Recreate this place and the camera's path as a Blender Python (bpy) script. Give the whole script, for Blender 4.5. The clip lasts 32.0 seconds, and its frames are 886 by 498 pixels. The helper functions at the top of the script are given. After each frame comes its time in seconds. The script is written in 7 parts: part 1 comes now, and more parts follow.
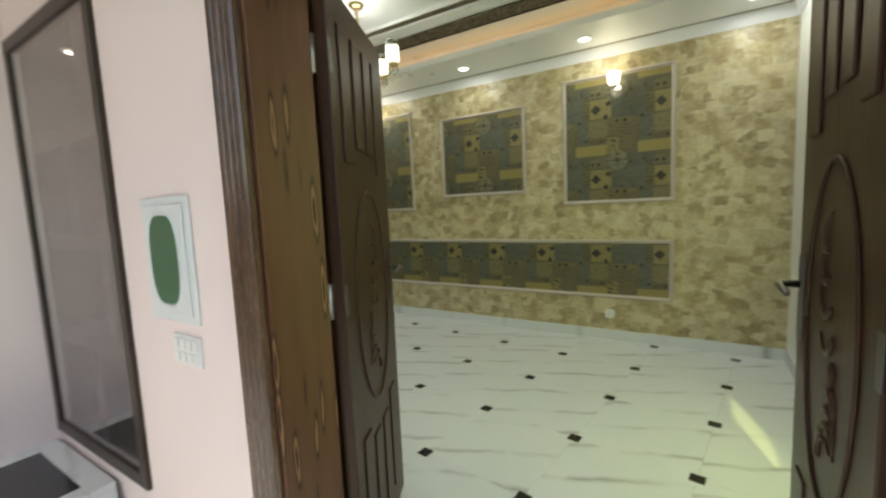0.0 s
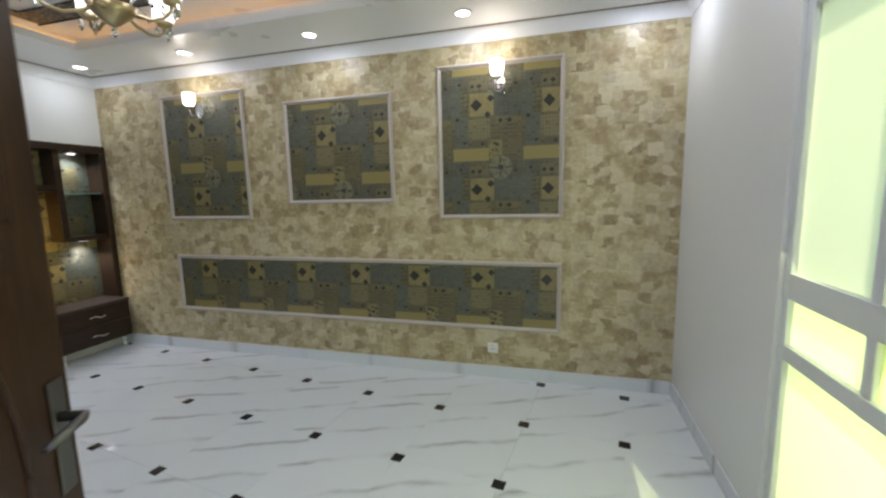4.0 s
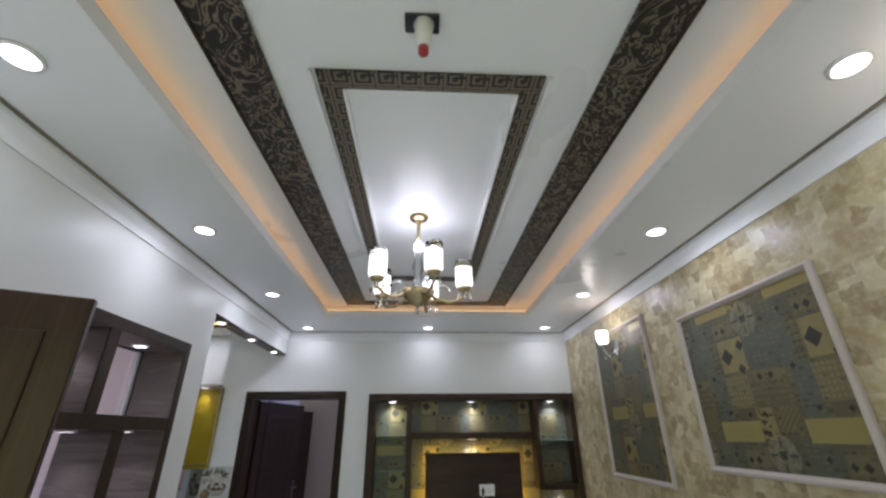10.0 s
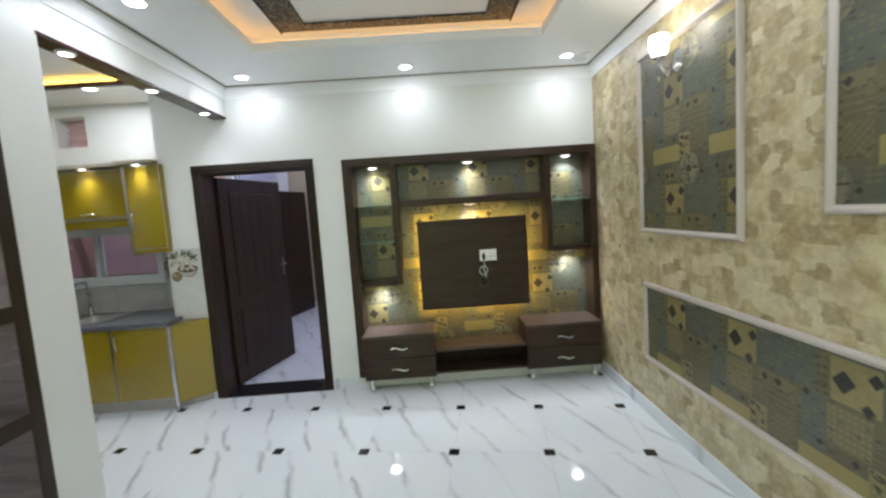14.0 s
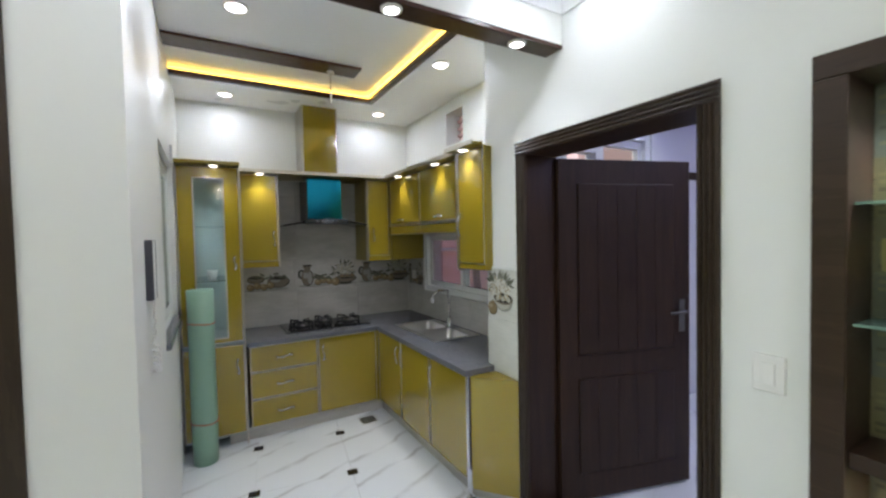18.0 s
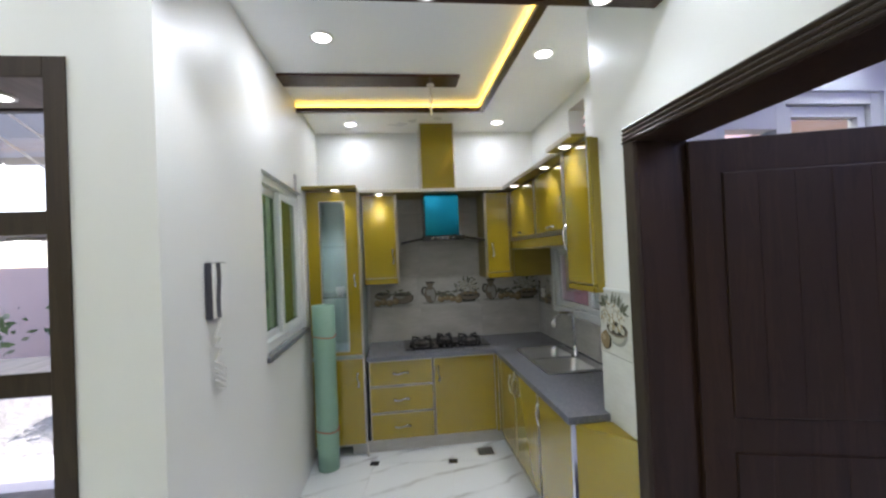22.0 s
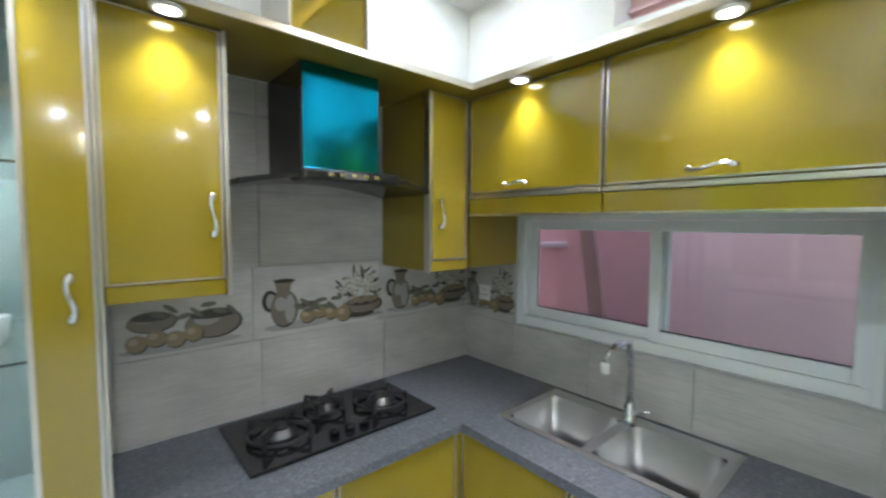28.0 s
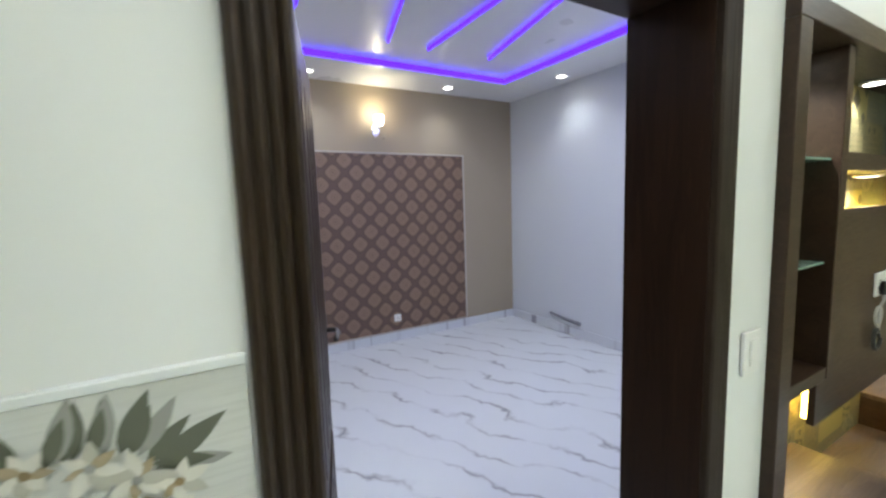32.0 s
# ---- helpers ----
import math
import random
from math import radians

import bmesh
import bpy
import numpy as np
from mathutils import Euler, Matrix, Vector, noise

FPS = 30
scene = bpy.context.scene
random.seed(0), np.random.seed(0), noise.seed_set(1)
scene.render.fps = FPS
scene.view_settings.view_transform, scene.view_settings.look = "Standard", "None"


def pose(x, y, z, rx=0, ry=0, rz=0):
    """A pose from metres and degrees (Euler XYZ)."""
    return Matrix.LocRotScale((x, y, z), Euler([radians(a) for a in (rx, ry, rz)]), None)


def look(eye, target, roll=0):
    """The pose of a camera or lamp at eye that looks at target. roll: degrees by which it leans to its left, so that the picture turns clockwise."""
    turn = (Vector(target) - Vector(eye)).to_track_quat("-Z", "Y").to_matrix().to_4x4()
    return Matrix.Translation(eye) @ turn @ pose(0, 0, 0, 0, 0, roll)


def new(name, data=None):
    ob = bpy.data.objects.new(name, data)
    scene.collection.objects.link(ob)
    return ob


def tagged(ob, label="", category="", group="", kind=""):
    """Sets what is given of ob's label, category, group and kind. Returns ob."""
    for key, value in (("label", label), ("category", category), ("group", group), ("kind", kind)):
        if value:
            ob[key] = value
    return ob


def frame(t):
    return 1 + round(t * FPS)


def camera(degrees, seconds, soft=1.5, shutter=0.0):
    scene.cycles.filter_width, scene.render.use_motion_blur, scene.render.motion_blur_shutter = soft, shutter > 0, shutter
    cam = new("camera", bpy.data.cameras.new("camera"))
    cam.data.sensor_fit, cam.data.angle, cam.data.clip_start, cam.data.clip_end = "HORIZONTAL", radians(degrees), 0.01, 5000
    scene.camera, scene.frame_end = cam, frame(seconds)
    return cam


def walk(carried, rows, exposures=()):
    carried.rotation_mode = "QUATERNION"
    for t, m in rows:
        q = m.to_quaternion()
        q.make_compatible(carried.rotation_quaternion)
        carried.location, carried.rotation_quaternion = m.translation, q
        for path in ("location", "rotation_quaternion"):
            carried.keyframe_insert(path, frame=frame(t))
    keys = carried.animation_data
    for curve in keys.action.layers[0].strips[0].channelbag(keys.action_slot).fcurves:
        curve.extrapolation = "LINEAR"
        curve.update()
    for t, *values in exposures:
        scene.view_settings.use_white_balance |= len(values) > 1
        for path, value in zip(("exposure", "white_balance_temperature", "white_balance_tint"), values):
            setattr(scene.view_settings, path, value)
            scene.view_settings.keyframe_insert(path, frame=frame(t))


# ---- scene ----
cam = camera(94.2, 32.0, 2.4, 0.4)
PATH = [
    (0, (-0.037, -0.24, 1.36), (-1.096, 1.444, 1.156), -2.6),
    (0.5, (-0.262, -0.377, 1.325), (-0.906, 1.497, 1.054), -0.9),
    (1, (-0.393, -0.48, 1.305), (-0.794, 1.308, 0.503), -2.5),
    (1.5, (-0.397, -0.452, 1.319), (-0.697, 1.296, 0.394), -2.1),
    (2, (-0.385, -0.384, 1.354), (-0.568, 1.477, 0.644), -1.9),
    (2.5, (-0.356, -0.164, 1.41), (-0.55, 1.798, 1.075), -0.7),
    (4.5, (-0.26, 0.966, 1.54), (-0.85, 2.863, 1.306), -1.5),
    (5, (-0.331, 1.254, 1.539), (-0.893, 3.166, 1.368), -1.1),
    (5.5, (-0.343, 1.467, 1.561), (-1.202, 3.258, 1.328), -2.5),
    (6, (-0.238, 1.743, 1.585), (-1.605, 3.189, 1.384), -0.6),
    (6.5, (-0.263, 1.958, 1.586), (-1.884, 3.123, 1.475), 0.3),
    (7, (-0.273, 2.066, 1.609), (-2.144, 2.766, 1.515), -0.7),
    (7.5, (-0.213, 2.202, 1.597), (-2.192, 2.467, 1.484), 0.3),
    (8, (-0.153, 2.241, 1.591), (-2.146, 2.389, 1.503), -0.8),
    (8.5, (-0.132, 2.24, 1.598), (-2.119, 2.374, 1.778), -0.3),
    (9, (-0.074, 2.237, 1.65), (-1.973, 2.327, 2.272), -0.2),
    (9.5, (-0.026, 2.226, 1.673), (-1.816, 2.291, 2.562), 0.0),
    (10, (-0.015, 2.227, 1.673), (-1.837, 2.324, 2.492), -0.5),
    (10.5, (-0.034, 2.222, 1.667), (-1.944, 2.31, 2.253), -1.1),
    (11, (-0.075, 2.251, 1.637), (-2.061, 2.37, 1.839), -1.7),
    (11.5, (-0.117, 2.279, 1.604), (-2.114, 2.396, 1.62), -1.5),
    (12, (-0.147, 2.283, 1.601), (-2.144, 2.403, 1.601), -1.2),
    (12.5, (-0.257, 2.272, 1.558), (-2.233, 2.41, 1.284), -0.1),
    (13, (-0.503, 2.272, 1.552), (-2.481, 2.422, 1.303), 1.2),
    (13.5, (-0.787, 2.34, 1.556), (-2.771, 2.465, 1.335), -2.3),
    (15.5, (-2.089, 2.587, 1.603), (-4.021, 2.08, 1.5), -1.1),
    (16, (-2.398, 2.559, 1.601), (-4.208, 1.72, 1.465), -0.7),
    (16.5, (-2.651, 2.446, 1.624), (-4.349, 1.395, 1.508), -1.3),
    (17, (-2.876, 2.377, 1.624), (-4.321, 0.997, 1.533), -2.3),
    (17.5, (-3.09, 2.299, 1.616), (-4.239, 0.667, 1.495), -2.2),
    (18, (-3.272, 2.163, 1.595), (-4.265, 0.428, 1.531), -1.2),
    (18.5, (-3.414, 2.049, 1.604), (-4.186, 0.205, 1.556), -2.9),
    (19, (-3.627, 2.029, 1.599), (-4.024, 0.069, 1.626), -0.6),
    (19.5, (-3.734, 2.051, 1.615), (-4.045, 0.081, 1.76), -1.8),
    (20, (-3.755, 2.05, 1.629), (-4.024, 0.094, 1.943), -2.2),
    (20.5, (-3.757, 2.056, 1.649), (-4.013, 0.13, 2.124), -2.0),
    (21, (-3.747, 2.063, 1.647), (-4.033, 0.11, 1.971), -1.9),
    (21.5, (-3.774, 2.041, 1.608), (-4.025, 0.06, 1.717), -2.0),
    (22, (-3.788, 2.027, 1.592), (-4.017, 0.041, 1.622), -2.5),
    (22.5, (-3.794, 2.018, 1.6), (-4.026, 0.031, 1.627), -2.1),
    (23, (-3.761, 1.933, 1.601), (-3.994, -0.054, 1.598), -0.9),
    (23.5, (-3.654, 1.712, 1.601), (-4.005, -0.257, 1.573), -0.5),
    (24, (-3.559, 1.516, 1.597), (-3.897, -0.453, 1.518), -0.6),
    (24.5, (-3.591, 1.278, 1.569), (-3.758, -0.714, 1.512), -1.7),
    (26.5, (-3.608, 0.199, 1.583), (-3.945, -1.77, 1.493), -1.6),
    (27, (-3.537, -0.028, 1.584), (-4.112, -1.943, 1.528), -1.1),
    (27.5, (-3.487, -0.144, 1.592), (-4.417, -1.913, 1.498), -1.4),
    (28, (-3.483, -0.208, 1.582), (-4.79, -1.717, 1.455), 0.3),
    (28.5, (-3.567, -0.148, 1.582), (-5.172, -1.335, 1.461), -1.0),
    (29, (-3.642, -0.093, 1.572), (-5.51, -0.797, 1.459), -1.5),
    (29.5, (-3.727, -0.015, 1.571), (-5.705, -0.268, 1.424), -1.5),
    (30, (-3.803, 0.081, 1.571), (-5.782, 0.33, 1.431), -1.7),
    (30.5, (-3.866, 0.186, 1.572), (-5.775, 0.769, 1.443), -0.8),
    (31, (-3.982, 0.225, 1.568), (-5.804, 1.035, 1.409), -0.6),
    (31.5, (-4.16, 0.229, 1.573), (-5.911, 1.181, 1.413), -1.0),
    (32, (-4.286, 0.319, 1.561), (-6.004, 1.32, 1.34), -1.9),
]
# the clip's camera opens and closes by itself
STOPS = [(0, 1.22), (1, 1.25), (2, 0.98), (4.5, 1.45), (6, 1.9), (8, 1.9), (8.7, 1.5), (9.5, 1.05), (10.2, 1.1), (11, 1.35), (12, 1.45), (13, 1.8), (16, 1.92), (17, 1.92), (19, 2.1), (20.5, 1.85),
         (22, 2.1), (24, 2.2), (24.5, 2.25), (26.5, 2.75), (28, 2.85), (29, 2.7), (30, 2.45), (31, 2.4), (32, 2.28)]


def balance(t):
    """The camera's white balance: kelvin and tint."""
    return (7500, 3) if t < 0.9 else (6950, 8) if t < 3 else (6150, 22) if t < 7 else (6100, 13) if t < 9.2 else (6050, 24) if t < 12.5 else (6250, 15) if t < 15 else (6250, 17) if t < 25 else (5950, 12) if t < 29.5 else (6500, 8)


walk(cam, [(t, look(eye, target, roll)) for t, eye, target, roll in PATH], [(t, s, *balance(t)) for t, s in STOPS])

# ---- world, sun, exposure ----
world = bpy.data.worlds.new("sky")
scene.world = world
world.use_nodes = True
wn = world.node_tree.nodes
sky = wn.new("ShaderNodeTexSky")
sky.sky_type, sky.sun_disc = "NISHITA", False
sky.sun_elevation, sky.sun_rotation = radians(53.5), radians(162)
wn["Background"].inputs[1].default_value = 0.15
world.node_tree.links.new(sky.outputs[0], wn["Background"].inputs[0])


LAMPS = 0.25  # the lamps' share beside the daylight


def lamp(name, kind, m, power, color=(1, 1, 1), **kw):
    data = bpy.data.lights.new(name, kind)
    data.energy, data.color = power * (1.0 if kind == "SUN" else LAMPS), color
    for key, value in kw.items():
        if key == "size":
            data.shape, data.size, data.size_y = "RECTANGLE", value[0], value[1]
        elif key == "spot":
            data.spot_size, data.spot_blend, data.shadow_soft_size = radians(value), 0.9, 0.045
        elif key == "angle":
            data.angle = radians(value)
        elif key == "radius":
            data.shadow_soft_size = value
    ob = new(name, data)
    ob.matrix_world = m
    return ob


lamp("sun", "SUN", look((0.32, -1.0, 1.42), (0, 0, 0)), 3.0, (1, 0.95, 0.86), angle=0.6)

# ---- mesh helpers ----
ORIGIN = {}


def root(ob):
    while ob.parent:
        ob = ob.parent
    return ob


def thing(name, loc=(0, 0, 0), label="", category="", group="", kind="", rz=0.0, local=False):
    """An Empty at a thing's base. local: its parts are given in its own frame, else in the world's."""
    ob = new(name)
    ob.empty_display_size = 0.1
    ob.matrix_basis = pose(loc[0], loc[1], loc[2], 0, 0, rz)
    ORIGIN[ob.name] = Vector((0, 0, 0)) if local else Vector(loc)
    return tagged(ob, label, category, group, kind)


def part(name, bm, mat, parent=None, label="", smooth=False, own=False):
    """Links a bmesh as one mesh object, under a thing or a part of it. own: given in its own frame, to be posed."""
    if parent is not None and not own:
        off = ORIGIN.get(root(parent).name)
        if off is not None and off.length > 0:
            bmesh.ops.translate(bm, vec=-off, verts=bm.verts)
    me = bpy.data.meshes.new(name)
    bm.to_mesh(me)
    bm.free()
    if smooth:
        for p in me.polygons:
            p.use_smooth = True
    me.materials.append(mat)
    ob = new(name, me)
    ob.parent = parent
    return tagged(ob, label)


def box(bm, x0, y0, z0, x1, y1, z1, bev=0.0):
    m = Matrix.Translation(((x0 + x1) / 2, (y0 + y1) / 2, (z0 + z1) / 2)) @ Matrix.Diagonal((abs(x1 - x0), abs(y1 - y0), abs(z1 - z0), 1))
    geo = bmesh.ops.create_cube(bm, size=1.0, matrix=m)
    if bev > 0:
        edges = list({e for v in geo["verts"] for e in v.link_edges})
        bmesh.ops.bevel(bm, geom=edges, offset=bev, segments=2, affect="EDGES", profile=0.5)
    return bm


def boxes(*items, bev=0.0):
    bm = bmesh.new()
    for it in items:
        box(bm, *it, bev=bev)
    return bm


def bpart(name, dims, mat, parent=None, label="", bev=0.003):
    return part(name, boxes(dims, bev=bev), mat, parent, label)


def lathe(profile, n=24, centre=(0, 0, 0)):
    """A body of revolution about z from (radius, height) pairs."""
    bm = bmesh.new()
    rings = []
    for r, z in profile:
        rings.append([bm.verts.new((centre[0] + max(r, 1e-4) * math.cos(2 * math.pi * k / n), centre[1] + max(r, 1e-4) * math.sin(2 * math.pi * k / n), centre[2] + z)) for k in range(n)])
    for a, b in zip(rings, rings[1:]):
        for k in range(n):
            bm.faces.new((a[k], a[(k + 1) % n], b[(k + 1) % n], b[k]))
    bm.faces.new(list(reversed(rings[0])))
    bm.faces.new(rings[-1])
    return bm


def tube(points, r, n=8, bm=None):
    """A round bar swept along points."""
    bm = bm or bmesh.new()
    pts = [Vector(p) for p in points]
    rings, up = [], None
    for i, p in enumerate(pts):
        d = (pts[min(i + 1, len(pts) - 1)] - pts[max(i - 1, 0)]).normalized()
        if up is None:
            up = Vector((0, 0, 1)) if abs(d.z) < 0.9 else Vector((1, 0, 0))
        side = d.cross(up).normalized()
        up = side.cross(d).normalized()
        rr = r[i] if isinstance(r, (list, tuple)) else r
        rings.append([bm.verts.new(p + rr * (math.cos(2 * math.pi * k / n) * side + math.sin(2 * math.pi * k / n) * up)) for k in range(n)])
    for a, b in zip(rings, rings[1:]):
        for k in range(n):
            bm.faces.new((a[k], b[k], b[(k + 1) % n], a[(k + 1) % n]))
    bm.faces.new(rings[0])
    bm.faces.new(list(reversed(rings[-1])))
    return bm


def slab(poly, depth, m=None):
    """A flat plate: a polygon in its xy plane, raised by depth, laid by m."""
    bm = bmesh.new()
    lo = [bm.verts.new((x, y, 0)) for x, y in poly]
    hi = [bm.verts.new((x, y, depth)) for x, y in poly]
    n = len(poly)
    bm.faces.new(list(reversed(lo)))
    bm.faces.new(hi)
    for k in range(n):
        bm.faces.new((lo[k], lo[(k + 1) % n], hi[(k + 1) % n], hi[k]))
    bmesh.ops.recalc_face_normals(bm, faces=bm.faces)
    if m is not None:
        bmesh.ops.transform(bm, matrix=m, verts=bm.verts)
    return bm


def join(a, b):
    """Adds bmesh b to bmesh a."""
    me = bpy.data.meshes.new("tmp")
    b.to_mesh(me)
    b.free()
    a.from_mesh(me)
    bpy.data.meshes.remove(me)
    return a


def wall(name, axis, lo, hi, u0, u1, z0, z1, mat, holes=(), label=""):
    """A wall between the planes lo and hi across axis, along the other axis from u0 to u1, with holes (u0, u1, z0, z1) through it."""
    us = sorted({u0, u1, *[v for h in holes for v in h[:2] if u0 < v < u1]})
    zs = sorted({z0, z1, *[v for h in holes for v in h[2:] if z0 < v < z1]})
    solid = {}
    for i in range(len(us) - 1):
        for j in range(len(zs) - 1):
            cu, cz = (us[i] + us[i + 1]) / 2, (zs[j] + zs[j + 1]) / 2
            solid[i, j] = not any(h[0] < cu < h[1] and h[2] < cz < h[3] for h in holes)
    bm = bmesh.new()
    pt = (lambda w, u, z: (w, u, z)) if axis == "x" else (lambda w, u, z: (u, w, z))

    def quad(*c):
        bm.faces.new([bm.verts.new(pt(*p)) for p in c])
    for (i, j), full in solid.items():
        if not full:
            continue
        a, b, c, d = us[i], us[i + 1], zs[j], zs[j + 1]
        quad((lo, a, c), (lo, b, c), (lo, b, d), (lo, a, d))
        quad((hi, a, c), (hi, a, d), (hi, b, d), (hi, b, c))
        for (di, dj, e) in ((-1, 0, ((lo, a, c), (lo, a, d), (hi, a, d), (hi, a, c))), (1, 0, ((lo, b, c), (hi, b, c), (hi, b, d), (lo, b, d))),
                            (0, -1, ((lo, a, c), (hi, a, c), (hi, b, c), (lo, b, c))), (0, 1, ((lo, a, d), (lo, b, d), (hi, b, d), (hi, a, d)))):
            if not solid.get((i + di, j + dj), False):
                quad(*e)
    bmesh.ops.remove_doubles(bm, verts=bm.verts, dist=0.0005)
    bmesh.ops.recalc_face_normals(bm, faces=bm.faces)
    ob = part(name, bm, mat)
    return tagged(ob, label, "wall", kind="structure")


def struct(name, bm, mat, label, category):
    return tagged(part(name, bm, mat), label, category, kind="structure")


# ---- materials ----
class Nodes:
    """Short forms for building a node material."""

    def __init__(self, name):
        self.m = bpy.data.materials.new(name)
        self.m.use_nodes = True
        self.t = self.m.node_tree
        self.b = self.t.nodes["Principled BSDF"]
        self.pos = self.t.nodes.new("ShaderNodeNewGeometry").outputs["Position"]
        self.object = self.t.nodes.new("ShaderNodeTexCoord").outputs["Object"]
        self.rnd = self.t.nodes.new("ShaderNodeObjectInfo").outputs["Random"]

    def put(self, sock, v):
        if hasattr(v, "is_linked") or hasattr(v, "links"):
            self.t.links.new(v, sock)
        else:
            if isinstance(v, (tuple, list)) and len(v) == 3 and len(sock.default_value) == 4:
                v = (*v, 1)
            sock.default_value = v

    def math(self, op, a, b=0.0, c=0.0):
        n = self.t.nodes.new("ShaderNodeMath")
        n.operation = op
        for s, v in zip(n.inputs, (a, b, c)):
            self.put(s, v)
        return n.outputs[0]

    def xyz(self, v):
        n = self.t.nodes.new("ShaderNodeSeparateXYZ")
        self.put(n.inputs[0], v)
        return n.outputs

    def comb(self, x, y, z=0.0):
        n = self.t.nodes.new("ShaderNodeCombineXYZ")
        for s, v in zip(n.inputs, (x, y, z)):
            self.put(s, v)
        return n.outputs[0]

    def noise(self, scale, detail=4.0, rough=0.55, vec=None, distort=0.0):
        n = self.t.nodes.new("ShaderNodeTexNoise")
        self.put(n.inputs["Vector"], self.pos if vec is None else vec)
        n.inputs["Scale"].default_value, n.inputs["Detail"].default_value = scale, detail
        n.inputs["Roughness"].default_value, n.inputs["Distortion"].default_value = rough, distort
        return n.outputs["Fac"]

    def voronoi(self, scale, vec=None, feature="F1", metric="EUCLIDEAN", out="Color", rand=1.0):
        n = self.t.nodes.new("ShaderNodeTexVoronoi")
        n.feature, n.distance = feature, metric
        self.put(n.inputs["Vector"], self.pos if vec is None else vec)
        n.inputs["Scale"].default_value, n.inputs["Randomness"].default_value = scale, rand
        return n.outputs[out]

    def ramp(self, fac, *stops):
        n = self.t.nodes.new("ShaderNodeValToRGB")
        self.put(n.inputs[0], fac)
        el = n.color_ramp.elements
        while len(el) < len(stops):
            el.new(0.5)
        for e, (p, c) in zip(el, stops):
            e.position, e.color = p, (*c, 1) if len(c) == 3 else c
        return n.outputs[0]

    def mix(self, fac, a, b, mode="MIX"):
        n = self.t.nodes.new("ShaderNodeMix")
        n.data_type, n.blend_type = "RGBA", mode
        self.put(n.inputs[0], fac)
        self.put(n.inputs[6], a)
        self.put(n.inputs[7], b)
        return n.outputs[2]

    def mapping(self, vec, scale=(1, 1, 1), rot=(0, 0, 0), loc=(0, 0, 0)):
        n = self.t.nodes.new("ShaderNodeMapping")
        self.put(n.inputs[0], vec)
        n.inputs["Scale"].default_value, n.inputs["Rotation"].default_value, n.inputs["Location"].default_value = scale, rot, loc
        return n.outputs[0]

    def bump(self, height, strength=0.2, dist=0.01):
        n = self.t.nodes.new("ShaderNodeBump")
        n.inputs["Strength"].default_value, n.inputs["Distance"].default_value = strength, dist
        self.put(n.inputs["Height"], height)
        self.t.links.new(n.outputs[0], self.b.inputs["Normal"])

    def done(self, color=None, rough=0.5, metal=0.0, **kw):
        if color is not None:
            self.put(self.b.inputs["Base Color"], color)
        self.put(self.b.inputs["Roughness"], rough)
        self.b.inputs["Metallic"].default_value = metal
        for key, v in kw.items():
            self.put(self.b.inputs[key], v)
        return self.m


def paint(name, color, rough=0.5, var=0.05, bump=0.03, coat=0.0):
    n = Nodes(name)
    big = n.noise(1.3, 3)
    fine = n.noise(60, 3)
    c = n.mix(big, tuple(v * (1 - var) for v in color), color)
    c = n.mix(n.math("MULTIPLY", fine, var), c, tuple(v * 0.8 for v in color))
    n.bump(fine, bump, 0.004)
    return n.done(c, n.math("ADD", rough - 0.08, n.math("MULTIPLY", big, 0.16)), **({"Coat Weight": coat} if coat else {}))


def wood(name, dark, light, rough=0.4, axis=2, scale=1.0, swirl=1.0, vec=None, coat=0.0):
    """Stained timber with grain along an axis."""
    n = Nodes(name)
    s = [9.0 * scale] * 3
    s[axis] = 0.7 * scale
    v = n.mapping(n.pos if vec is None else n.object, tuple(s))
    g = n.noise(2.2, 5, 0.6, v, 1.2 * swirl)
    rings = n.math("FRACT", n.math("MULTIPLY", g, 7.0))
    fine = n.noise(26, 3, 0.6, n.mapping(n.pos if vec is None else n.object, tuple(x * 0.9 for x in s)))
    c = n.ramp(g, (0.25, dark), (0.75, light))
    c = n.mix(n.math("MULTIPLY", rings, 0.35), c, tuple(x * 0.6 for x in dark))
    c = n.mix(n.math("MULTIPLY", fine, 0.3), c, tuple(x * 0.45 for x in dark))
    n.bump(fine, 0.08, 0.003)
    return n.done(c, n.math("ADD", rough - 0.08, n.math("MULTIPLY", fine, 0.16)), **({"Coat Weight": coat, "Coat Roughness": 0.12} if coat > 0.2 else {"Specular IOR Level": 0.28}))


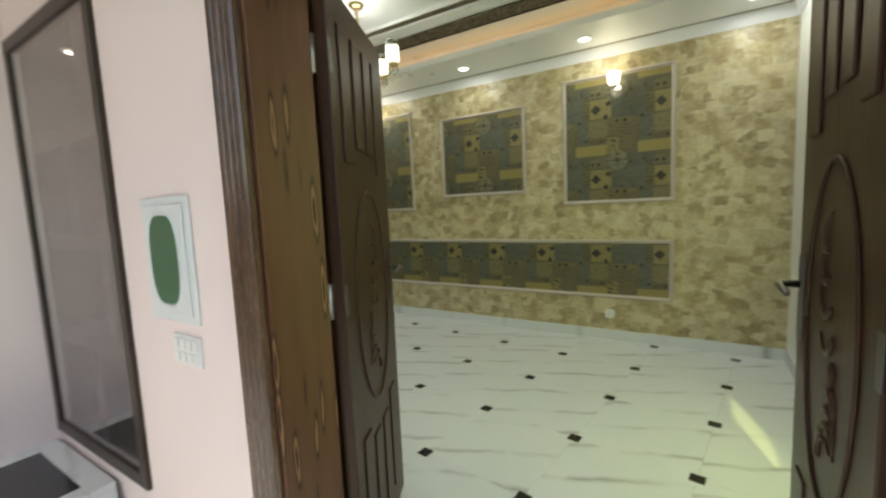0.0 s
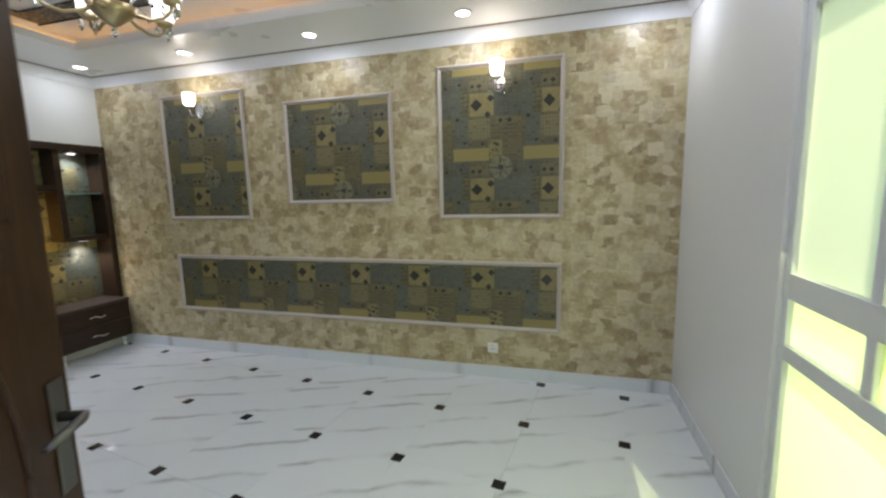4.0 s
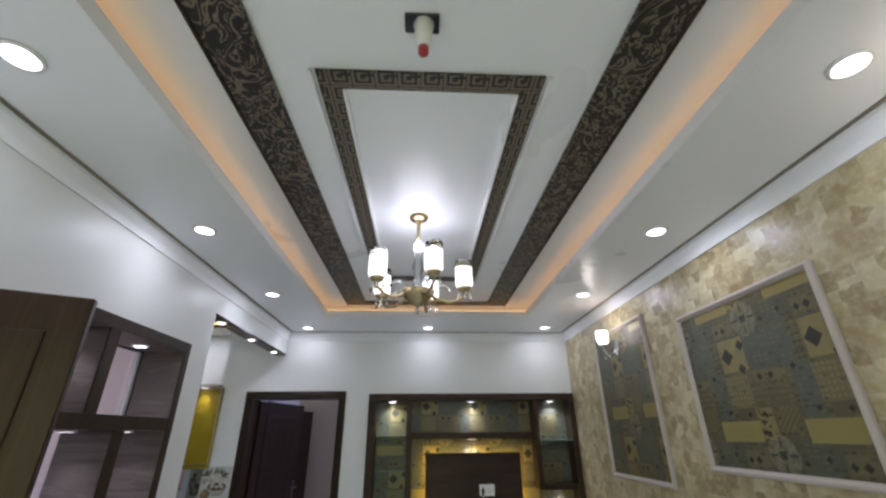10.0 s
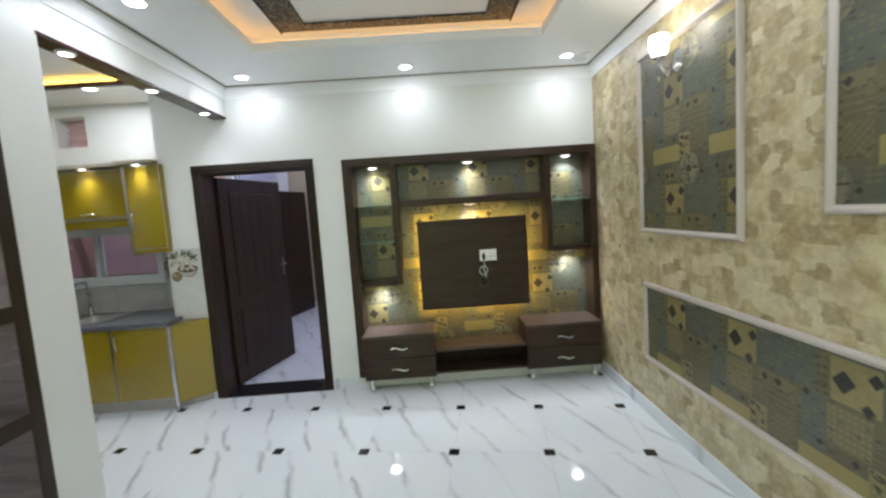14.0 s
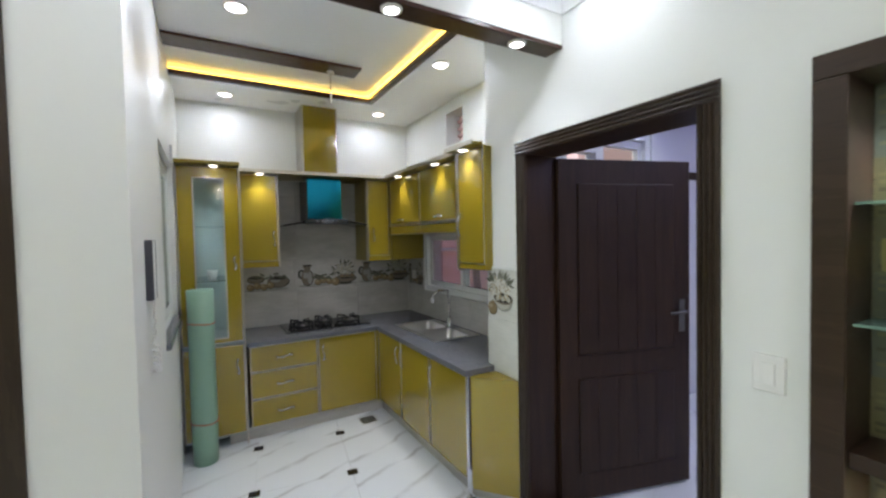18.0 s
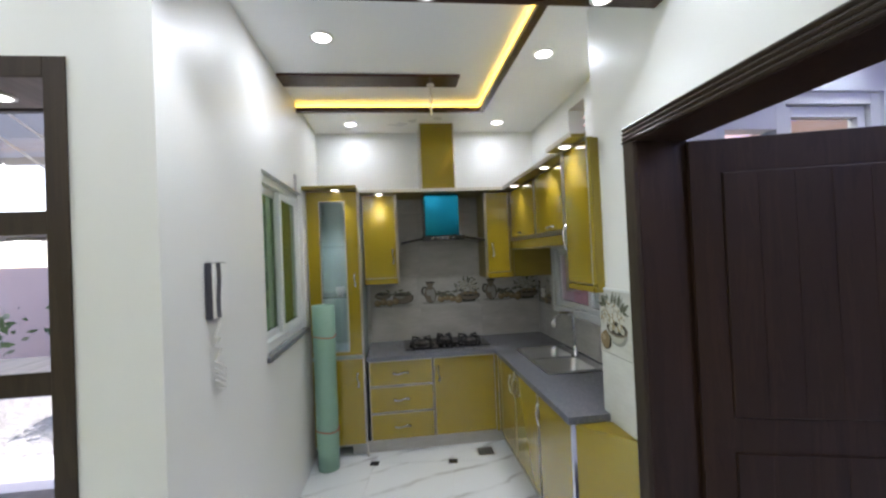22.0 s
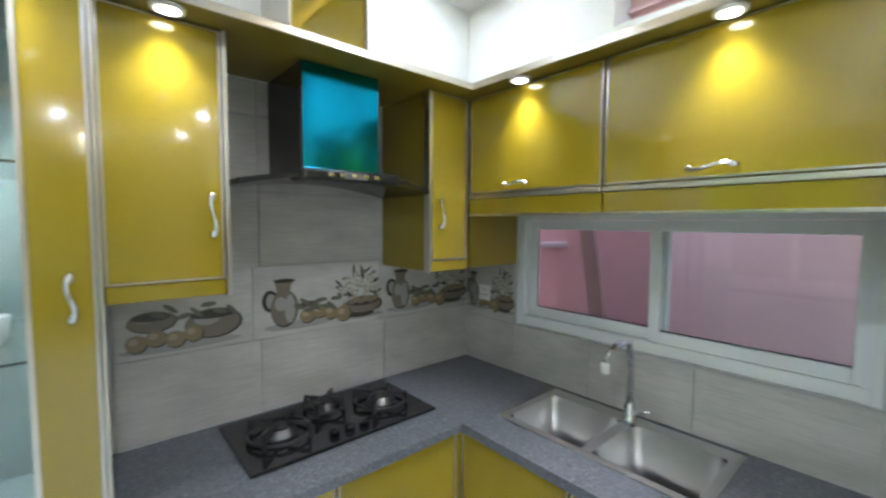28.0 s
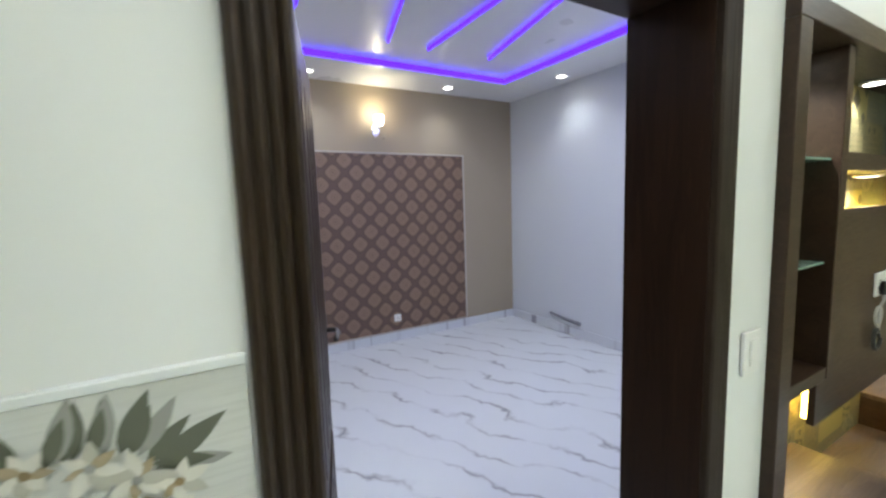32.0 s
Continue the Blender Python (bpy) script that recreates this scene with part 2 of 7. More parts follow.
def figured(name):
    """Varnished timber cut across its knots: long dark eyes ringed with pale orange, on brown."""
    n = Nodes(name)
    x, y, z = n.xyz(n.pos)
    h = n.math("ADD", x, y)
    wob = n.noise(7, 3, 0.5, n.mapping(n.pos, (1, 1, 0.3)))
    v = n.comb(n.math("ADD", n.math("MULTIPLY", h, 26.0), n.math("MULTIPLY", wob, 0.9)), n.math("MULTIPLY", z, 3.2), 0)
    d = n.voronoi(1.0, v, "F1", "EUCLIDEAN", "Distance", 0.85)
    fine = n.noise(30, 4, 0.6, n.mapping(n.pos, (5, 5, 0.4)))
    d = n.math("ADD", d, n.math("MULTIPLY", n.math("SUBTRACT", fine, 0.5), 0.16))
    c = n.ramp(d, (0.0, (0.030, 0.012, 0.006)), (0.12, (0.040, 0.016, 0.008)), (0.17, (0.26, 0.13, 0.062)), (0.22, (0.24, 0.12, 0.057)), (0.27, (0.026, 0.011, 0.006)), (0.35, (0.110, 0.049, 0.022)), (1.0, (0.145, 0.066, 0.030)))
    c = n.mix(n.math("MULTIPLY", fine, 0.35), c, (0.05, 0.022, 0.009))
    n.bump(fine, 0.06, 0.003)
    return n.done(c, 0.36, **{"Specular IOR Level": 0.3})


def metal(name, color, rough=0.25, scratch=0.04):
    n = Nodes(name)
    f = n.noise(12, 2, 0.5)
    return n.done(n.mix(n.math("MULTIPLY", f, 0.1), color, tuple(v * 0.7 for v in color)), n.math("ADD", rough - scratch / 2, n.math("MULTIPLY", f, scratch)), 1.0)


def plain(name, color, rough=0.5, **kw):
    n = Nodes(name)
    f = n.noise(35, 3)
    return n.done(n.mix(n.math("MULTIPLY", f, 0.25), color, tuple(v * 0.75 for v in color)), rough, **kw)


def glow(name, color, strength):
    n = Nodes(name)
    return n.done(color, 0.5, **{"Emission Color": color, "Emission Strength": strength * LAMPS})


def glass(name, color=(1, 1, 1), rough=0.02, alpha=1.0):
    n = Nodes(name)
    return n.done(color, rough, **{"Transmission Weight": alpha, "IOR": 1.45})


def tinted(name, color, frost=0.0, sheen=0.04):
    """Coloured sheet glass that tints the light passing through it."""
    n = Nodes(name)
    t = n.t.nodes.new("ShaderNodeBsdfTransparent")
    t.inputs[0].default_value = (*color, 1)
    tl = n.t.nodes.new("ShaderNodeBsdfTranslucent")
    tl.inputs[0].default_value = (*color, 1)
    mt = n.t.nodes.new("ShaderNodeMixShader")
    mt.inputs[0].default_value = frost
    n.t.links.new(t.outputs[0], mt.inputs[1])
    n.t.links.new(tl.outputs[0], mt.inputs[2])
    s = n.t.nodes.new("ShaderNodeBsdfGlossy")
    s.inputs["Roughness"].default_value = 0.03
    f = n.t.nodes.new("ShaderNodeLayerWeight")
    f.inputs[0].default_value = 0.5
    m = n.t.nodes.new("ShaderNodeMixShader")
    n.put(m.inputs[0], n.math("ADD", sheen, n.math("MULTIPLY", n.math("POWER", f.outputs["Facing"], 3.4), 0.8)))
    n.t.links.new(mt.outputs[0], m.inputs[1])
    n.t.links.new(s.outputs[0], m.inputs[2])
    n.t.links.new(m.outputs[0], n.t.nodes["Material Output"].inputs[0])
    return n.m


def marble(name, base, vein, gloss, rot=0.0, scale=1.0, wander=0.75):
    """Polished tile with long slanting grey veins; each tile lies differently."""
    n = Nodes(name)
    v = n.mapping(n.pos, (1, 1, 1), (0, 0, rot))
    x, y, z = n.xyz(v)
    shift = n.math("MULTIPLY", n.rnd, 7.0)
    w = n.noise(1.6 * scale, 4, 0.6, n.comb(n.math("ADD", x, shift), y, shift))
    f = n.math("ADD", n.math("MULTIPLY", n.math("ADD", y, n.math("MULTIPLY", x, 0.32)), 3.3 * scale), n.math("MULTIPLY", w, wander))
    line = n.math("ABSOLUTE", n.math("SUBTRACT", n.math("FRACT", n.math("ADD", f, n.math("MULTIPLY", n.rnd, 1.0))), 0.5))
    gap = n.ramp(n.noise(2.7 * scale, 3, 0.5, n.comb(x, y, shift)), (0.42, (0, 0, 0)), (0.6, (1, 1, 1)))
    thin = n.ramp(line, (0.0, (1, 1, 1)), (0.03, (0.55, 0.55, 0.55)), (0.10, (0, 0, 0)))
    amt = n.math("MULTIPLY", thin, n.math("ADD", 0.12, n.math("MULTIPLY", gap, 0.88)))
    cloud = n.noise(3.0 * scale, 5, 0.6, n.comb(x, y, shift))
    c = n.mix(cloud, tuple(b * 0.93 for b in base), base)
    c = n.mix(n.math("MULTIPLY", amt, 0.8), c, vein)
    return n.done(c, n.math("ADD", gloss, n.math("MULTIPLY", n.noise(5, 3), 0.03)), **{"Specular IOR Level": 0.55})


def linen(name, base, dark):
    """Glazed tile printed with soft cloudy stone and fine level threads."""
    n = Nodes(name)
    shift = n.comb(n.math("MULTIPLY", n.rnd, 9.0), 0, n.math("MULTIPLY", n.rnd, 5.0))
    add = n.t.nodes.new("ShaderNodeVectorMath")
    n.put(add.inputs[0], n.pos)
    n.put(add.inputs[1], shift)
    p = add.outputs[0]
    cloud = n.noise(3.2, 5, 0.6, n.mapping(p, (1, 1, 2.2)))
    thread = n.noise(9, 4, 0.65, n.mapping(p, (0.8, 0.8, 16)))
    c = n.ramp(cloud, (0.3, dark), (0.62, base))
    c = n.mix(n.math("MULTIPLY", n.ramp(thread, (0.45, (0, 0, 0)), (0.65, (1, 1, 1))), 0.35), c, tuple(v * 0.82 for v in dark))
    n.bump(thread, 0.05, 0.002)
    return n.done(c, n.math("ADD", 0.14, n.math("MULTIPLY", thread, 0.14)))


def stone_paper(name):
    """Wallpaper printed with worn mosaic blocks in cream, gold and brown."""
    n = Nodes(name)
    x, y, z = n.xyz(n.pos)
    h = n.math("ADD", x, n.math("MULTIPLY", y, 0.7))
    wob = n.math("MULTIPLY", n.math("SUBTRACT", n.noise(14, 3), 0.5), 0.05)
    v = n.comb(n.math("ADD", n.math("MULTIPLY", h, 12.0), wob), n.math("ADD", n.math("MULTIPLY", z, 14.0), wob), 0)
    cell = n.voronoi(1.0, v, "F1", "CHEBYCHEV", "Color", 0.75)
    cr = n.xyz(cell)[0]
    cr2 = n.xyz(cell)[1]
    c = n.ramp(cr, (0.0, (0.26, 0.19, 0.092)), (0.2, (0.38, 0.305, 0.155)), (0.5, (0.49, 0.42, 0.235)), (0.8, (0.60, 0.54, 0.355)), (1.0, (0.41, 0.35, 0.215)))
    fine = n.noise(30, 5, 0.65, n.comb(h, z, 0))
    c = n.mix(n.math("MULTIPLY", n.ramp(fine, (0.42, (0, 0, 0)), (0.66, (1, 1, 1))), 0.36), c, (0.74, 0.69, 0.50))
    mid = n.noise(7, 4, 0.6, n.comb(h, z, 3))
    c = n.mix(n.math("MULTIPLY", n.ramp(mid, (0.47, (0, 0, 0)), (0.66, (1, 1, 1))), 0.7), c, (0.31, 0.225, 0.105))
    edge = n.ramp(n.voronoi(1.0, v, "DISTANCE_TO_EDGE", "EUCLIDEAN", "Distance", 0.75), (0.0, (1, 1, 1)), (0.07, (0, 0, 0)))
    c = n.mix(n.math("MULTIPLY", edge, 0.06), c, (0.72, 0.66, 0.50))
    n.bump(n.math("ADD", fine, n.math("MULTIPLY", cr2, 0.6)), 0.1, 0.004)
    return n.done(c, 0.36, **{"Specular IOR Level": 0.5})


def patch_paper(name, s0, z0, axis="x"):
    """Wallpaper printed with a patchwork of blue, olive and straw fields round dark lozenges; s0, z0: one lozenge's centre."""
    n = Nodes(name)
    x, y, z = n.xyz(n.pos)
    P, Q = 0.545, 0.641
    wob = n.noise(9, 2, 0.5)
    s = n.math("ADD", x if axis == "x" else y, n.math("MULTIPLY", n.math("SUBTRACT", wob, 0.5), 0.012))
    a = n.math("SUBTRACT", n.math("MULTIPLY", n.math("FRACT", n.math("DIVIDE", n.math("ADD", s, 0.20 - s0), P)), P), 0.20)
    b = n.math("SUBTRACT", n.math("MULTIPLY", n.math("FRACT", n.math("DIVIDE", n.math("ADD", z, 0.26 - z0), Q)), Q), 0.26)
    fine = n.noise(70, 3, 0.6)
    soft = n.noise(26, 3, 0.6)

    def inside(a0, a1, b0, b1):
        u = n.math("COMPARE", a, (a0 + a1) / 2, (a1 - a0) / 2)
        v = n.math("COMPARE", b, (b0 + b1) / 2, (b1 - b0) / 2)
        return n.math("MULTIPLY", u, v)

    def lozenge(ca, cb, r):
        return n.math("LESS_THAN", n.math("ADD", n.math("ABSOLUTE", n.math("SUBTRACT", a, ca)), n.math("ABSOLUTE", n.math("SUBTRACT", b, cb))), r)

    def disc(ca, cb, r):
        p, q = n.math("SUBTRACT", a, ca), n.math("SUBTRACT", b, cb)
        return n.math("LESS_THAN", n.math("ADD", n.math("MULTIPLY", p, p), n.math("MULTIPLY", q, q)), r * r)

    def stripes(per, p, q, cut=0.5):
        t = n.math("ADD", n.math("MULTIPLY", a, p / per), n.math("MULTIPLY", b, q / per))
        return n.math("GREATER_THAN", n.math("FRACT", t), cut)
    olive, brown, tan = (0.150, 0.128, 0.052), (0.110, 0.092, 0.046), (0.215, 0.180, 0.080)
    blue, slate, teal = (0.088, 0.112, 0.096), (0.074, 0.085, 0.074), (0.098, 0.128, 0.115)
    straw, cream, grey, dark = (0.33, 0.27, 0.092), (0.31, 0.258, 0.098), (0.29, 0.265, 0.165), (0.012, 0.013, 0.013)
    c = n.mix(soft, slate, olive)
    for r, col, amt in (((-0.20, 0.345, -0.26, -0.09), olive, 0.8), ((0.11, 0.345, -0.26, -0.16), brown, 0.8), ((-0.05, 0.345, 0.09, 0.22), slate, 0.7), ((-0.20, -0.115, -0.09, 0.22), teal, 0.85),
                        ((-0.115, -0.05, -0.09, 0.12), olive, 0.85), ((0.13, 0.345, -0.085, 0.10), blue, 0.95), ((0.13, 0.26, -0.085, 0.02), slate, 0.8), ((-0.17, -0.065, -0.26, -0.09), teal, 0.9),
                        ((-0.06, 0.105, -0.26, -0.105), tan, 0.85), ((0.15, 0.345, -0.155, -0.095), tan, 0.7), ((-0.05, 0.09, 0.10, 0.205), tan, 0.65), ((-0.20, -0.06, 0.11, 0.215), slate, 0.7),
                        ((-0.20, 0.345, 0.325, 0.381), brown, 0.7), ((-0.17, -0.065, 0.325, 0.381), teal, 0.8), ((0.21, 0.345, 0.25, 0.381), tan, 0.8)):
        c = n.mix(n.math("MULTIPLY", inside(*r), amt), c, col)
    c = n.mix(n.math("MULTIPLY", n.noise(14, 5, 0.7), 0.55), c, n.mix(n.noise(8, 3), slate, olive))

    def mark(r, m, amt, col):
        return n.mix(n.math("MULTIPLY", n.math("MULTIPLY", inside(*r), m), amt), c, col)
    # printed rows of dots, lines and hatching
    dots = n.math("MULTIPLY", stripes(0.026, 1, 0), stripes(0.026, 0, 1))
    c = mark((-0.06, 0.105, -0.26, -0.105), dots, 0.5, (0.34, 0.29, 0.15))
    c = mark((-0.17, -0.065, -0.25, 0.05), n.math("MULTIPLY", stripes(0.030, 1, 0, 0.6), stripes(0.024, 0, 1, 0.6)), 0.55, slate)
    c = mark((0.11, 0.345, -0.25, -0.165), stripes(0.028, 0, 1, 0.72), 0.5, tan)
    c = mark((0.25, 0.345, 0.10, 0.22), stripes(0.020, 0, 1, 0.6), 0.5, brown)
    c = mark((0.14, 0.30, -0.08, 0.04), stripes(0.017, 1, 1), 0.35, teal)
    c = mark((-0.115, -0.05, -0.08, 0.10), n.math("MULTIPLY", stripes(0.034, 0, 1, 0.7), stripes(0.030, 1, 0, 0.3)), 0.6, dark)
    c = mark((0.21, 0.345, 0.25, 0.381), n.math("MAXIMUM", stripes(0.030, 1, -1), stripes(0.030, 1, 1, 0.75)), 0.75, brown)
    c = mark((-0.05, 0.09, 0.185, 0.20), stripes(0.040, 1, 0, 0.25), 0.7, brown)
    c = mark((-0.05, 0.09, 0.10, 0.112), stripes(0.050, 1, 0, 0.2), 0.7, brown)
    c = mark((0.14, 0.345, -0.155, -0.148), stripes(0.036, 1, 0, 0.3), 0.6, dark)
    # small dashes scattered over the whole sheet
    wn_ = n.t.nodes.new("ShaderNodeTexWhiteNoise")
    n.put(wn_.inputs["Vector"], n.comb(n.math("FLOOR", n.math("DIVIDE", a, 0.034)), n.math("FLOOR", n.math("DIVIDE", b, 0.022)), 0))
    dash = n.math("MULTIPLY", n.math("GREATER_THAN", wn_.outputs["Value"], 0.62), n.math("MULTIPLY", stripes(0.034, 1, 0, 0.35), stripes(0.022, 0, 1, 0.5)))
    c = n.mix(n.math("MULTIPLY", dash, 0.5), c, n.mix(n.math("GREATER_THAN", wn_.outputs["Value"], 0.82), tan, dark))
    # cream fields, straw bars, ornament and medallion
    c = n.mix(n.math("MULTIPLY", inside(-0.05, 0.135, -0.083, 0.088), n.math("ADD", 0.35, n.math("MULTIPLY", soft, 0.9))), c, cream)
    c = n.mix(n.math("MULTIPLY", inside(-0.185, 0.095, 0.222, 0.318), 0.95), c, straw)
    c = n.mix(n.math("MULTIPLY", inside(0.095, 0.20, 0.235, 0.375), 0.7), c, cream)
    c = mark((0.10, 0.195, 0.24, 0.37), n.math("MULTIPLY", n.math("GREATER_THAN", n.noise(42, 2), 0.5), stripes(0.045, 0.3, 1, 0.4)), 0.9, dark)
    c = n.mix(n.math("MULTIPLY", disc(0.187, 0.168, 0.088), n.math("ADD", 0.15, soft)), c, grey)
    c = n.mix(n.math("MULTIPLY", n.math("MULTIPLY", disc(0.187, 0.168, 0.088), n.math("GREATER_THAN", n.noise(38, 2), 0.53)), 0.6), c, slate)
    for r in ((0.105, 0.155, 0.163, 0.173), (0.219, 0.269, 0.163, 0.173), (0.182, 0.192, 0.20, 0.245), (0.182, 0.192, 0.09, 0.135)):
        c = n.mix(n.math("MULTIPLY", inside(*r), 0.8), c, dark)
    c = n.mix(inside(0.167, 0.207, 0.150, 0.186), c, (0.025, 0.035, 0.036))
    for ca, cb, q in ((0.0, 0.0, 0.046), (0.112, 0.045, 0.029), (0.088, -0.072, 0.026), (0.185, -0.122, 0.020), (0.255, -0.122, 0.020), (-0.03, 0.14, 0.018), (0.024, 0.14, 0.020), (-0.13, 0.16, 0.015),
                      (-0.15, -0.10, 0.018), (0.30, 0.14, 0.016), (-0.09, 0.36, 0.015), (0.05, 0.35, 0.016)):
        c = n.mix(lozenge(ca, cb, q), c, dark)
    c = n.mix(n.math("MULTIPLY", n.ramp(fine, (0.35, (0, 0, 0)), (0.7, (1, 1, 1))), 0.16), c, (0.24, 0.205, 0.11))
    c = n.mix(0.16, c, (0.02, 0.02, 0.014))
    n.bump(fine, 0.06, 0.003)
    return n.done(c, 0.34)


def brown_paper(name):
    """Brown wallpaper with a lattice of rounded lozenges, each with a small flower."""
    n = Nodes(name)
    x, y, z = n.xyz(n.pos)
    a = n.math("DIVIDE", n.math("ADD", y, z), 0.255)
    b = n.math("DIVIDE", n.math("SUBTRACT", y, z), 0.255)
    fa = n.math("ABSOLUTE", n.math("SUBTRACT", n.math("FRACT", a), 0.5))
    fb = n.math("ABSOLUTE", n.math("SUBTRACT", n.math("FRACT", b), 0.5))
    d = n.math("POWER", n.math("ADD", n.math("POWER", fa, 4.0), n.math("POWER", fb, 4.0)), 0.25)
    r = n.math("SQRT", n.math("ADD", n.math("MULTIPLY", fa, fa), n.math("MULTIPLY", fb, fb)))
    c = n.ramp(d, (0.0, (0.28, 0.185, 0.13)), (0.36, (0.26, 0.17, 0.12)), (0.385, (0.10, 0.06, 0.045)), (0.5, (0.13, 0.08, 0.06)))
    petal = n.math("LESS_THAN", n.math("ABSOLUTE", n.math("SUBTRACT", r, 0.17)), 0.022)
    c = n.mix(n.math("MULTIPLY", petal, 0.5), c, (0.13, 0.08, 0.06))
    c = n.mix(n.math("LESS_THAN", r, 0.05), c, (0.12, 0.075, 0.055))
    f = n.noise(60, 3)
    c = n.mix(n.math("MULTIPLY", f, 0.3), c, (0.22, 0.15, 0.11))
    return n.done(c, 0.5)


def granite(name):
    n = Nodes(name)
    s = n.xyz(n.voronoi(170))[0]
    f = n.noise(22, 5, 0.7)
    c = n.ramp(s, (0.0, (0.06, 0.066, 0.08)), (0.45, (0.12, 0.13, 0.155)), (0.85, (0.20, 0.215, 0.245)), (1.0, (0.34, 0.35, 0.38)))
    c = n.mix(n.math("ADD", 0.35, n.math("MULTIPLY", f, 0.7)), c, (0.125, 0.132, 0.155))
    return n.done(c, 0.2)


def scroll_paper(name, period, gold=(0.19, 0.155, 0.105), dark=(0.014, 0.011, 0.010)):
    """Dark ceiling border with pale leaf scrolls."""
    n = Nodes(name)
    v = n.noise(1.0 / period * 1.5, 2.5, 0.5, n.mapping(n.pos, (1, 1, 0.0)), 2.2)
    line = n.math("ABSOLUTE", n.math("SUBTRACT", n.math("FRACT", n.math("MULTIPLY", v, 5.0)), 0.5))
    c = n.ramp(line, (0.13, gold), (0.23, dark))
    return n.done(c, 0.45)


def key_paper(name, along):
    """Dark ceiling border with a pale Greek key."""
    n = Nodes(name)
    x, y, z = n.xyz(n.pos)
    p = 0.085
    u = n.math("FRACT", n.math("DIVIDE", x if along == "x" else y, p))
    w = n.math("FRACT", n.math("DIVIDE", y if along == "x" else x, p))
    d = n.math("MAXIMUM", n.math("ABSOLUTE", n.math("SUBTRACT", u, 0.5)), n.math("ABSOLUTE", n.math("SUBTRACT", w, 0.5)))
    ring = n.math("GREATER_THAN", n.math("FRACT", n.math("MULTIPLY", d, 4.2)), 0.5)
    cut = n.math("MULTIPLY", n.math("GREATER_THAN", u, 0.5), n.math("LESS_THAN", n.math("ABSOLUTE", n.math("SUBTRACT", w, 0.6)), 0.08))
    m = n.math("MULTIPLY", ring, n.math("SUBTRACT", 1.0, cut))
    c = n.mix(m, (0.018, 0.014, 0.011), (0.18, 0.15, 0.10))
    return n.done(c, 0.45)


def terrazzo(name):
    n = Nodes(name)
    s = n.xyz(n.voronoi(55))[0]
    c = n.ramp(s, (0.0, (0.10, 0.11, 0.11)), (0.5, (0.30, 0.32, 0.32)), (1.0, (0.55, 0.57, 0.56)))
    n.bump(n.noise(40, 3), 0.15, 0.004)
    return n.done(c, 0.4)


WHITE = paint("white_wall_paint", (0.77, 0.785, 0.765), 0.42, 0.04, 0.03)
CEIL = paint("ceiling_gloss_paint", (0.89, 0.905, 0.925), 0.30, 0.03, 0.01)
PINK = paint("pale_pink_wall_paint", (0.86, 0.74, 0.71), 0.6, 0.06, 0.08)
ROSE = paint("rose_wall_paint", (0.80, 0.55, 0.53), 0.6, 0.08, 0.08)
LILAC = paint("pale_bedroom_paint", (0.68, 0.71, 0.75), 0.5, 0.03, 0.03)
TAUPE = paint("taupe_bedroom_paint", (0.40, 0.335, 0.25), 0.45, 0.06, 0.03)
STONE = stone_paper("mosaic_wallpaper")
PATCH = patch_paper("patchwork_wallpaper", -0.341, 1.550)
PATCH_MID = patch_paper("patchwork_wallpaper_middle", -1.694, 2.042)
PATCH_LOW = patch_paper("patchwork_wallpaper_low", -0.343, 0.843)
PATCH_TV = patch_paper("patchwork_wallpaper_unit", 3.395, 1.470, "y")
PATCH_TOP = patch_paper("patchwork_wallpaper_unit_top", 3.376, 1.953, "y")
PATCH_NICHE = patch_paper("patchwork_wallpaper_niche", 1.945, 1.243, "y")
PATCH_SIDE = patch_paper("patchwork_wallpaper_unit_side", 1.81, 0.640, "y")
BROWN = brown_paper("brown_lattice_wallpaper")
FLOORT = marble("white_floor_marble", (0.74, 0.78, 0.81), (0.31, 0.32, 0.33), 0.035, radians(-40))
BEDT = marble("bedroom_floor_marble", (0.70, 0.73, 0.77), (0.22, 0.21, 0.25), 0.12, radians(-45), 1.1, 2.2)
GROUT = plain("grout", (0.62, 0.64, 0.66), 0.6)
DOT = plain("black_tile", (0.022, 0.021, 0.024), 0.12)
DARKW = wood("dark_walnut_board", (0.019, 0.0095, 0.0052), (0.052, 0.0255, 0.0135), 0.42, 2, 1.0, 0.6)
FRAMEW = wood("dark_stained_frame", (0.028, 0.0185, 0.0125), (0.060, 0.041, 0.027), 0.36, 2, 1.2, 0.6)
TVW = wood("walnut_laminate", (0.028, 0.0158, 0.0095), (0.062, 0.035, 0.020), 0.38, 1, 1.0, 0.5)
UNITTOP = wood("dark_brushed_top", (0.050, 0.034, 0.026), (0.12, 0.086, 0.066), 0.4, 1, 0.8, 0.8)
SHELFW = wood("brushed_shelf_laminate", (0.095, 0.074, 0.066), (0.25, 0.205, 0.186), 0.42, 1, 0.8, 0.8)
JAMBW = figured("figured_jamb_timber")
CASEW = wood("varnished_casing_timber", (0.070, 0.036, 0.020), (0.19, 0.105, 0.058), 0.26, 2, 1.5, 0.8, coat=0.5)
LEAFW = wood("varnished_door_timber", (0.026, 0.012, 0.0064), (0.074, 0.035, 0.018), 0.36, 2, 1.0, 1.2)
TRIM = plain("taupe_moulding", (0.50, 0.45, 0.40), 0.35)
OLIVE = plain("olive_gloss_laminate", (0.315, 0.232, 0.014), 0.10, **{"Coat Weight": 0.6, "Coat Roughness": 0.05})
OLIVED = plain("olive_matt_board", (0.25, 0.187, 0.016), 0.3)
CHROME = metal("polished_chrome", (0.78, 0.78, 0.80), 0.12)
ALU = metal("satin_aluminium_edging", (0.60, 0.57, 0.50), 0.30)
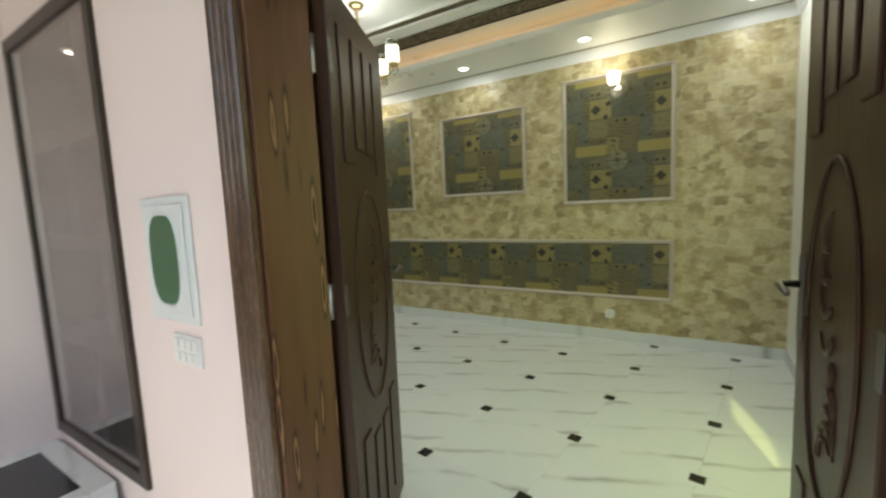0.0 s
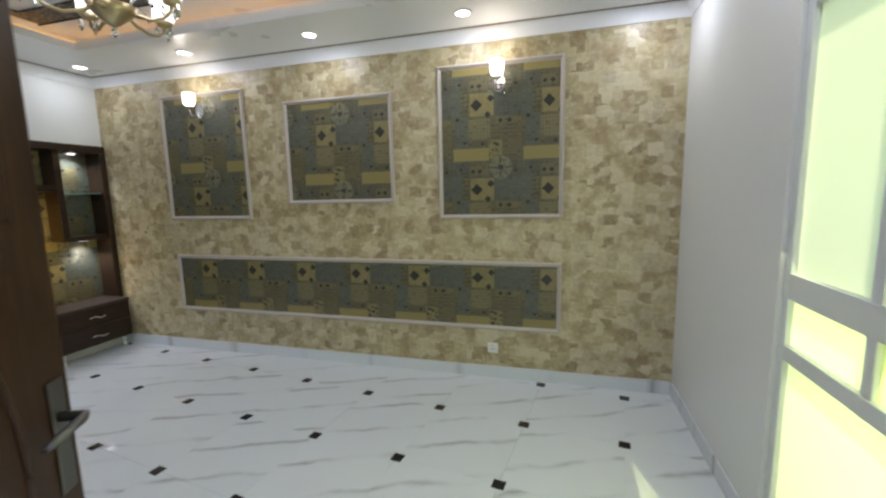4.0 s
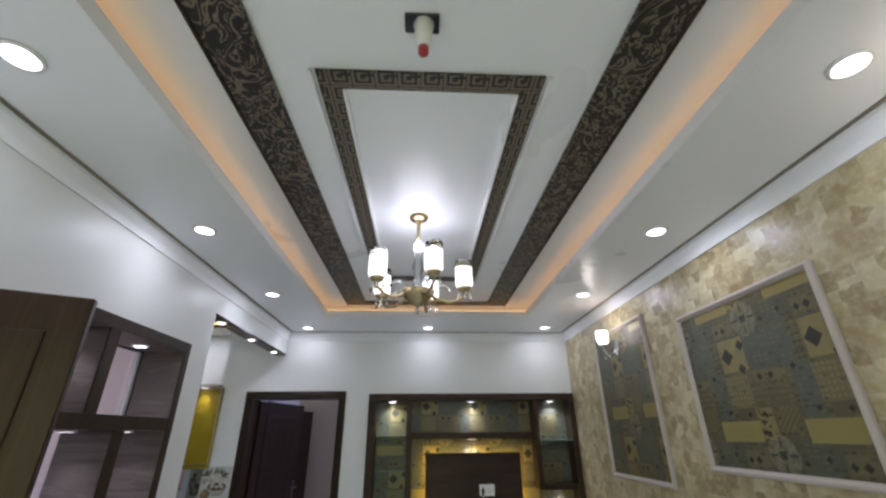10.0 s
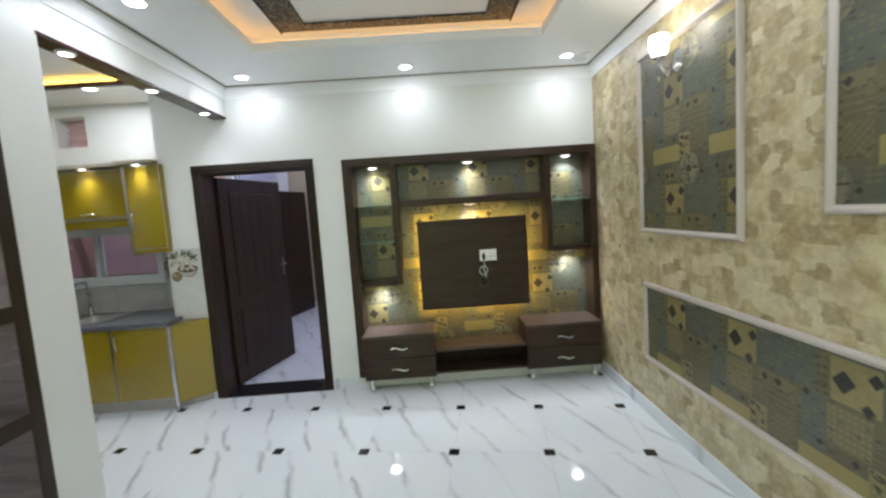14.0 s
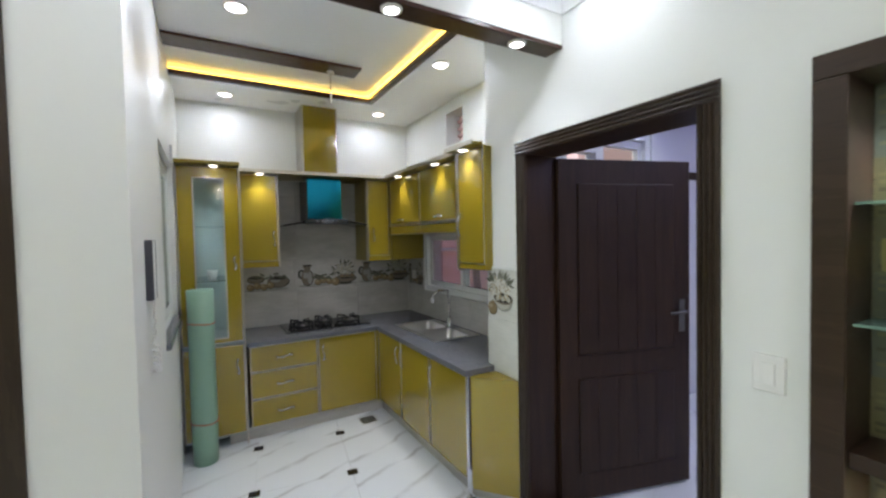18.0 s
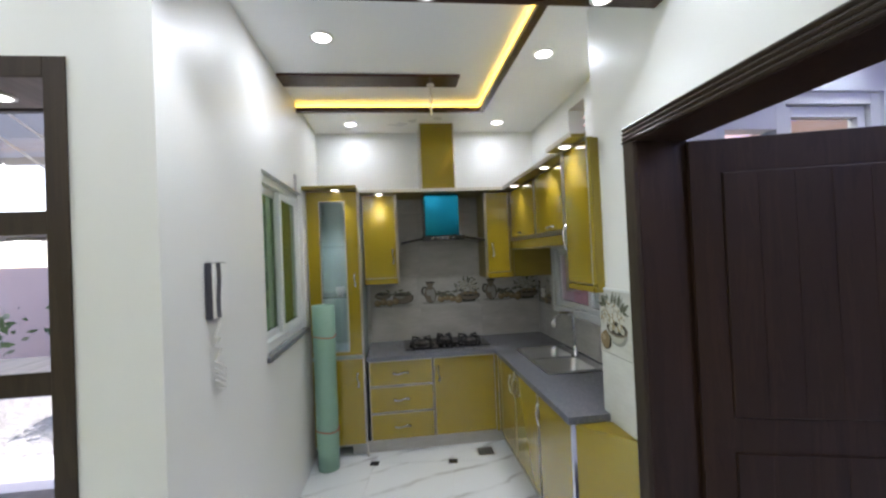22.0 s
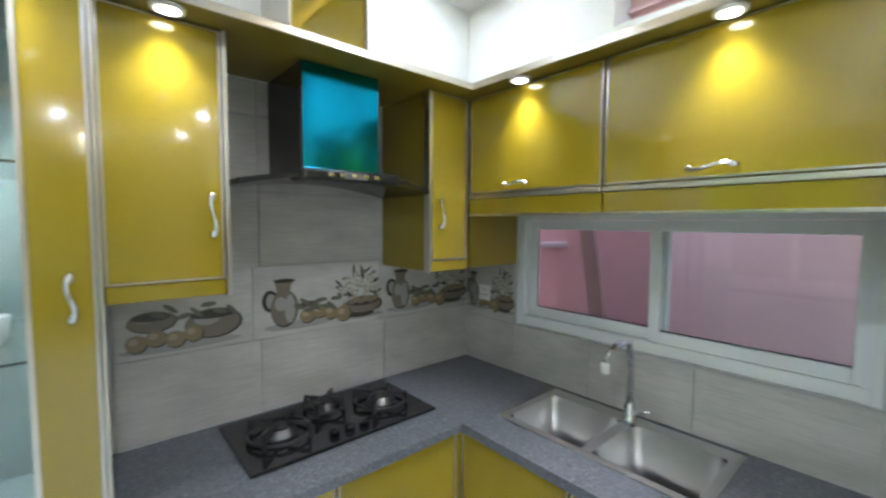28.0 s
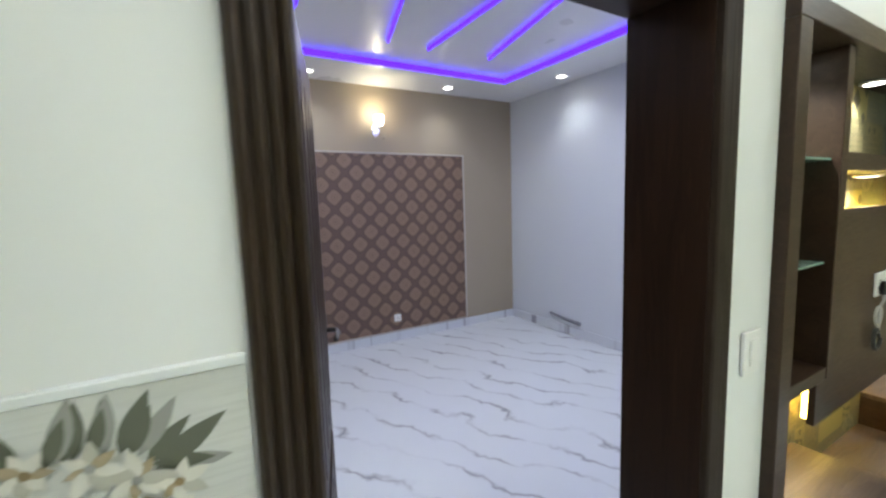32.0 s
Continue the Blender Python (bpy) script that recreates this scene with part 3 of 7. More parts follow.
STEEL = metal("brushed_steel", (0.60, 0.60, 0.60), 0.36, 0.15)
BRASS = metal("antique_brass", (0.55, 0.45, 0.26), 0.3)
BURN = metal("dark_alloy", (0.16, 0.155, 0.15), 0.4)
GRANITE = granite("grey_granite")
BLACK = plain("black_enamel", (0.012, 0.012, 0.013), 0.25)
HOBG = plain("black_hob_glass", (0.015, 0.015, 0.017), 0.06)
IRON = plain("cast_iron", (0.02, 0.02, 0.021), 0.6)
PVC = plain("white_window_pvc", (0.72, 0.75, 0.74), 0.3)
PLASTIC = plain("white_plastic", (0.80, 0.80, 0.78), 0.3)
TEAL = metal("teal_film_steel", (0.01, 0.20, 0.33), 0.16)
TILEK = linen("grey_kitchen_tile", (0.53, 0.52, 0.49), (0.40, 0.39, 0.36))
TILEP = linen("pale_kitchen_tile", (0.66, 0.67, 0.63), (0.55, 0.56, 0.52))
KITG = plain("kitchen_grout", (0.40, 0.40, 0.39), 0.6)
GLASS = glass("clear_glass", (0.93, 0.98, 0.96))
GLASSG = plain("green_shelf_glass", (0.42, 0.66, 0.56), 0.12, **{"Transmission Weight": 0.55})
GLASSW = tinted("green_window_glass", (0.24, 0.34, 0.17), 0.10)
GLASSD = tinted("grey_shelf_glass", (0.93, 0.90, 0.895), 0.0, 0.09)
GLASSN = tinted("dull_window_glass", (0.84, 0.78, 0.77), 0.03)
GLASSY = tinted("yellow_window_glass", (0.93, 0.98, 0.62), 0.1)
GLASSF = tinted("frosted_yellow_glass", (0.90, 0.95, 0.66), 1.0)
SPOTG = glow("downlight_diffuser", (1.0, 0.98, 0.95), 9.0)
SPOTW = glow("warm_downlight_diffuser", (1.0, 0.96, 0.78), 9.0)
COVE = glow("amber_cove_led", (1.0, 0.58, 0.20), 1.7)
COVEY = glow("yellow_led_strip", (1.0, 0.66, 0.10), 4.2)
VIOLET = glow("violet_led", (0.07, 0.012, 1.0), 2.4)
COVETV = glow("warm_yellow_led_strip", (1.0, 0.66, 0.10), 30.0)
SHADEG = glow("lit_frosted_glass", (1.0, 0.97, 0.90), 2.6)
SCON = glow("lit_sconce_glass", (1.0, 0.93, 0.74), 6.0)

# ---- plan, in metres ----
XE, XW, YS, YN = 0.565, -4.80, 0.70, 3.912      # living room walls
XK, XKW, YKS = -3.078, -5.195, -1.968            # kitchen east, west and south walls
YP = 0.43                                     # porch face of the front wall
ZC, ZT = 2.745, 2.885                          # soffit and raised ceiling
DX0, DX1, DZ = -1.075, 0.315, 2.22              # entrance opening
PG = -0.17                                    # porch ground
BW, BN, BS = -8.58, 3.90, -0.10               # bedroom walls
BDOOR = (0.354, 1.413, 2.106)                   # bedroom door: y from, y to, height
SHELF = (-2.84, -1.85, 0.305, 2.223)           # open shelf in the front wall

# ---- setting: walls, floors, ceilings ----
wall("wall_north", "y", YN, YN + 0.22, XW - 0.3, XE + 0.2, -0.3, 3.1, STONE, label="wall papered with a cream and gold mosaic print")
wall("wall_east", "x", XE, XE + 0.08, YS + 0.001, YN - 0.001, -0.3, 3.1, WHITE, [(1.10, 2.53, 0.10, 2.20)], label="white painted wall with a tall yellow-glazed window")
wall("wall_west", "x", XW - 0.20, XW, 0.06, YN, -0.3, 3.1, WHITE, [(BDOOR[0] + 0.05, BDOOR[1] - 0.05, -0.3, BDOOR[2] - 0.05), (1.69, 3.905, 0.10, 2.07)], label="white painted wall behind the television unit")
wall("wall_south", "y", YP, YS, XK - 0.006, XE + 0.2, -0.5, 3.1, WHITE, [(SHELF[0], SHELF[1], SHELF[2], SHELF[3]), (DX0, DX1, -0.5, DZ)], label="white painted front wall with open shelving and a double door")
wall("wall_porch_skin", "y", YP - 0.012, YP - 0.002, XK + 0.202, XE + 0.2, -0.5, 3.3, PINK, [(SHELF[0], SHELF[1], SHELF[2], SHELF[3]), (DX0, DX1, -0.5, DZ)], label="pale pink painted porch wall")
wall("wall_kitchen_east", "x", XK, XK + 0.20, YKS - 0.2, YP, -0.5, 3.1, WHITE, [(-1.275, -0.31, 1.08, 2.11)], label="white painted kitchen wall with a sliding window")
wall("wall_kitchen_west", "x", XKW - 0.2, XKW, YKS - 0.2, 0.06, -0.3, 3.1, WHITE, [(-1.59, -0.25, 1.05, 1.65), (-1.095, -0.815, 2.41, 2.695)], label="white painted kitchen wall with a window over the sink")
wall("wall_stair_skin", "x", XK + 0.202, XK + 0.212, -4.2, YP - 0.014, -0.5, 3.02, PINK, [(-1.275, -0.31, 1.08, 2.11)], label="pale pink painted stair wall")
wall("wall_kitchen_south", "y", YKS - 0.2, YKS, XKW, XK, -0.3, 3.1, WHITE, label="white painted kitchen wall behind the hob")
wall("wall_kitchen_return", "y", 0.06, 0.16, XKW - 0.2, XW - 0.202, -0.3, 3.1, WHITE, label="white painted wall end beside the worktop")
wall("wall_bedroom_west", "x", BW - 0.2, BW, BS - 0.2, BN + 0.2, -0.3, 3.1, TAUPE, label="taupe painted bedroom wall")
wall("wall_bedroom_north", "y", BN, BN + 0.2, BW, XW - 0.302, -0.3, 3.1, LILAC, label="pale painted bedroom wall")
wall("wall_bedroom_south", "y", BS - 0.2, BS, BW, XW - 0.402, -0.3, 3.1, LILAC, [(-6.73, -5.62, 1.0, 2.46)], label="pale painted bedroom wall with a window")
wall("wall_bedroom_east", "x", XW - 0.215, XW - 0.203, 0.161, BN, -0.3, 3.1, LILAC, [(BDOOR[0] + 0.05, BDOOR[1] - 0.05, -0.3, BDOOR[2] - 0.05)], label="pale painted bedroom side of the dividing wall")

struct("floor_bed", boxes((XW - 0.25, YKS, -0.15, XE, YN, -0.006)), GROUT, "grey grout bed under the marble tiles", "floor")
struct("floor_bedroom", boxes((BW, BS, -0.15, XW - 0.252, BN, -0.002)), BEDT, "bluish white veined marble bedroom floor", "floor")
struct("ceiling_bedroom", boxes((BW, BS, 2.83, XW - 0.21, BN, 3.0)), CEIL, "white bedroom ceiling", "ceiling")

# raised tray ceiling of the living room
TX0, TX1, TY0, TY1 = -4.065, 0.0, 1.285, 3.28
bm = boxes((XW, YS, ZC, TX0, YN, ZC + 0.06), (TX1, YS, ZC, XE, YN, ZC + 0.06), (TX0, YS, ZC, TX1, TY0, ZC + 0.06), (TX0, TY1, ZC, TX1, YN, ZC + 0.06))
struct("ceiling_soffit", bm, CEIL, "white glossy lowered ceiling border with downlights", "ceiling")
struct("ceiling_tray", boxes((XW, YS, ZT, XE, YN, ZT + 0.1)), CEIL, "white raised tray ceiling", "ceiling")
cove = thing("cove_light", ((TX0 + TX1) / 2, (TY0 + TY1) / 2, ZC), "amber light strip hidden along the tray ceiling's edge", "light strip")
for a in ((TX0 - 0.07, TY0 - 0.07, ZC + 0.064, TX0 - 0.045, TY1 + 0.07, ZC + 0.082), (TX1 + 0.045, TY0 - 0.07, ZC + 0.064, TX1 + 0.07, TY1 + 0.07, ZC + 0.082),
          (TX0 - 0.04, TY0 - 0.07, ZC + 0.064, TX1 + 0.04, TY0 - 0.045, ZC + 0.082), (TX0 - 0.04, TY1 + 0.045, ZC + 0.064, TX1 + 0.04, TY1 + 0.07, ZC + 0.082)):
    bpart("strip", a, COVE, cove, bev=0)
struct("ceiling_cove_back", boxes((TX0 - 0.14, TY0 - 0.14, ZC + 0.061, TX0 - 0.12, TY1 + 0.14, ZT), (TX1 + 0.12, TY0 - 0.14, ZC + 0.061, TX1 + 0.14, TY1 + 0.14, ZT), (TX0 - 0.12, TY0 - 0.14, ZC + 0.061, TX1 + 0.12, TY0 - 0.12, ZT), (TX0 - 0.12, TY1 + 0.12, ZC + 0.061, TX1 + 0.12, TY1 + 0.14, ZT)), CEIL, "white back of the light cove", "ceiling")


def moulding(name, runs, profile, mat, label):
    """A strip of constant section along straight wall runs ((x0, y0), (x1, y1), inward normal)."""
    bm = bmesh.new()
    for (x0, y0), (x1, y1), (nx, ny) in runs:
        a = [bm.verts.new((x0 + nx * d, y0 + ny * d, z)) for d, z in profile]
        b = [bm.verts.new((x1 + nx * d, y1 + ny * d, z)) for d, z in profile]
        k = len(profile)
        for i in range(k):
            bm.faces.new((a[i], a[(i + 1) % k], b[(i + 1) % k], b[i]))
        bm.faces.new(a)
        bm.faces.new(list(reversed(b)))
    bmesh.ops.recalc_face_normals(bm, faces=bm.faces)
    return struct(name, bm, mat, label, "trim")


CORN = [(0.001, ZC - 0.095), (0.009, ZC - 0.095), (0.012, ZC - 0.082), (0.018, ZC - 0.062), (0.028, ZC - 0.038), (0.036, ZC - 0.014), (0.045, ZC - 0.009), (0.045, ZC - 0.001), (0.001, ZC - 0.001)]
moulding("trim_cornice", [((XW, YS), (XE, YS), (0, 1)), ((XW, YN), (XE, YN), (0, -1)), ((XW, YS), (XW, YN), (1, 0)), ((XE, YS), (XE, YN), (-1, 0))], CORN, CEIL, "white plaster cornice under the ceiling")
LINE = plain("taupe_shadow_line", (0.26, 0.22, 0.17), 0.6)
g = 0.048
struct("trim_ceiling_line", boxes((XW + g, YS + g, ZC - 0.004, XE - g, YS + g + 0.02, ZC - 0.0005), (XW + g, YN - g - 0.02, ZC - 0.004, XE - g, YN - g, ZC - 0.0005),
                                  (XW + g, YS + g + 0.02, ZC - 0.004, XW + g + 0.02, YN - g - 0.02, ZC - 0.0005), (XE - g - 0.02, YS + g + 0.02, ZC - 0.004, XE - g, YN - g - 0.02, ZC - 0.0005)), LINE, "thin taupe line round the ceiling border", "trim")

# ceiling borders: leaf scrolls outside, Greek key inside
SCROLL = scroll_paper("leaf_scroll_border", 0.16)
KEYX, KEYY = key_paper("greek_key_border_long", "x"), key_paper("greek_key_border_cross", "y")
FX0, FX1, FY0, FY1, FW = -4.09, -0.10, 1.485, 3.063, 0.18
bord = thing("ceiling_border", ((FX0 + FX1) / 2, (FY0 + FY1) / 2, ZT - 0.02), "dark ceiling border with pale leaf scrolls", "ceiling border")
for nm, a in (("band", (FX0, FY0, ZT - 0.016, FX1, FY0 + FW, ZT - 0.002)), ("band", (FX0, FY1 - FW, ZT - 0.016, FX1, FY1, ZT - 0.002)),
              ("end_band", (FX0, FY0 + FW, ZT - 0.016, FX0 + 0.1, FY1 - FW, ZT - 0.002)), ("end_band", (FX1 - 0.1, FY0 + FW, ZT - 0.016, FX1, FY1 - FW, ZT - 0.002))):
    bpart(nm, a, SCROLL, bord, bev=0.002)
for a in ((FX0 - 0.012, FY0 - 0.014, ZT - 0.022, FX1 + 0.012, FY0 - 0.001, ZT - 0.002), (FX0 - 0.012, FY1 + 0.001, ZT - 0.022, FX1 + 0.012, FY1 + 0.014, ZT - 0.002)):
    bpart("edging", a, FRAMEW, bord, bev=0.002)
KX0, KX1, KY0, KY1, KW = -3.36, -1.125, 1.828, 2.675, 0.085
keyb = thing("ceiling_key_border", ((KX0 + KX1) / 2, (KY0 + KY1) / 2, ZT - 0.02), "dark ceiling border with a pale Greek key", "ceiling border")
for a, m in (((KX0, KY0, ZT - 0.014, KX1, KY0 + KW, ZT - 0.002), KEYX), ((KX0, KY1 - KW, ZT - 0.014, KX1, KY1, ZT - 0.002), KEYX),
             ((KX0, KY0 + KW, ZT - 0.014, KX0 + KW, KY1 - KW, ZT - 0.002), KEYY), ((KX1 - KW, KY0 + KW, ZT - 0.014, KX1, KY1 - KW, ZT - 0.002), KEYY)):
    bpart("band", a, m, keyb, bev=0.002)
for a in ((KX0 + KW, KY0 + KW + 0.001, ZT - 0.026, KX1 - KW, KY0 + KW + 0.016, ZT - 0.002), (KX0 + KW, KY1 - KW - 0.016, ZT - 0.026, KX1 - KW, KY1 - KW - 0.001, ZT - 0.002),
          (KX0, KY1 + 0.012, ZT - 0.02, KX1, KY1 + 0.026, ZT - 0.002), (KX0, KY0 - 0.026, ZT - 0.02, KX1, KY0 - 0.012, ZT - 0.002)):
    bpart("bead", a, CEIL, keyb, bev=0.003)

# kitchen ceiling, with a lowered panel, LED edge and brown slots
struct("ceiling_kitchen", boxes((XKW, YKS, 2.795, XK, YS - 0.114, 3.0)), CEIL, "white kitchen ceiling", "ceiling")
struct("wall_kitchen_header", boxes((XW, YS - 0.112, 2.507, XK - 0.0065, YS, 2.99)), WHITE, "white painted beam over the kitchen opening", "wall")
BROWNP = plain("brown_gloss_paint", (0.055, 0.024, 0.018), 0.25)
beam = thing("beam_cladding", ((XW + XK) / 2, YS - 0.07, 2.49), "dark brown board under the beam with three downlights", "beam")
bpart("board", (XW + 0.002, YS - 0.110, 2.488, XK, YS - 0.014, 2.506), BROWNP, beam, bev=0.002)
bpart("front_lip", (XW + 0.002, YS - 0.0135, 2.486, XK, YS + 0.003, 2.506), BROWNP, beam, bev=0.003)
led = thing("ceiling_led_edge", (-3.8, -0.6, 2.74), "brown stepped ceiling edge with a yellow light strip", "light strip")
bpart("edge_board", (-4.495, -1.225, 2.73, XK - 0.002, -1.18, 2.762), BROWNP, led, bev=0.002)
bpart("edge_board", (-4.54, -1.225, 2.73, -4.4955, YS - 0.116, 2.762), BROWNP, led, bev=0.002)
bpart("upstand", (-4.50, -1.224, 2.7625, XK - 0.003, -1.205, 2.794), CEIL, led, bev=0)
bpart("upstand", (-4.539, -1.224, 2.7625, -4.5005, YS - 0.116, 2.794), CEIL, led, bev=0)
bpart("strip", (-4.49, -1.2045, 2.763, XK - 0.004, -1.193, 2.784), COVEY, led, "glowing yellow light strip", bev=0)
bpart("strip", (-4.50, -1.2045, 2.763, -4.4905, YS - 0.118, 2.784), COVEY, led, "glowing yellow light strip", bev=0)
slot = thing("ceiling_slot", (-3.68, -0.755, 2.775), "dark brown inlay board in the kitchen ceiling", "ceiling panel")
bpart("board", (-4.262, -0.842, 2.777, XK - 0.002, -0.668, 2.794), BROWNP, slot, bev=0.002)
pend = thing("pendant_rod", (-4.06, -0.85, 2.55), "thin steel ceiling rod", "rod")
part("rod", tube([(-4.075, -0.80, 2.776), (-4.075, -0.80, 2.555)], 0.007), STEEL, pend)
part("canopy", lathe([(0.02, -0.012), (0.028, 0.0)], 16, (-4.075, -0.80, 2.776)), STEEL, pend)

# outside: one ground sheet, the porch floor and the enclosing yard walls
struct("ground", boxes((-120, -120, -0.40, 120, 120, -0.30)), terrazzo("yard_screed"), "grey speckled ground outside", "ground")

# ---- lamps of the place ----
def downlight(x, y, z, power=16, warm=False, r=0.049, spot=120, group="ceiling downlights"):
    d = thing("downlight", (x, y, z), "small round white recessed downlight, switched on", "downlight", group)
    part("bezel", lathe([(r + 0.014, -0.001), (r + 0.013, -0.008), (r, -0.010), (r, -0.002)], 24, (x, y, z)), PLASTIC, d, smooth=True)
    part("diffuser", lathe([(r - 0.001, -0.0105), (r - 0.001, -0.003)], 24, (x, y, z)), SPOTW if warm else SPOTG, d)
    if power and spot >= 170:
        lamp("downlight_glow", "AREA", look((x, y, z - 0.013), (x + 0.0005, y, z - 1)), power * 0.185, (1, 0.97, 0.86) if warm else (0.90, 0.96, 1.0), size=(0.085, 0.085))
    elif power:
        lamp("downlight_beam", "SPOT", look((x, y, z - 0.02), (x + 0.0005, y, z - 1)), power, (1, 0.97, 0.86) if warm else (0.90, 0.96, 1.0), spot=spot)


for k in range(5):
    downlight(-4.53 + 1.18 * k, 0.985, ZC, 21 if k else 15, spot=172)
    downlight(-4.48 + 1.19 * k, 3.585, ZC, 26 if k else 17, spot=172)
for x in (-4.515, 0.28):
    downlight(x, 2.296, ZC, 15 if x < -4 else 26, spot=172)
for x, y in ((-3.44, -0.222), (-4.73, -0.366), (-3.44, -1.67), (-4.762, -1.652)):
    downlight(x, y, 2.795, 27 if y > -0.3 and x > -4 else 38 if y > -1 else 16, spot=172, group="kitchen downlights")
for x in (-3.29, -3.928, -4.557):
    downlight(x, 0.65, 2.488, 9, r=0.03, group="beam downlights")
for x, y in ((-8.33, 1.28), (-8.30, 2.79), (-7.46, 3.65), (-6.4, 3.65), (-8.33, 0.2), (-5.4, 3.65), (-6.4, 0.1)):
    downlight(x, y, 2.83, 14, group="bedroom downlights")
# added near-white fill lamp under the bedroom ceiling, with no fitting of its own
lamp("bedroom_led_glow", "AREA", look((-6.5, 2.0, 2.74), (-6.5, 2.0, 0)), 28, (0.80, 0.83, 1.0), size=(2.2, 2.2))


# ---- entrance: frame, two leaves, threshold, porch things ----
ent = thing("entrance_frame", ((DX0 + DX1) / 2, YP, 0), "varnished brown timber door frame with fluted casing", "door frame", kind="structure")
ent.name = "door_frame_entrance"
ORIGIN[ent.name] = Vector(((DX0 + DX1) / 2, YP, 0))
# right jamb gets the darker door timber to stand in for its shade
for x0, x1 in ((DX0, DX0 + 0.075), (DX1 - 0.065, DX1)):
    bpart("jamb", (x0, YP - 0.01, -0.02, x1, YS - 0.075, DZ), JAMBW if x0 == DX0 else LEAFW, ent, bev=0.004)
    bpart("rebate", (x0 if x0 == DX0 else x0 + 0.035, YS - 0.074, -0.02, x1 - 0.03 if x0 == DX0 else x1, YS + 0.004, DZ), LEAFW, ent, bev=0.004)
bpart("head", (DX0 + 0.076, YP - 0.01, DZ - 0.075, DX1 - 0.076, YS + 0.004, DZ), JAMBW, ent, bev=0.004)


def fluted(bm, p0, p1, width, out, across, n=4, t=0.028):
    """A casing board from p0 to p1 with n rounded flutes; across and out are unit vectors."""
    p0, p1, across, out = Vector(p0), Vector(p1), Vector(across), Vector(out)
    prof = []
    for k in range(n):
        a, b = k / n, (k + 1) / n
        for s in (0.03, 0.2, 0.5, 0.8, 0.97):
            prof.append((width * (a + (b - a) * s), t * (0.55 + 0.45 * math.sin(math.pi * s)) * (1 if k else 1.1)))
    prof = [(0, 0)] + [(0.0, t * 0.5)] + prof + [(width, t * 0.5), (width, 0)]
    ra = [bm.verts.new(p0 + across * d + out * h) for d, h in prof]
    rb = [bm.verts.new(p1 + across * d + out * h) for d, h in prof]
    for i in range(len(prof) - 1):
        bm.faces.new((ra[i], ra[i + 1], rb[i + 1], rb[i]))
    bm.faces.new((ra[-1], ra[0], rb[0], rb[-1]))
    bm.faces.new(ra)
    bm.faces.new(list(reversed(rb)))
    return bm


def casing(parent, axis, plane, out, a, b, top, w, mat, n=4, t=0.028, z0=0.0):
    """Fluted casing boards round a door opening: two uprights and a head."""
    def put(u, z):
        return (plane, u, z) if axis == "x" else (u, plane, z)
    o = (out, 0, 0) if axis == "x" else (0, out, 0)
    along = (0, 1, 0) if axis == "x" else (1, 0, 0)
    neg = tuple(-v for v in along)
    for nm, bm in (("casing_upright", fluted(bmesh.new(), put(a, z0), put(a, top), w, o, neg, n, t)), ("casing_upright", fluted(bmesh.new(), put(b, z0), put(b, top), w, o, along, n, t)),
                   ("casing_head", fluted(bmesh.new(), put(a - w, top), put(b + w, top), w, o, (0, 0, 1), n, t))):
        bmesh.ops.recalc_face_normals(bm, faces=bm.faces)
        part(nm, bm, mat, parent)


casing(ent, "y", YP - 0.012, -1, DX0 + 0.06, DX1 - 0.055, DZ - 0.06, 0.112, CASEW, 4, 0.03, PG)
bpart("threshold", (DX0, YP - 0.035, -0.11, DX1, YS - 0.05, -0.001), plain("black_granite", (0.02, 0.022, 0.028), 0.12), ent, "polished black stone threshold", bev=0.004)


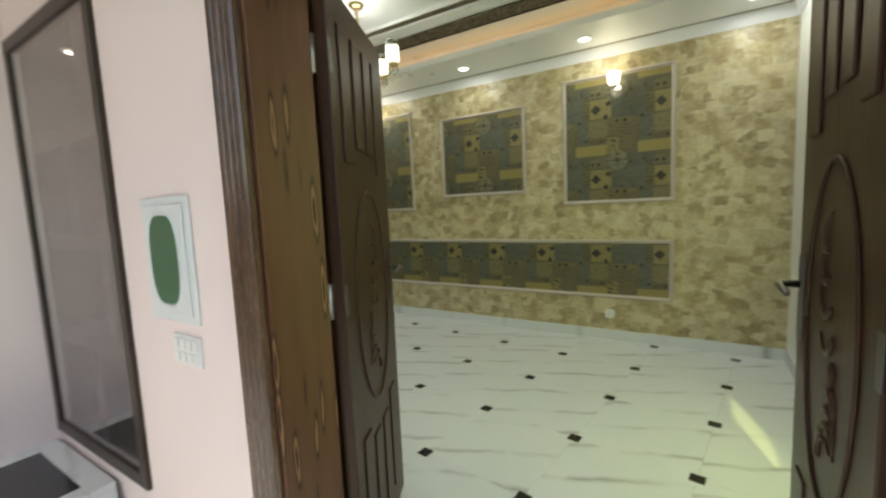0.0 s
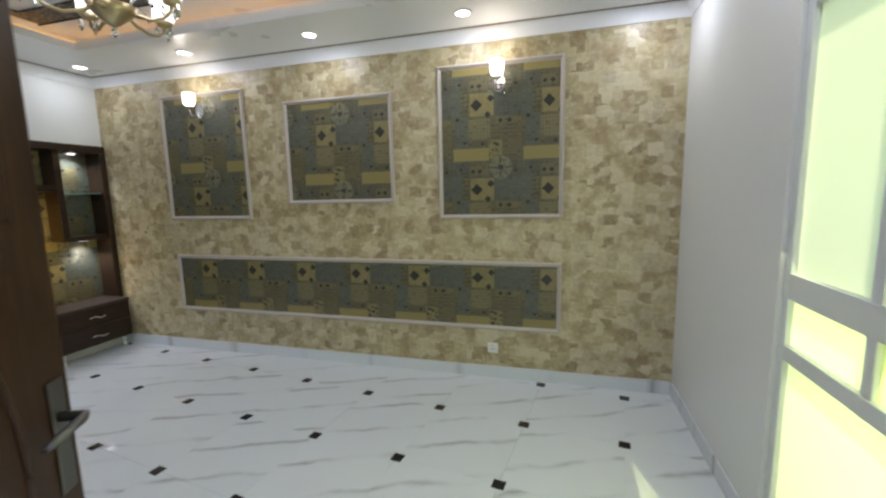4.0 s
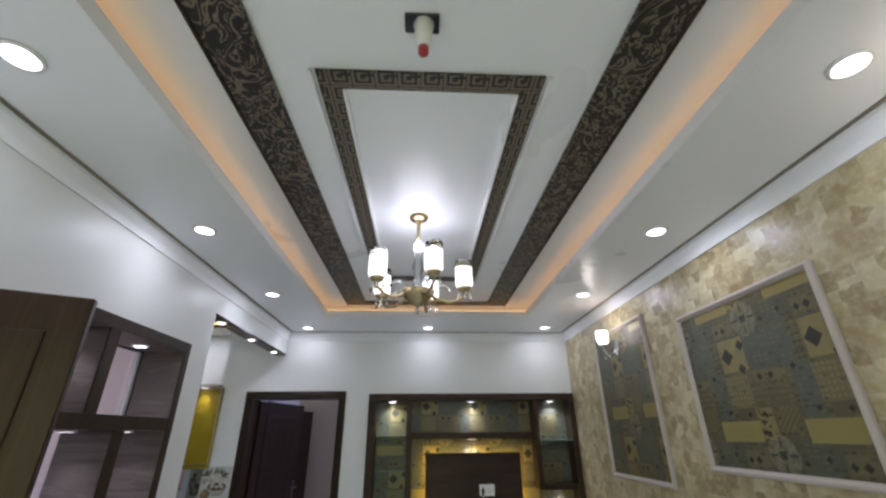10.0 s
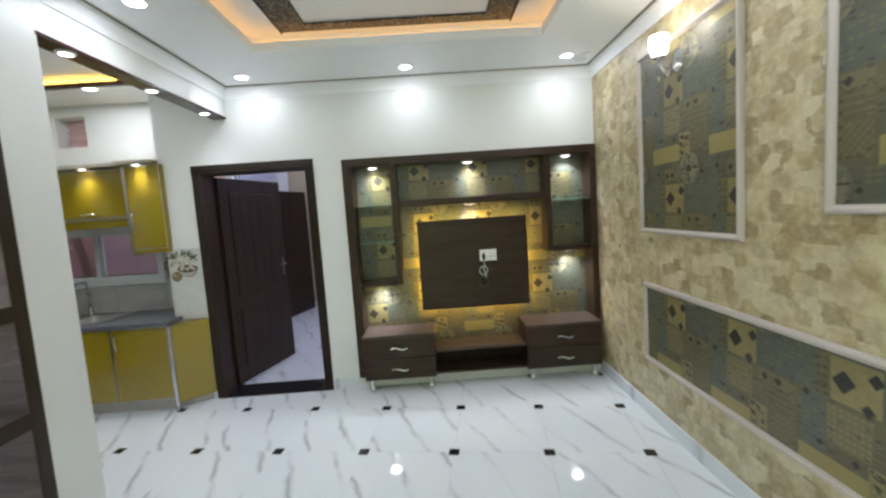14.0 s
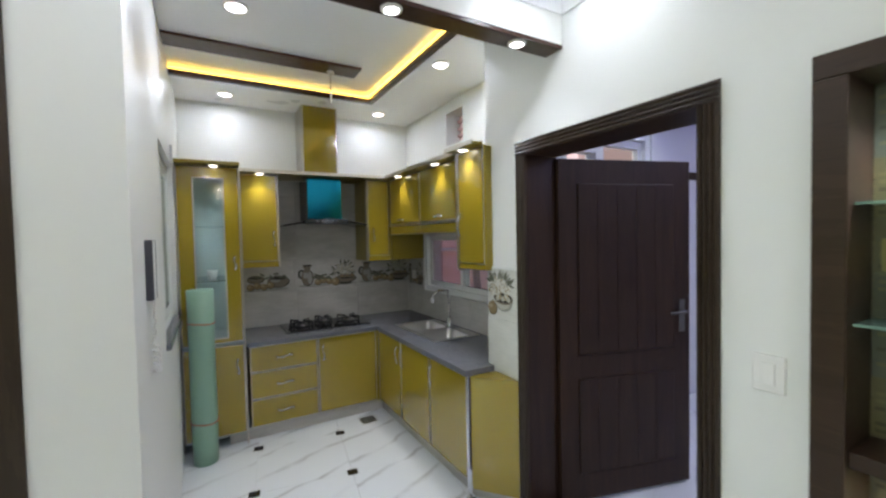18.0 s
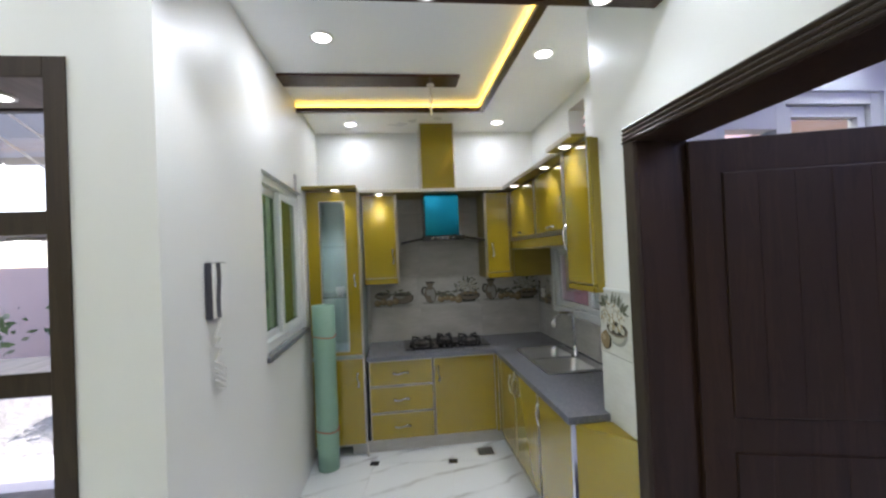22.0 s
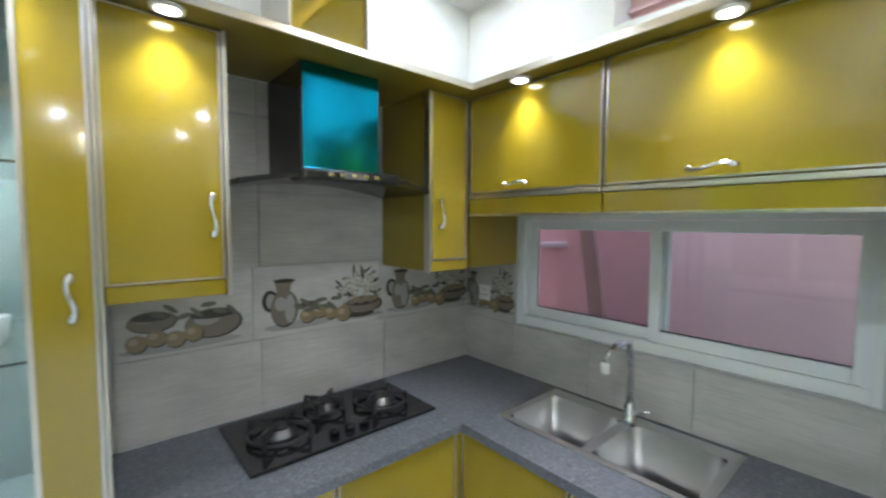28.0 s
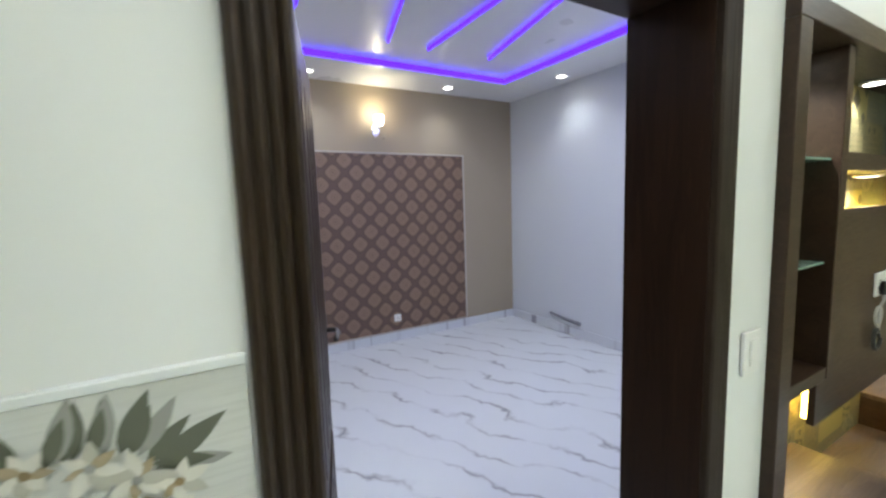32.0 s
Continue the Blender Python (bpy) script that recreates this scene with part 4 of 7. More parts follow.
def door_leaf(hx, hy, rz, side, label):
    """A panelled double-door leaf, built closed along +x from its hinge; side: which way its handle plate faces."""
    W, H, T = 0.645, 2.045, 0.042
    d = thing("door_leaf", (hx, hy, 0.008), label, "door", "entrance door leaves", rz=rz, local=True)
    bpart("slab", (0.004 if side > 0 else 0.011, -T / 2, 0, W, T / 2, H), LEAFW, d, bev=0.004)
    for s in (-1, 1):
        y0, y1 = (T / 2 - 0.002, T / 2 + 0.007) if s > 0 else (-T / 2 - 0.007, -T / 2 + 0.002)
        for x0, x1 in ((0.085, 0.19), (0.215, 0.315), (0.34, 0.44), (0.465, 0.575)):
            zb = 1.46 + 0.28 * math.cos((x0 + x1 - 0.63) * 3.2) * 0.4
            bpart("upper_panel", (x0, y0, zb, x1 - 0.012, y1, 1.94), LEAFW, d, bev=0.006)
            bpart("lower_panel", (x0, y0, 0.12, x1 - 0.012, y1, 0.60 - 0.1 * math.cos((x0 + x1 - 0.63) * 3.2)), LEAFW, d, bev=0.006)
        ring = [(0.315 + 0.20 * math.cos(a), s * (T / 2 + 0.002), 1.02 + 0.40 * math.sin(a)) for a in [2 * math.pi * k / 40 for k in range(41)]]
        part("oval_bead", tube(ring, 0.0055, 8), LEAFW, d, "raised oval bead", smooth=True)
        carve = bmesh.new()
        for k in range(9):
            a0 = k * 0.7
            pts = [(0.315 + (0.03 + 0.085 * q) * math.cos(a0 + 2.2 * q) * (1 - 0.3 * q), s * (T / 2 + 0.001), 0.97 + (k - 4) * 0.062 + 0.09 * q * math.sin(a0 + 2.6 * q)) for q in [i / 7 for i in range(8)]]
            tube(pts, [0.006, 0.009, 0.010, 0.009, 0.008, 0.006, 0.004, 0.003], 7, carve)
        part("carving", carve, LEAFW, d, "carved leaf scrolls in the oval", smooth=True)
    for s in (-1, 1):
        part("lock_plate", boxes((W - 0.062, s * T / 2 - 0.003, 0.93, W - 0.022, s * (T / 2 + 0.006), 1.17), bev=0.002), BURN, d, "dull metal lock plate")
        part("lever", tube([(W - 0.042, s * (T / 2 + 0.004), 1.09), (W - 0.042, s * (T / 2 + 0.05), 1.09), (W - 0.06, s * (T / 2 + 0.055), 1.09), (W - 0.15, s * (T / 2 + 0.05), 1.082)], [0.011, 0.010, 0.010, 0.008], 10), BURN, d, "dull metal lever handle", smooth=True)
    bpart("bolt_rail", (W - 0.03, -0.006, 0.25, W + 0.004, 0.006, 0.9), BURN, d, bev=0.001)
    bpart("edge_latch", (W - 0.004, -0.014, 0.96, W + 0.003, 0.014, 1.14), BURN, d, bev=0.001)
    for z in (0.25, 1.07, 1.82):
        part("hinge", lathe([(0.010, -0.055), (0.010, 0.055)], 10, (0.0, side * (T / 2 + 0.006), z)), STEEL, d, "steel hinge knuckle", smooth=True)
        for s in (-1, 1):
            bpart("hinge_plate", (0.006, s * (T / 2 - 0.001), z - 0.05, 0.034, s * (T / 2 + 0.002), z + 0.05), BURN, d, "dull metal hinge plate", bev=0.001)
    return d


door_leaf(DX0 + 0.080, YS - 0.045, 116.0, 1, "varnished dark timber door leaf with carved oval, standing open")
door_leaf(DX1 - 0.080, YS - 0.045, 90.5, -1, "varnished dark timber door leaf with carved oval, opened inward")

# porch
struct("floor_porch", boxes((-8, -7.5, PG - 0.12, 3.2, YP - 0.013, PG)), terrazzo("speckled_porch_stone"), "grey speckled porch paving", "pavement")
mb = thing("meter_box", (-1.495, YP - 0.04, 1.025), "white wall box with an oval green-tinted window", "wall box")
bpart("flange", (-1.645, YP - 0.022, 1.025, -1.345, YP - 0.0125, 1.432), PVC, mb, bev=0.004)
bpart("door", (-1.618, YP - 0.030, 1.052, -1.372, YP - 0.022, 1.405), PVC, mb, bev=0.003)
ov = [(0.088 * math.copysign(abs(math.cos(a)) ** 0.62, math.cos(a)), 0.143 * math.copysign(abs(math.sin(a)) ** 0.72, math.sin(a))) for a in [2 * math.pi * k / 36 for k in range(36)]]
part("window", slab(ov, 0.004, Matrix.Translation((-1.495, YP - 0.0300, 1.23)) @ pose(0, 0, 0, 90, 0, 0)), plain("dark_green_acrylic", (0.010, 0.10, 0.025), 0.06), mb, "dark green oval pane")
part("window_rim", tube([(-1.495 + 1.05 * x, YP - 0.031, 1.23 + 1.04 * z) for x, z in ov + ov[:1]], 0.005, 6), PVC, mb, smooth=True)
sw = thing("switch_plate", (-1.44, YP - 0.02, 0.885), "white eight-gang switch plate on the pink wall", "switch")
bpart("plate", (-1.522, YP - 0.022, 0.885, -1.357, YP - 0.0125, 0.985), PLASTIC, sw, bev=0.003)
for r in range(2):
    for c in range(4):
        bpart("rocker", (-1.513 + c * 0.039, YP - 0.027, 0.895 + r * 0.043, -1.482 + c * 0.039, YP - 0.022, 0.930 + r * 0.043), PLASTIC, sw, bev=0.003)

# cloth on the threshold
def cloth_mat():
    n = Nodes("checked_cotton")
    x, y, z = n.xyz(n.object)
    s1 = n.math("GREATER_THAN", n.math("FRACT", n.math("MULTIPLY", x, 16.0)), 0.72)
    s2 = n.math("GREATER_THAN", n.math("FRACT", n.math("MULTIPLY", y, 11.0)), 0.72)
    f = n.noise(40, 4)
    c = n.mix(n.math("MULTIPLY", n.math("ADD", s1, s2), 0.38), (0.66, 0.64, 0.54), (0.30, 0.31, 0.27))
    c = n.mix(n.math("MULTIPLY", n.math("GREATER_THAN", n.math("FRACT", n.math("ADD", n.math("MULTIPLY", x, 7.0), 0.3)), 0.86), 0.6), c, (0.42, 0.24, 0.14))
    n.bump(f, 0.3, 0.006)
    return n.done(n.mix(n.math("MULTIPLY", f, 0.3), c, (0.45, 0.43, 0.34)), 0.9)


cl = bmesh.new()
rows_c = []
for i in range(25):
    q = i / 24
    w = 0.034 + 0.045 * math.sin(min(1.0, q * 2.2) * math.pi / 2) + 0.02 * math.sin(q * 5)
    yy = 0.86 - 0.62 * q
    xx = -0.62 + 0.10 * q + 0.03 * math.sin(q * 7)
    base = 0.012 if yy > YP - 0.02 else max(PG + 0.012, 0.012 - (YP - 0.02 - yy) * 2.4)
    rows_c.append([cl.verts.new((xx + w * (2 * j / 16 - 1) + 0.012 * math.sin(i * 0.9 + j), yy + 0.015 * math.sin(j * 1.3), base + 0.030 * abs(math.sin(j * 0.95 + 1.5 * math.sin(i * 0.35))) + 0.01 * noise.noise((i * 0.3, j * 0.4, 0)))) for j in range(17)])
for a, b in zip(rows_c, rows_c[1:]):
    for j in range(16):
        cl.faces.new((a[j], a[j + 1], b[j + 1], b[j]))
clo = part("floor_cloth", cl, cloth_mat(), None, smooth=True)
sol = clo.modifiers.new("thickness", "SOLIDIFY")
sol.thickness = 0.006
tagged(clo, "crumpled checked grey and cream cleaning cloth on the threshold", "cloth")

# ---- living room: wall panels, sconces, sockets ----
def wall_panel(x0, x1, z0, z1, mat, label):
    w, yf = 0.034, YN - 0.032
    p = thing("wall_panel", ((x0 + x1) / 2, YN - 0.02, z0), label, "wall panel", "framed wall panels")
    bpart("paper", (x0 + w * 0.5, YN - 0.012, z0 + w * 0.5, x1 - w * 0.5, YN - 0.002, z1 - w * 0.5), mat, p, "printed patchwork paper", bev=0)
    prof = [(0, 0), (0, 0.018), (0.006, 0.026), (0.014, 0.030), (0.022, 0.026), (0.026, 0.018), (w, 0.014), (w, 0)]
    c = [(x0, z0), (x1, z0), (x1, z1), (x0, z1)]
    inn = [(1, 1), (-1, 1), (-1, -1), (1, -1)]
    for k in range(4):
        bm = bmesh.new()
        ends = []
        for q in (k, (k + 1) % 4):
            ends.append([bm.verts.new((c[q][0] + inn[q][0] * d, YN - 0.002 - h, c[q][1] + inn[q][1] * d)) for d, h in prof])
        for i in range(len(prof)):
            j = (i + 1) % len(prof)
            bm.faces.new((ends[0][i], ends[0][j], ends[1][j], ends[1][i]))
        bm.faces.new(ends[0])
        bm.faces.new(list(reversed(ends[1])))
        bmesh.ops.recalc_face_normals(bm, faces=bm.faces)
        part("moulding", bm, TRIM, p)


wall_panel(-3.965, -3.015, 1.328, 2.50, PATCH, "tall framed panel of patchwork wallpaper beside the television unit")
wall_panel(-2.60, -1.58, 1.462, 2.35, PATCH_MID, "framed panel of blue and olive patchwork wallpaper")
wall_panel(-1.195, -0.230, 1.322, 2.502, PATCH, "tall framed panel of patchwork wallpaper with dark lozenges")
wall_panel(-3.945, -0.234, 0.417, 0.978, PATCH_LOW, "long low framed panel of patchwork wallpaper")


def sconce(m, group, up=True, power=9):
    s = thing("wall_sconce", (0, 0, 0), "chrome wall light with a lit frosted glass cup", "wall light", group, local=True)
    s.matrix_basis = m
    part("backplate", slab([(0.045 * math.cos(a), 0.065 * math.sin(a)) for a in [2 * math.pi * k / 20 for k in range(20)]], 0.012, pose(0, 0, 0, 90, 0, 0)), CHROME, s)
    part("arm", tube([(0, -0.01, -0.02), (0, -0.05, -0.055), (0, -0.095, -0.06), (0, -0.12, -0.03), (0, -0.12, 0.0)], 0.008, 8), CHROME, s, smooth=True)
    part("cup", lathe([(0.012, 0.0), (0.034, 0.012), (0.038, 0.02), (0.012, 0.022)], 16, (0, -0.12, 0)), CHROME, s, smooth=True)
    part("shade", lathe([(0.030, 0.024), (0.046, 0.045), (0.052, 0.09), (0.050, 0.135), (0.044, 0.135), (0.044, 0.05)], 20, (0, -0.12, 0)), SCON, s, "lit frosted glass", smooth=True)
    for a in (-0.05, 0.05):
        part("drop", lathe([(0.001, -0.05), (0.008, -0.035), (0.010, -0.025), (0.001, 0.0)], 8, (a, -0.10, -0.055)), GLASS, s, "glass drop", smooth=True)
    return s


sconce(pose(-3.49, YN - 0.014, 2.335), "living room wall lights")
sconce(pose(-0.708, YN - 0.014, 2.335), "living room wall lights")
lamp("sconce_bulb", "POINT", pose(-3.49, YN - 0.17, 2.525), 1.6, (1, 0.92, 0.75), radius=0.03)
lamp("sconce_bulb", "POINT", pose(-0.708, YN - 0.17, 2.525), 1.6, (1, 0.92, 0.75), radius=0.03)


def socket(m, label, cat="socket", w=0.085, h=0.085, pins=True):
    s = thing("wall_socket" if cat == "socket" else "wall_switch", (0, 0, 0), label, cat, local=True)
    s.matrix_basis = m
    bpart("plate", (-w / 2, -0.010, -h / 2, w / 2, 0, h / 2), PLASTIC, s, bev=0.004)
    if pins:
        for a, b in ((0, 0.018), (-0.014, -0.01), (0.014, -0.01)):
            part("pin_hole", lathe([(0.0045, 0), (0.0045, 0.0012)], 10), BLACK, s, own=True).matrix_basis = pose(a, -0.0102, b, 90, 0, 0)
    else:
        bpart("rocker", (-w * 0.22, -0.016, -h * 0.3, w * 0.22, -0.010, h * 0.3), PLASTIC, s, bev=0.003)
    return s


socket(pose(-0.770, YN - 0.002, 0.257), "white square wall socket low on the papered wall")
socket(pose(XW + 0.002, 1.555, 1.14, 0, 0, 90), "white switch plate beside the bedroom door", "switch", 0.09, 0.12, False)
socket(pose(-3.02, YS + 0.002, 0.24, 0, 0, 180), "small white cable outlet low on the wall corner", "socket", 0.03, 0.03, False)

# ---- television wall unit ----
tv = thing("tv_unit", (XW + 0.05, 2.8, 0), "dark walnut television unit with lit niches, drawers and glass shelves", "tv unit")
F = XW + 0.035
B = XW - 0.165
for y0, y1, z0, z1, m in ((2.10, 3.905, 0.10, 1.65, PATCH_TV), (2.10, 3.905, 1.6505, 2.06, PATCH_TOP), (1.69, 2.0995, 0.95, 2.06, PATCH_NICHE), (1.69, 2.0995, 0.10, 0.9495, PATCH_SIDE)):
    bpart("back_panel", (B - 0.012, y0, z0, B, y1, z1), m, tv, "patchwork paper lining", bev=0)
for nm, a in (("side_frame", (B, 1.665, 0.10, F, 1.742, 2.005)), ("side_frame", (B, 3.852, 0.10, F, 3.908, 2.005)), ("top_frame", (B, 1.665, 2.006, F, 3.908, 2.075)),
              ("divider", (B, 2.075, 0.935, F - 0.02, 2.13, 2.005)), ("divider", (B, 3.452, 1.145, F - 0.02, 3.505, 2.005)),
              ("niche_floor", (B, 1.743, 0.93, F - 0.022, 2.074, 0.975)), ("niche_floor", (B, 3.506, 1.14, F - 0.022, 3.851, 1.185)), ("cross_shelf", (B, 2.131, 1.625, F - 0.03, 3.451, 1.685))):
    bpart(nm, a, TVW, tv, bev=0.003)
for a in ((B + 0.002, 1.744, 1.656, F - 0.045, 2.073, 1.664), (B + 0.002, 1.744, 1.321, F - 0.045, 2.073, 1.329), (B + 0.002, 3.507, 1.60, F - 0.045, 3.85, 1.608)):
    bpart("glass_shelf", a, GLASSG, tv, "green-edged glass shelf", bev=0.001)
bpart("tv_panel", (B + 0.070, 2.280, 0.660, B + 0.095, 3.290, 1.489), TVW, tv, "dark walnut television backboard", bev=0.003)
for a in ((B + 0.050, 2.295, 0.675, B + 0.068, 2.310, 1.474), (B + 0.050, 3.260, 0.675, B + 0.068, 3.275, 1.474), (B + 0.050, 2.311, 0.675, B + 0.068, 3.259, 0.690), (B + 0.050, 2.311, 1.459, B + 0.068, 3.259, 1.474)):
    bpart("led_strip", a, COVETV, tv, "glowing yellow light strip", bev=0)
for a, b in ((2.4, 0.8), (3.15, 0.8), (2.4, 1.35), (3.15, 1.35)):
    bpart("spacer", (B, a, b, B + 0.0695, a + 0.03, b + 0.03), TVW, tv, bev=0)
outl = bpart("socket_plate", (B + 0.0955, 2.84, 1.088, B + 0.107, 2.995, 1.192), PLASTIC, tv, "white double socket plate", bev=0.004)
for k in range(2):
    for a, b in ((0, 0.02), (-0.015, -0.012), (0.015, -0.012)):
        part("pin_hole", lathe([(0.005, 0), (0.005, 0.0015)], 10, (0, 0, 0)), BLACK, outl, own=True).matrix_basis = pose(B + 0.1065 - XW - 0.05, 2.88 + 0.075 * k + a - 2.8, 1.14 + b, 0, 90, 0)
cab = thing("tv_cable", (B + 0.115, 2.88, 0.86), "coiled black and white aerial cable hanging from the socket plate", "cable")
loop = [(B + 0.126, 2.872, 1.12), (B + 0.124, 2.876, 1.07)]
loop += [(B + 0.110 + 0.006 * q, 2.866 - 0.036 * math.sin(q * 6.9 - 0.5), 1.000 + 0.040 * math.cos(q * 6.9 - 0.5)) for q in [i / 24 for i in range(25)]]
loop += [(B + 0.112, 2.885, 0.955), (B + 0.112, 2.895, 0.92)]
part("cable", tube(loop, 0.006, 6), plain("white_cable_sheath", (0.42, 0.41, 0.38), 0.4), cab, "white cable loop", smooth=True)
ring = [(B + 0.106 + 0.0007 * i, 2.865 + 0.040 * math.cos(i * 0.6), 0.895 + 0.048 * math.sin(i * 0.6)) for i in range(22)]
part("coil", tube(ring, 0.005, 6), plain("dark_cable_sheath", (0.03, 0.032, 0.028), 0.4), cab, "dark coiled cable end", smooth=True)
part("plug", lathe([(0.012, -0.02), (0.014, 0.0), (0.012, 0.03), (0.006, 0.04)], 10, (B + 0.120, 2.872, 1.12)), BLACK, cab, smooth=True)
FD = XW + 0.185


def handle_wave(w, r=0.006):
    """A wavy bar handle along y, standing off in x."""
    pts = [(0.026, -w / 2 + w * q, 0.010 * math.sin(2 * math.pi * q)) for q in [i / 14 for i in range(15)]]
    bm = tube(pts, [r * (0.7 + 0.6 * math.sin(math.pi * i / 14)) for i in range(15)], 8)
    for s in (-1, 1):
        tube([(0, s * w * 0.40, 0), (0.026, s * w * 0.40, 0)], r * 0.9, 8, bm)
    return bm


def tv_drawers(y0, y1):
    body = bpart("drawer_body", (B, y0, 0.12, FD - 0.02, y1, 0.497), TVW, tv, bev=0.002)
    bpart("drawer_top", (B, y0 - 0.003, 0.498, FD + 0.008, y1 + 0.003, 0.520), UNITTOP, tv, "brushed brown drawer-unit top", bev=0.002)
    for z0, z1 in ((0.125, 0.309), (0.315, 0.495)):
        f = bpart("drawer_front", (FD - 0.019, y0 + 0.003, z0, FD, y1 - 0.003, z1), TVW, tv, bev=0.002)
        h = part("handle", handle_wave(0.15), CHROME, f, "wavy chrome handle", smooth=True, own=True)
        h.matrix_basis = pose(FD - XW - 0.05, (y0 + y1) / 2 - 2.8, (z0 + z1) / 2)
    for y in (y0 + 0.05, y1 - 0.05):
        for x in (FD - 0.06, B + 0.06):
            part("leg", lathe([(0.026, 0.0), (0.03, 0.012), (0.024, 0.035), (0.012, 0.06), (0.012, 0.09), (0.024, 0.095), (0.024, 0.119)], 14, (x, y, 0.001)), CHROME, tv, "chrome foot", smooth=True)


tv_drawers(1.745, 2.372)
tv_drawers(3.188, 3.850)
bpart("low_shelf", (B, 2.376, 0.325, FD - 0.06, 3.184, 0.350), UNITTOP, tv, bev=0.002)
bpart("low_floor", (B, 2.376, 0.122, FD - 0.06, 3.184, 0.140), TVW, tv, bev=0.002)
bpart("low_back", (B + 0.002, 2.377, 0.141, B + 0.015, 3.183, 0.324), DARKW, tv, bev=0)
for y, z in ((1.91, 2.004), (2.78, 2.004), (3.68, 2.004), (2.78, 1.622), (1.91, 0.928), (3.68, 1.138)):
    downlight(XW - 0.10, y, z, 24.0, False, 0.036, 130, "television unit spotlights")

# ---- open shelf in the front wall ----
sh = thing("open_shelf", ((SHELF[0] + SHELF[1]) / 2, YP + 0.1, SHELF[2]), "dark wood open shelf built through the front wall, staggered dividers", "shelf")
X0, X1, Z0, Z1 = SHELF
w, f = 0.058, YS + 0.007
for nm, a in (("side", (X0 + 0.001, YP + 0.02, Z0 + 0.001, X0 + w, YS, Z1 - 0.001)), ("side", (X1 - w, YP + 0.02, Z0 + 0.001, X1 - 0.001, YS, Z1 - 0.001)),
              ("top", (X0 + w, YP + 0.02, Z1 - w, X1 - w, YS, Z1 - 0.001)), ("bottom", (X0 + w, YP + 0.02, Z0 + 0.001, X1 - w, YS, Z0 + 0.02))):
    bpart(nm, a, SHELFW, sh, bev=0)
for nm, a in (("front_frame", (X0 - 0.004, YS + 0.001, Z0 - 0.004, X0 + w, f, Z1 + 0.004)), ("front_frame", (X1 - w, YS + 0.001, Z0 - 0.004, X1 + 0.004, f, Z1 + 0.004)),
              ("front_frame", (X0 + w, YS + 0.001, Z1 - w, X1 - w, f, Z1 + 0.004)), ("front_frame", (X0 + w, YS + 0.001, Z0 - 0.004, X1 - w, f, Z0 + 0.045))):
    bpart(nm, a, FRAMEW, sh, bev=0.002)
LEV = [(1.703, 1.772), (1.236, 1.303), (0.778, 0.848)]
for z0, z1 in LEV:
    b = bpart("shelf_board", (X0 + w, YP + 0.02, z0, X1 - w, YS - 0.006, z1), SHELFW, sh, bev=0)
    bpart("shelf_nosing", (X0 + w, YS - 0.005, z0, X1 - w, YS + 0.005, z1), FRAMEW, sh, bev=0.002)
zz = [Z0 + 0.02, LEV[2][0], LEV[2][1], LEV[1][0], LEV[1][1], LEV[0][0], LEV[0][1], Z1 - w]
for k, (x0, x1) in enumerate(((-2.40, -2.33), (-2.165, -2.09), (-2.41, -2.335), (-2.175, -2.10))):
    bpart("divider", (x0, YP + 0.02, zz[2 * k], x1, YS - 0.006, zz[2 * k + 1]), SHELFW, sh, bev=0)
    bpart("divider_nosing", (x0 - 0.001, YS - 0.005, zz[2 * k] - 0.001, x1 + 0.001, YS + 0.004, zz[2 * k + 1] + 0.001), FRAMEW, sh, bev=0.002)
# its outer glazing frame
for a in ((X0 + 0.001, YP - 0.03, Z0 + 0.001, X0 + 0.05, YP + 0.0, Z1 - 0.001), (X1 - 0.05, YP - 0.03, Z0 + 0.001, X1 - 0.001, YP, Z1 - 0.001), (X0 + 0.05, YP - 0.03, Z1 - 0.06, X1 - 0.05, YP, Z1 - 0.001), (X0 + 0.05, YP - 0.03, Z0 + 0.001, X1 - 0.05, YP, Z0 + 0.06)):
    bpart("outer_frame", a, FRAMEW, sh, bev=0.003)
bpart("outer_bead", (X0 + 0.051, YP - 0.012, Z0 + 0.061, X0 + 0.075, YP + 0.008, Z1 - 0.061), PVC, sh, "pale glazing bead", bev=0.002)
bpart("pane", (X0 + 0.052, YP - 0.020, Z0 + 0.062, X1 - 0.052, YP - 0.015, Z1 - 0.062), GLASSD, sh, "grey-tinted glass", bev=0)
for x, z in ((-2.55, Z1 - w), (-2.0, Z1 - w), (-2.62, LEV[0][0]), (-2.2, LEV[0][0])):
    downlight(x, YP + 0.14, z, 9.0, False, 0.032, 110, "shelf spotlights")
pl = thing("pliers", (-2.6, YS - 0.09, Z0 + 0.02), "red-handled pliers lying on the lowest shelf", "tool")
for s in (-1, 1):
    part("grip", tube([(-2.62, YS - 0.09 + s * 0.006, Z0 + 0.033), (-2.58, YS - 0.09 + s * 0.022, Z0 + 0.036), (-2.52, YS - 0.09 + s * 0.018, Z0 + 0.033)], 0.008, 8), plain("red_rubber_grip", (0.45, 0.02, 0.03), 0.4), pl, smooth=True)
part("jaw", tube([(-2.62, YS - 0.09, Z0 + 0.031), (-2.68, YS - 0.09, Z0 + 0.030)], [0.012, 0.005], 8), STEEL, pl)

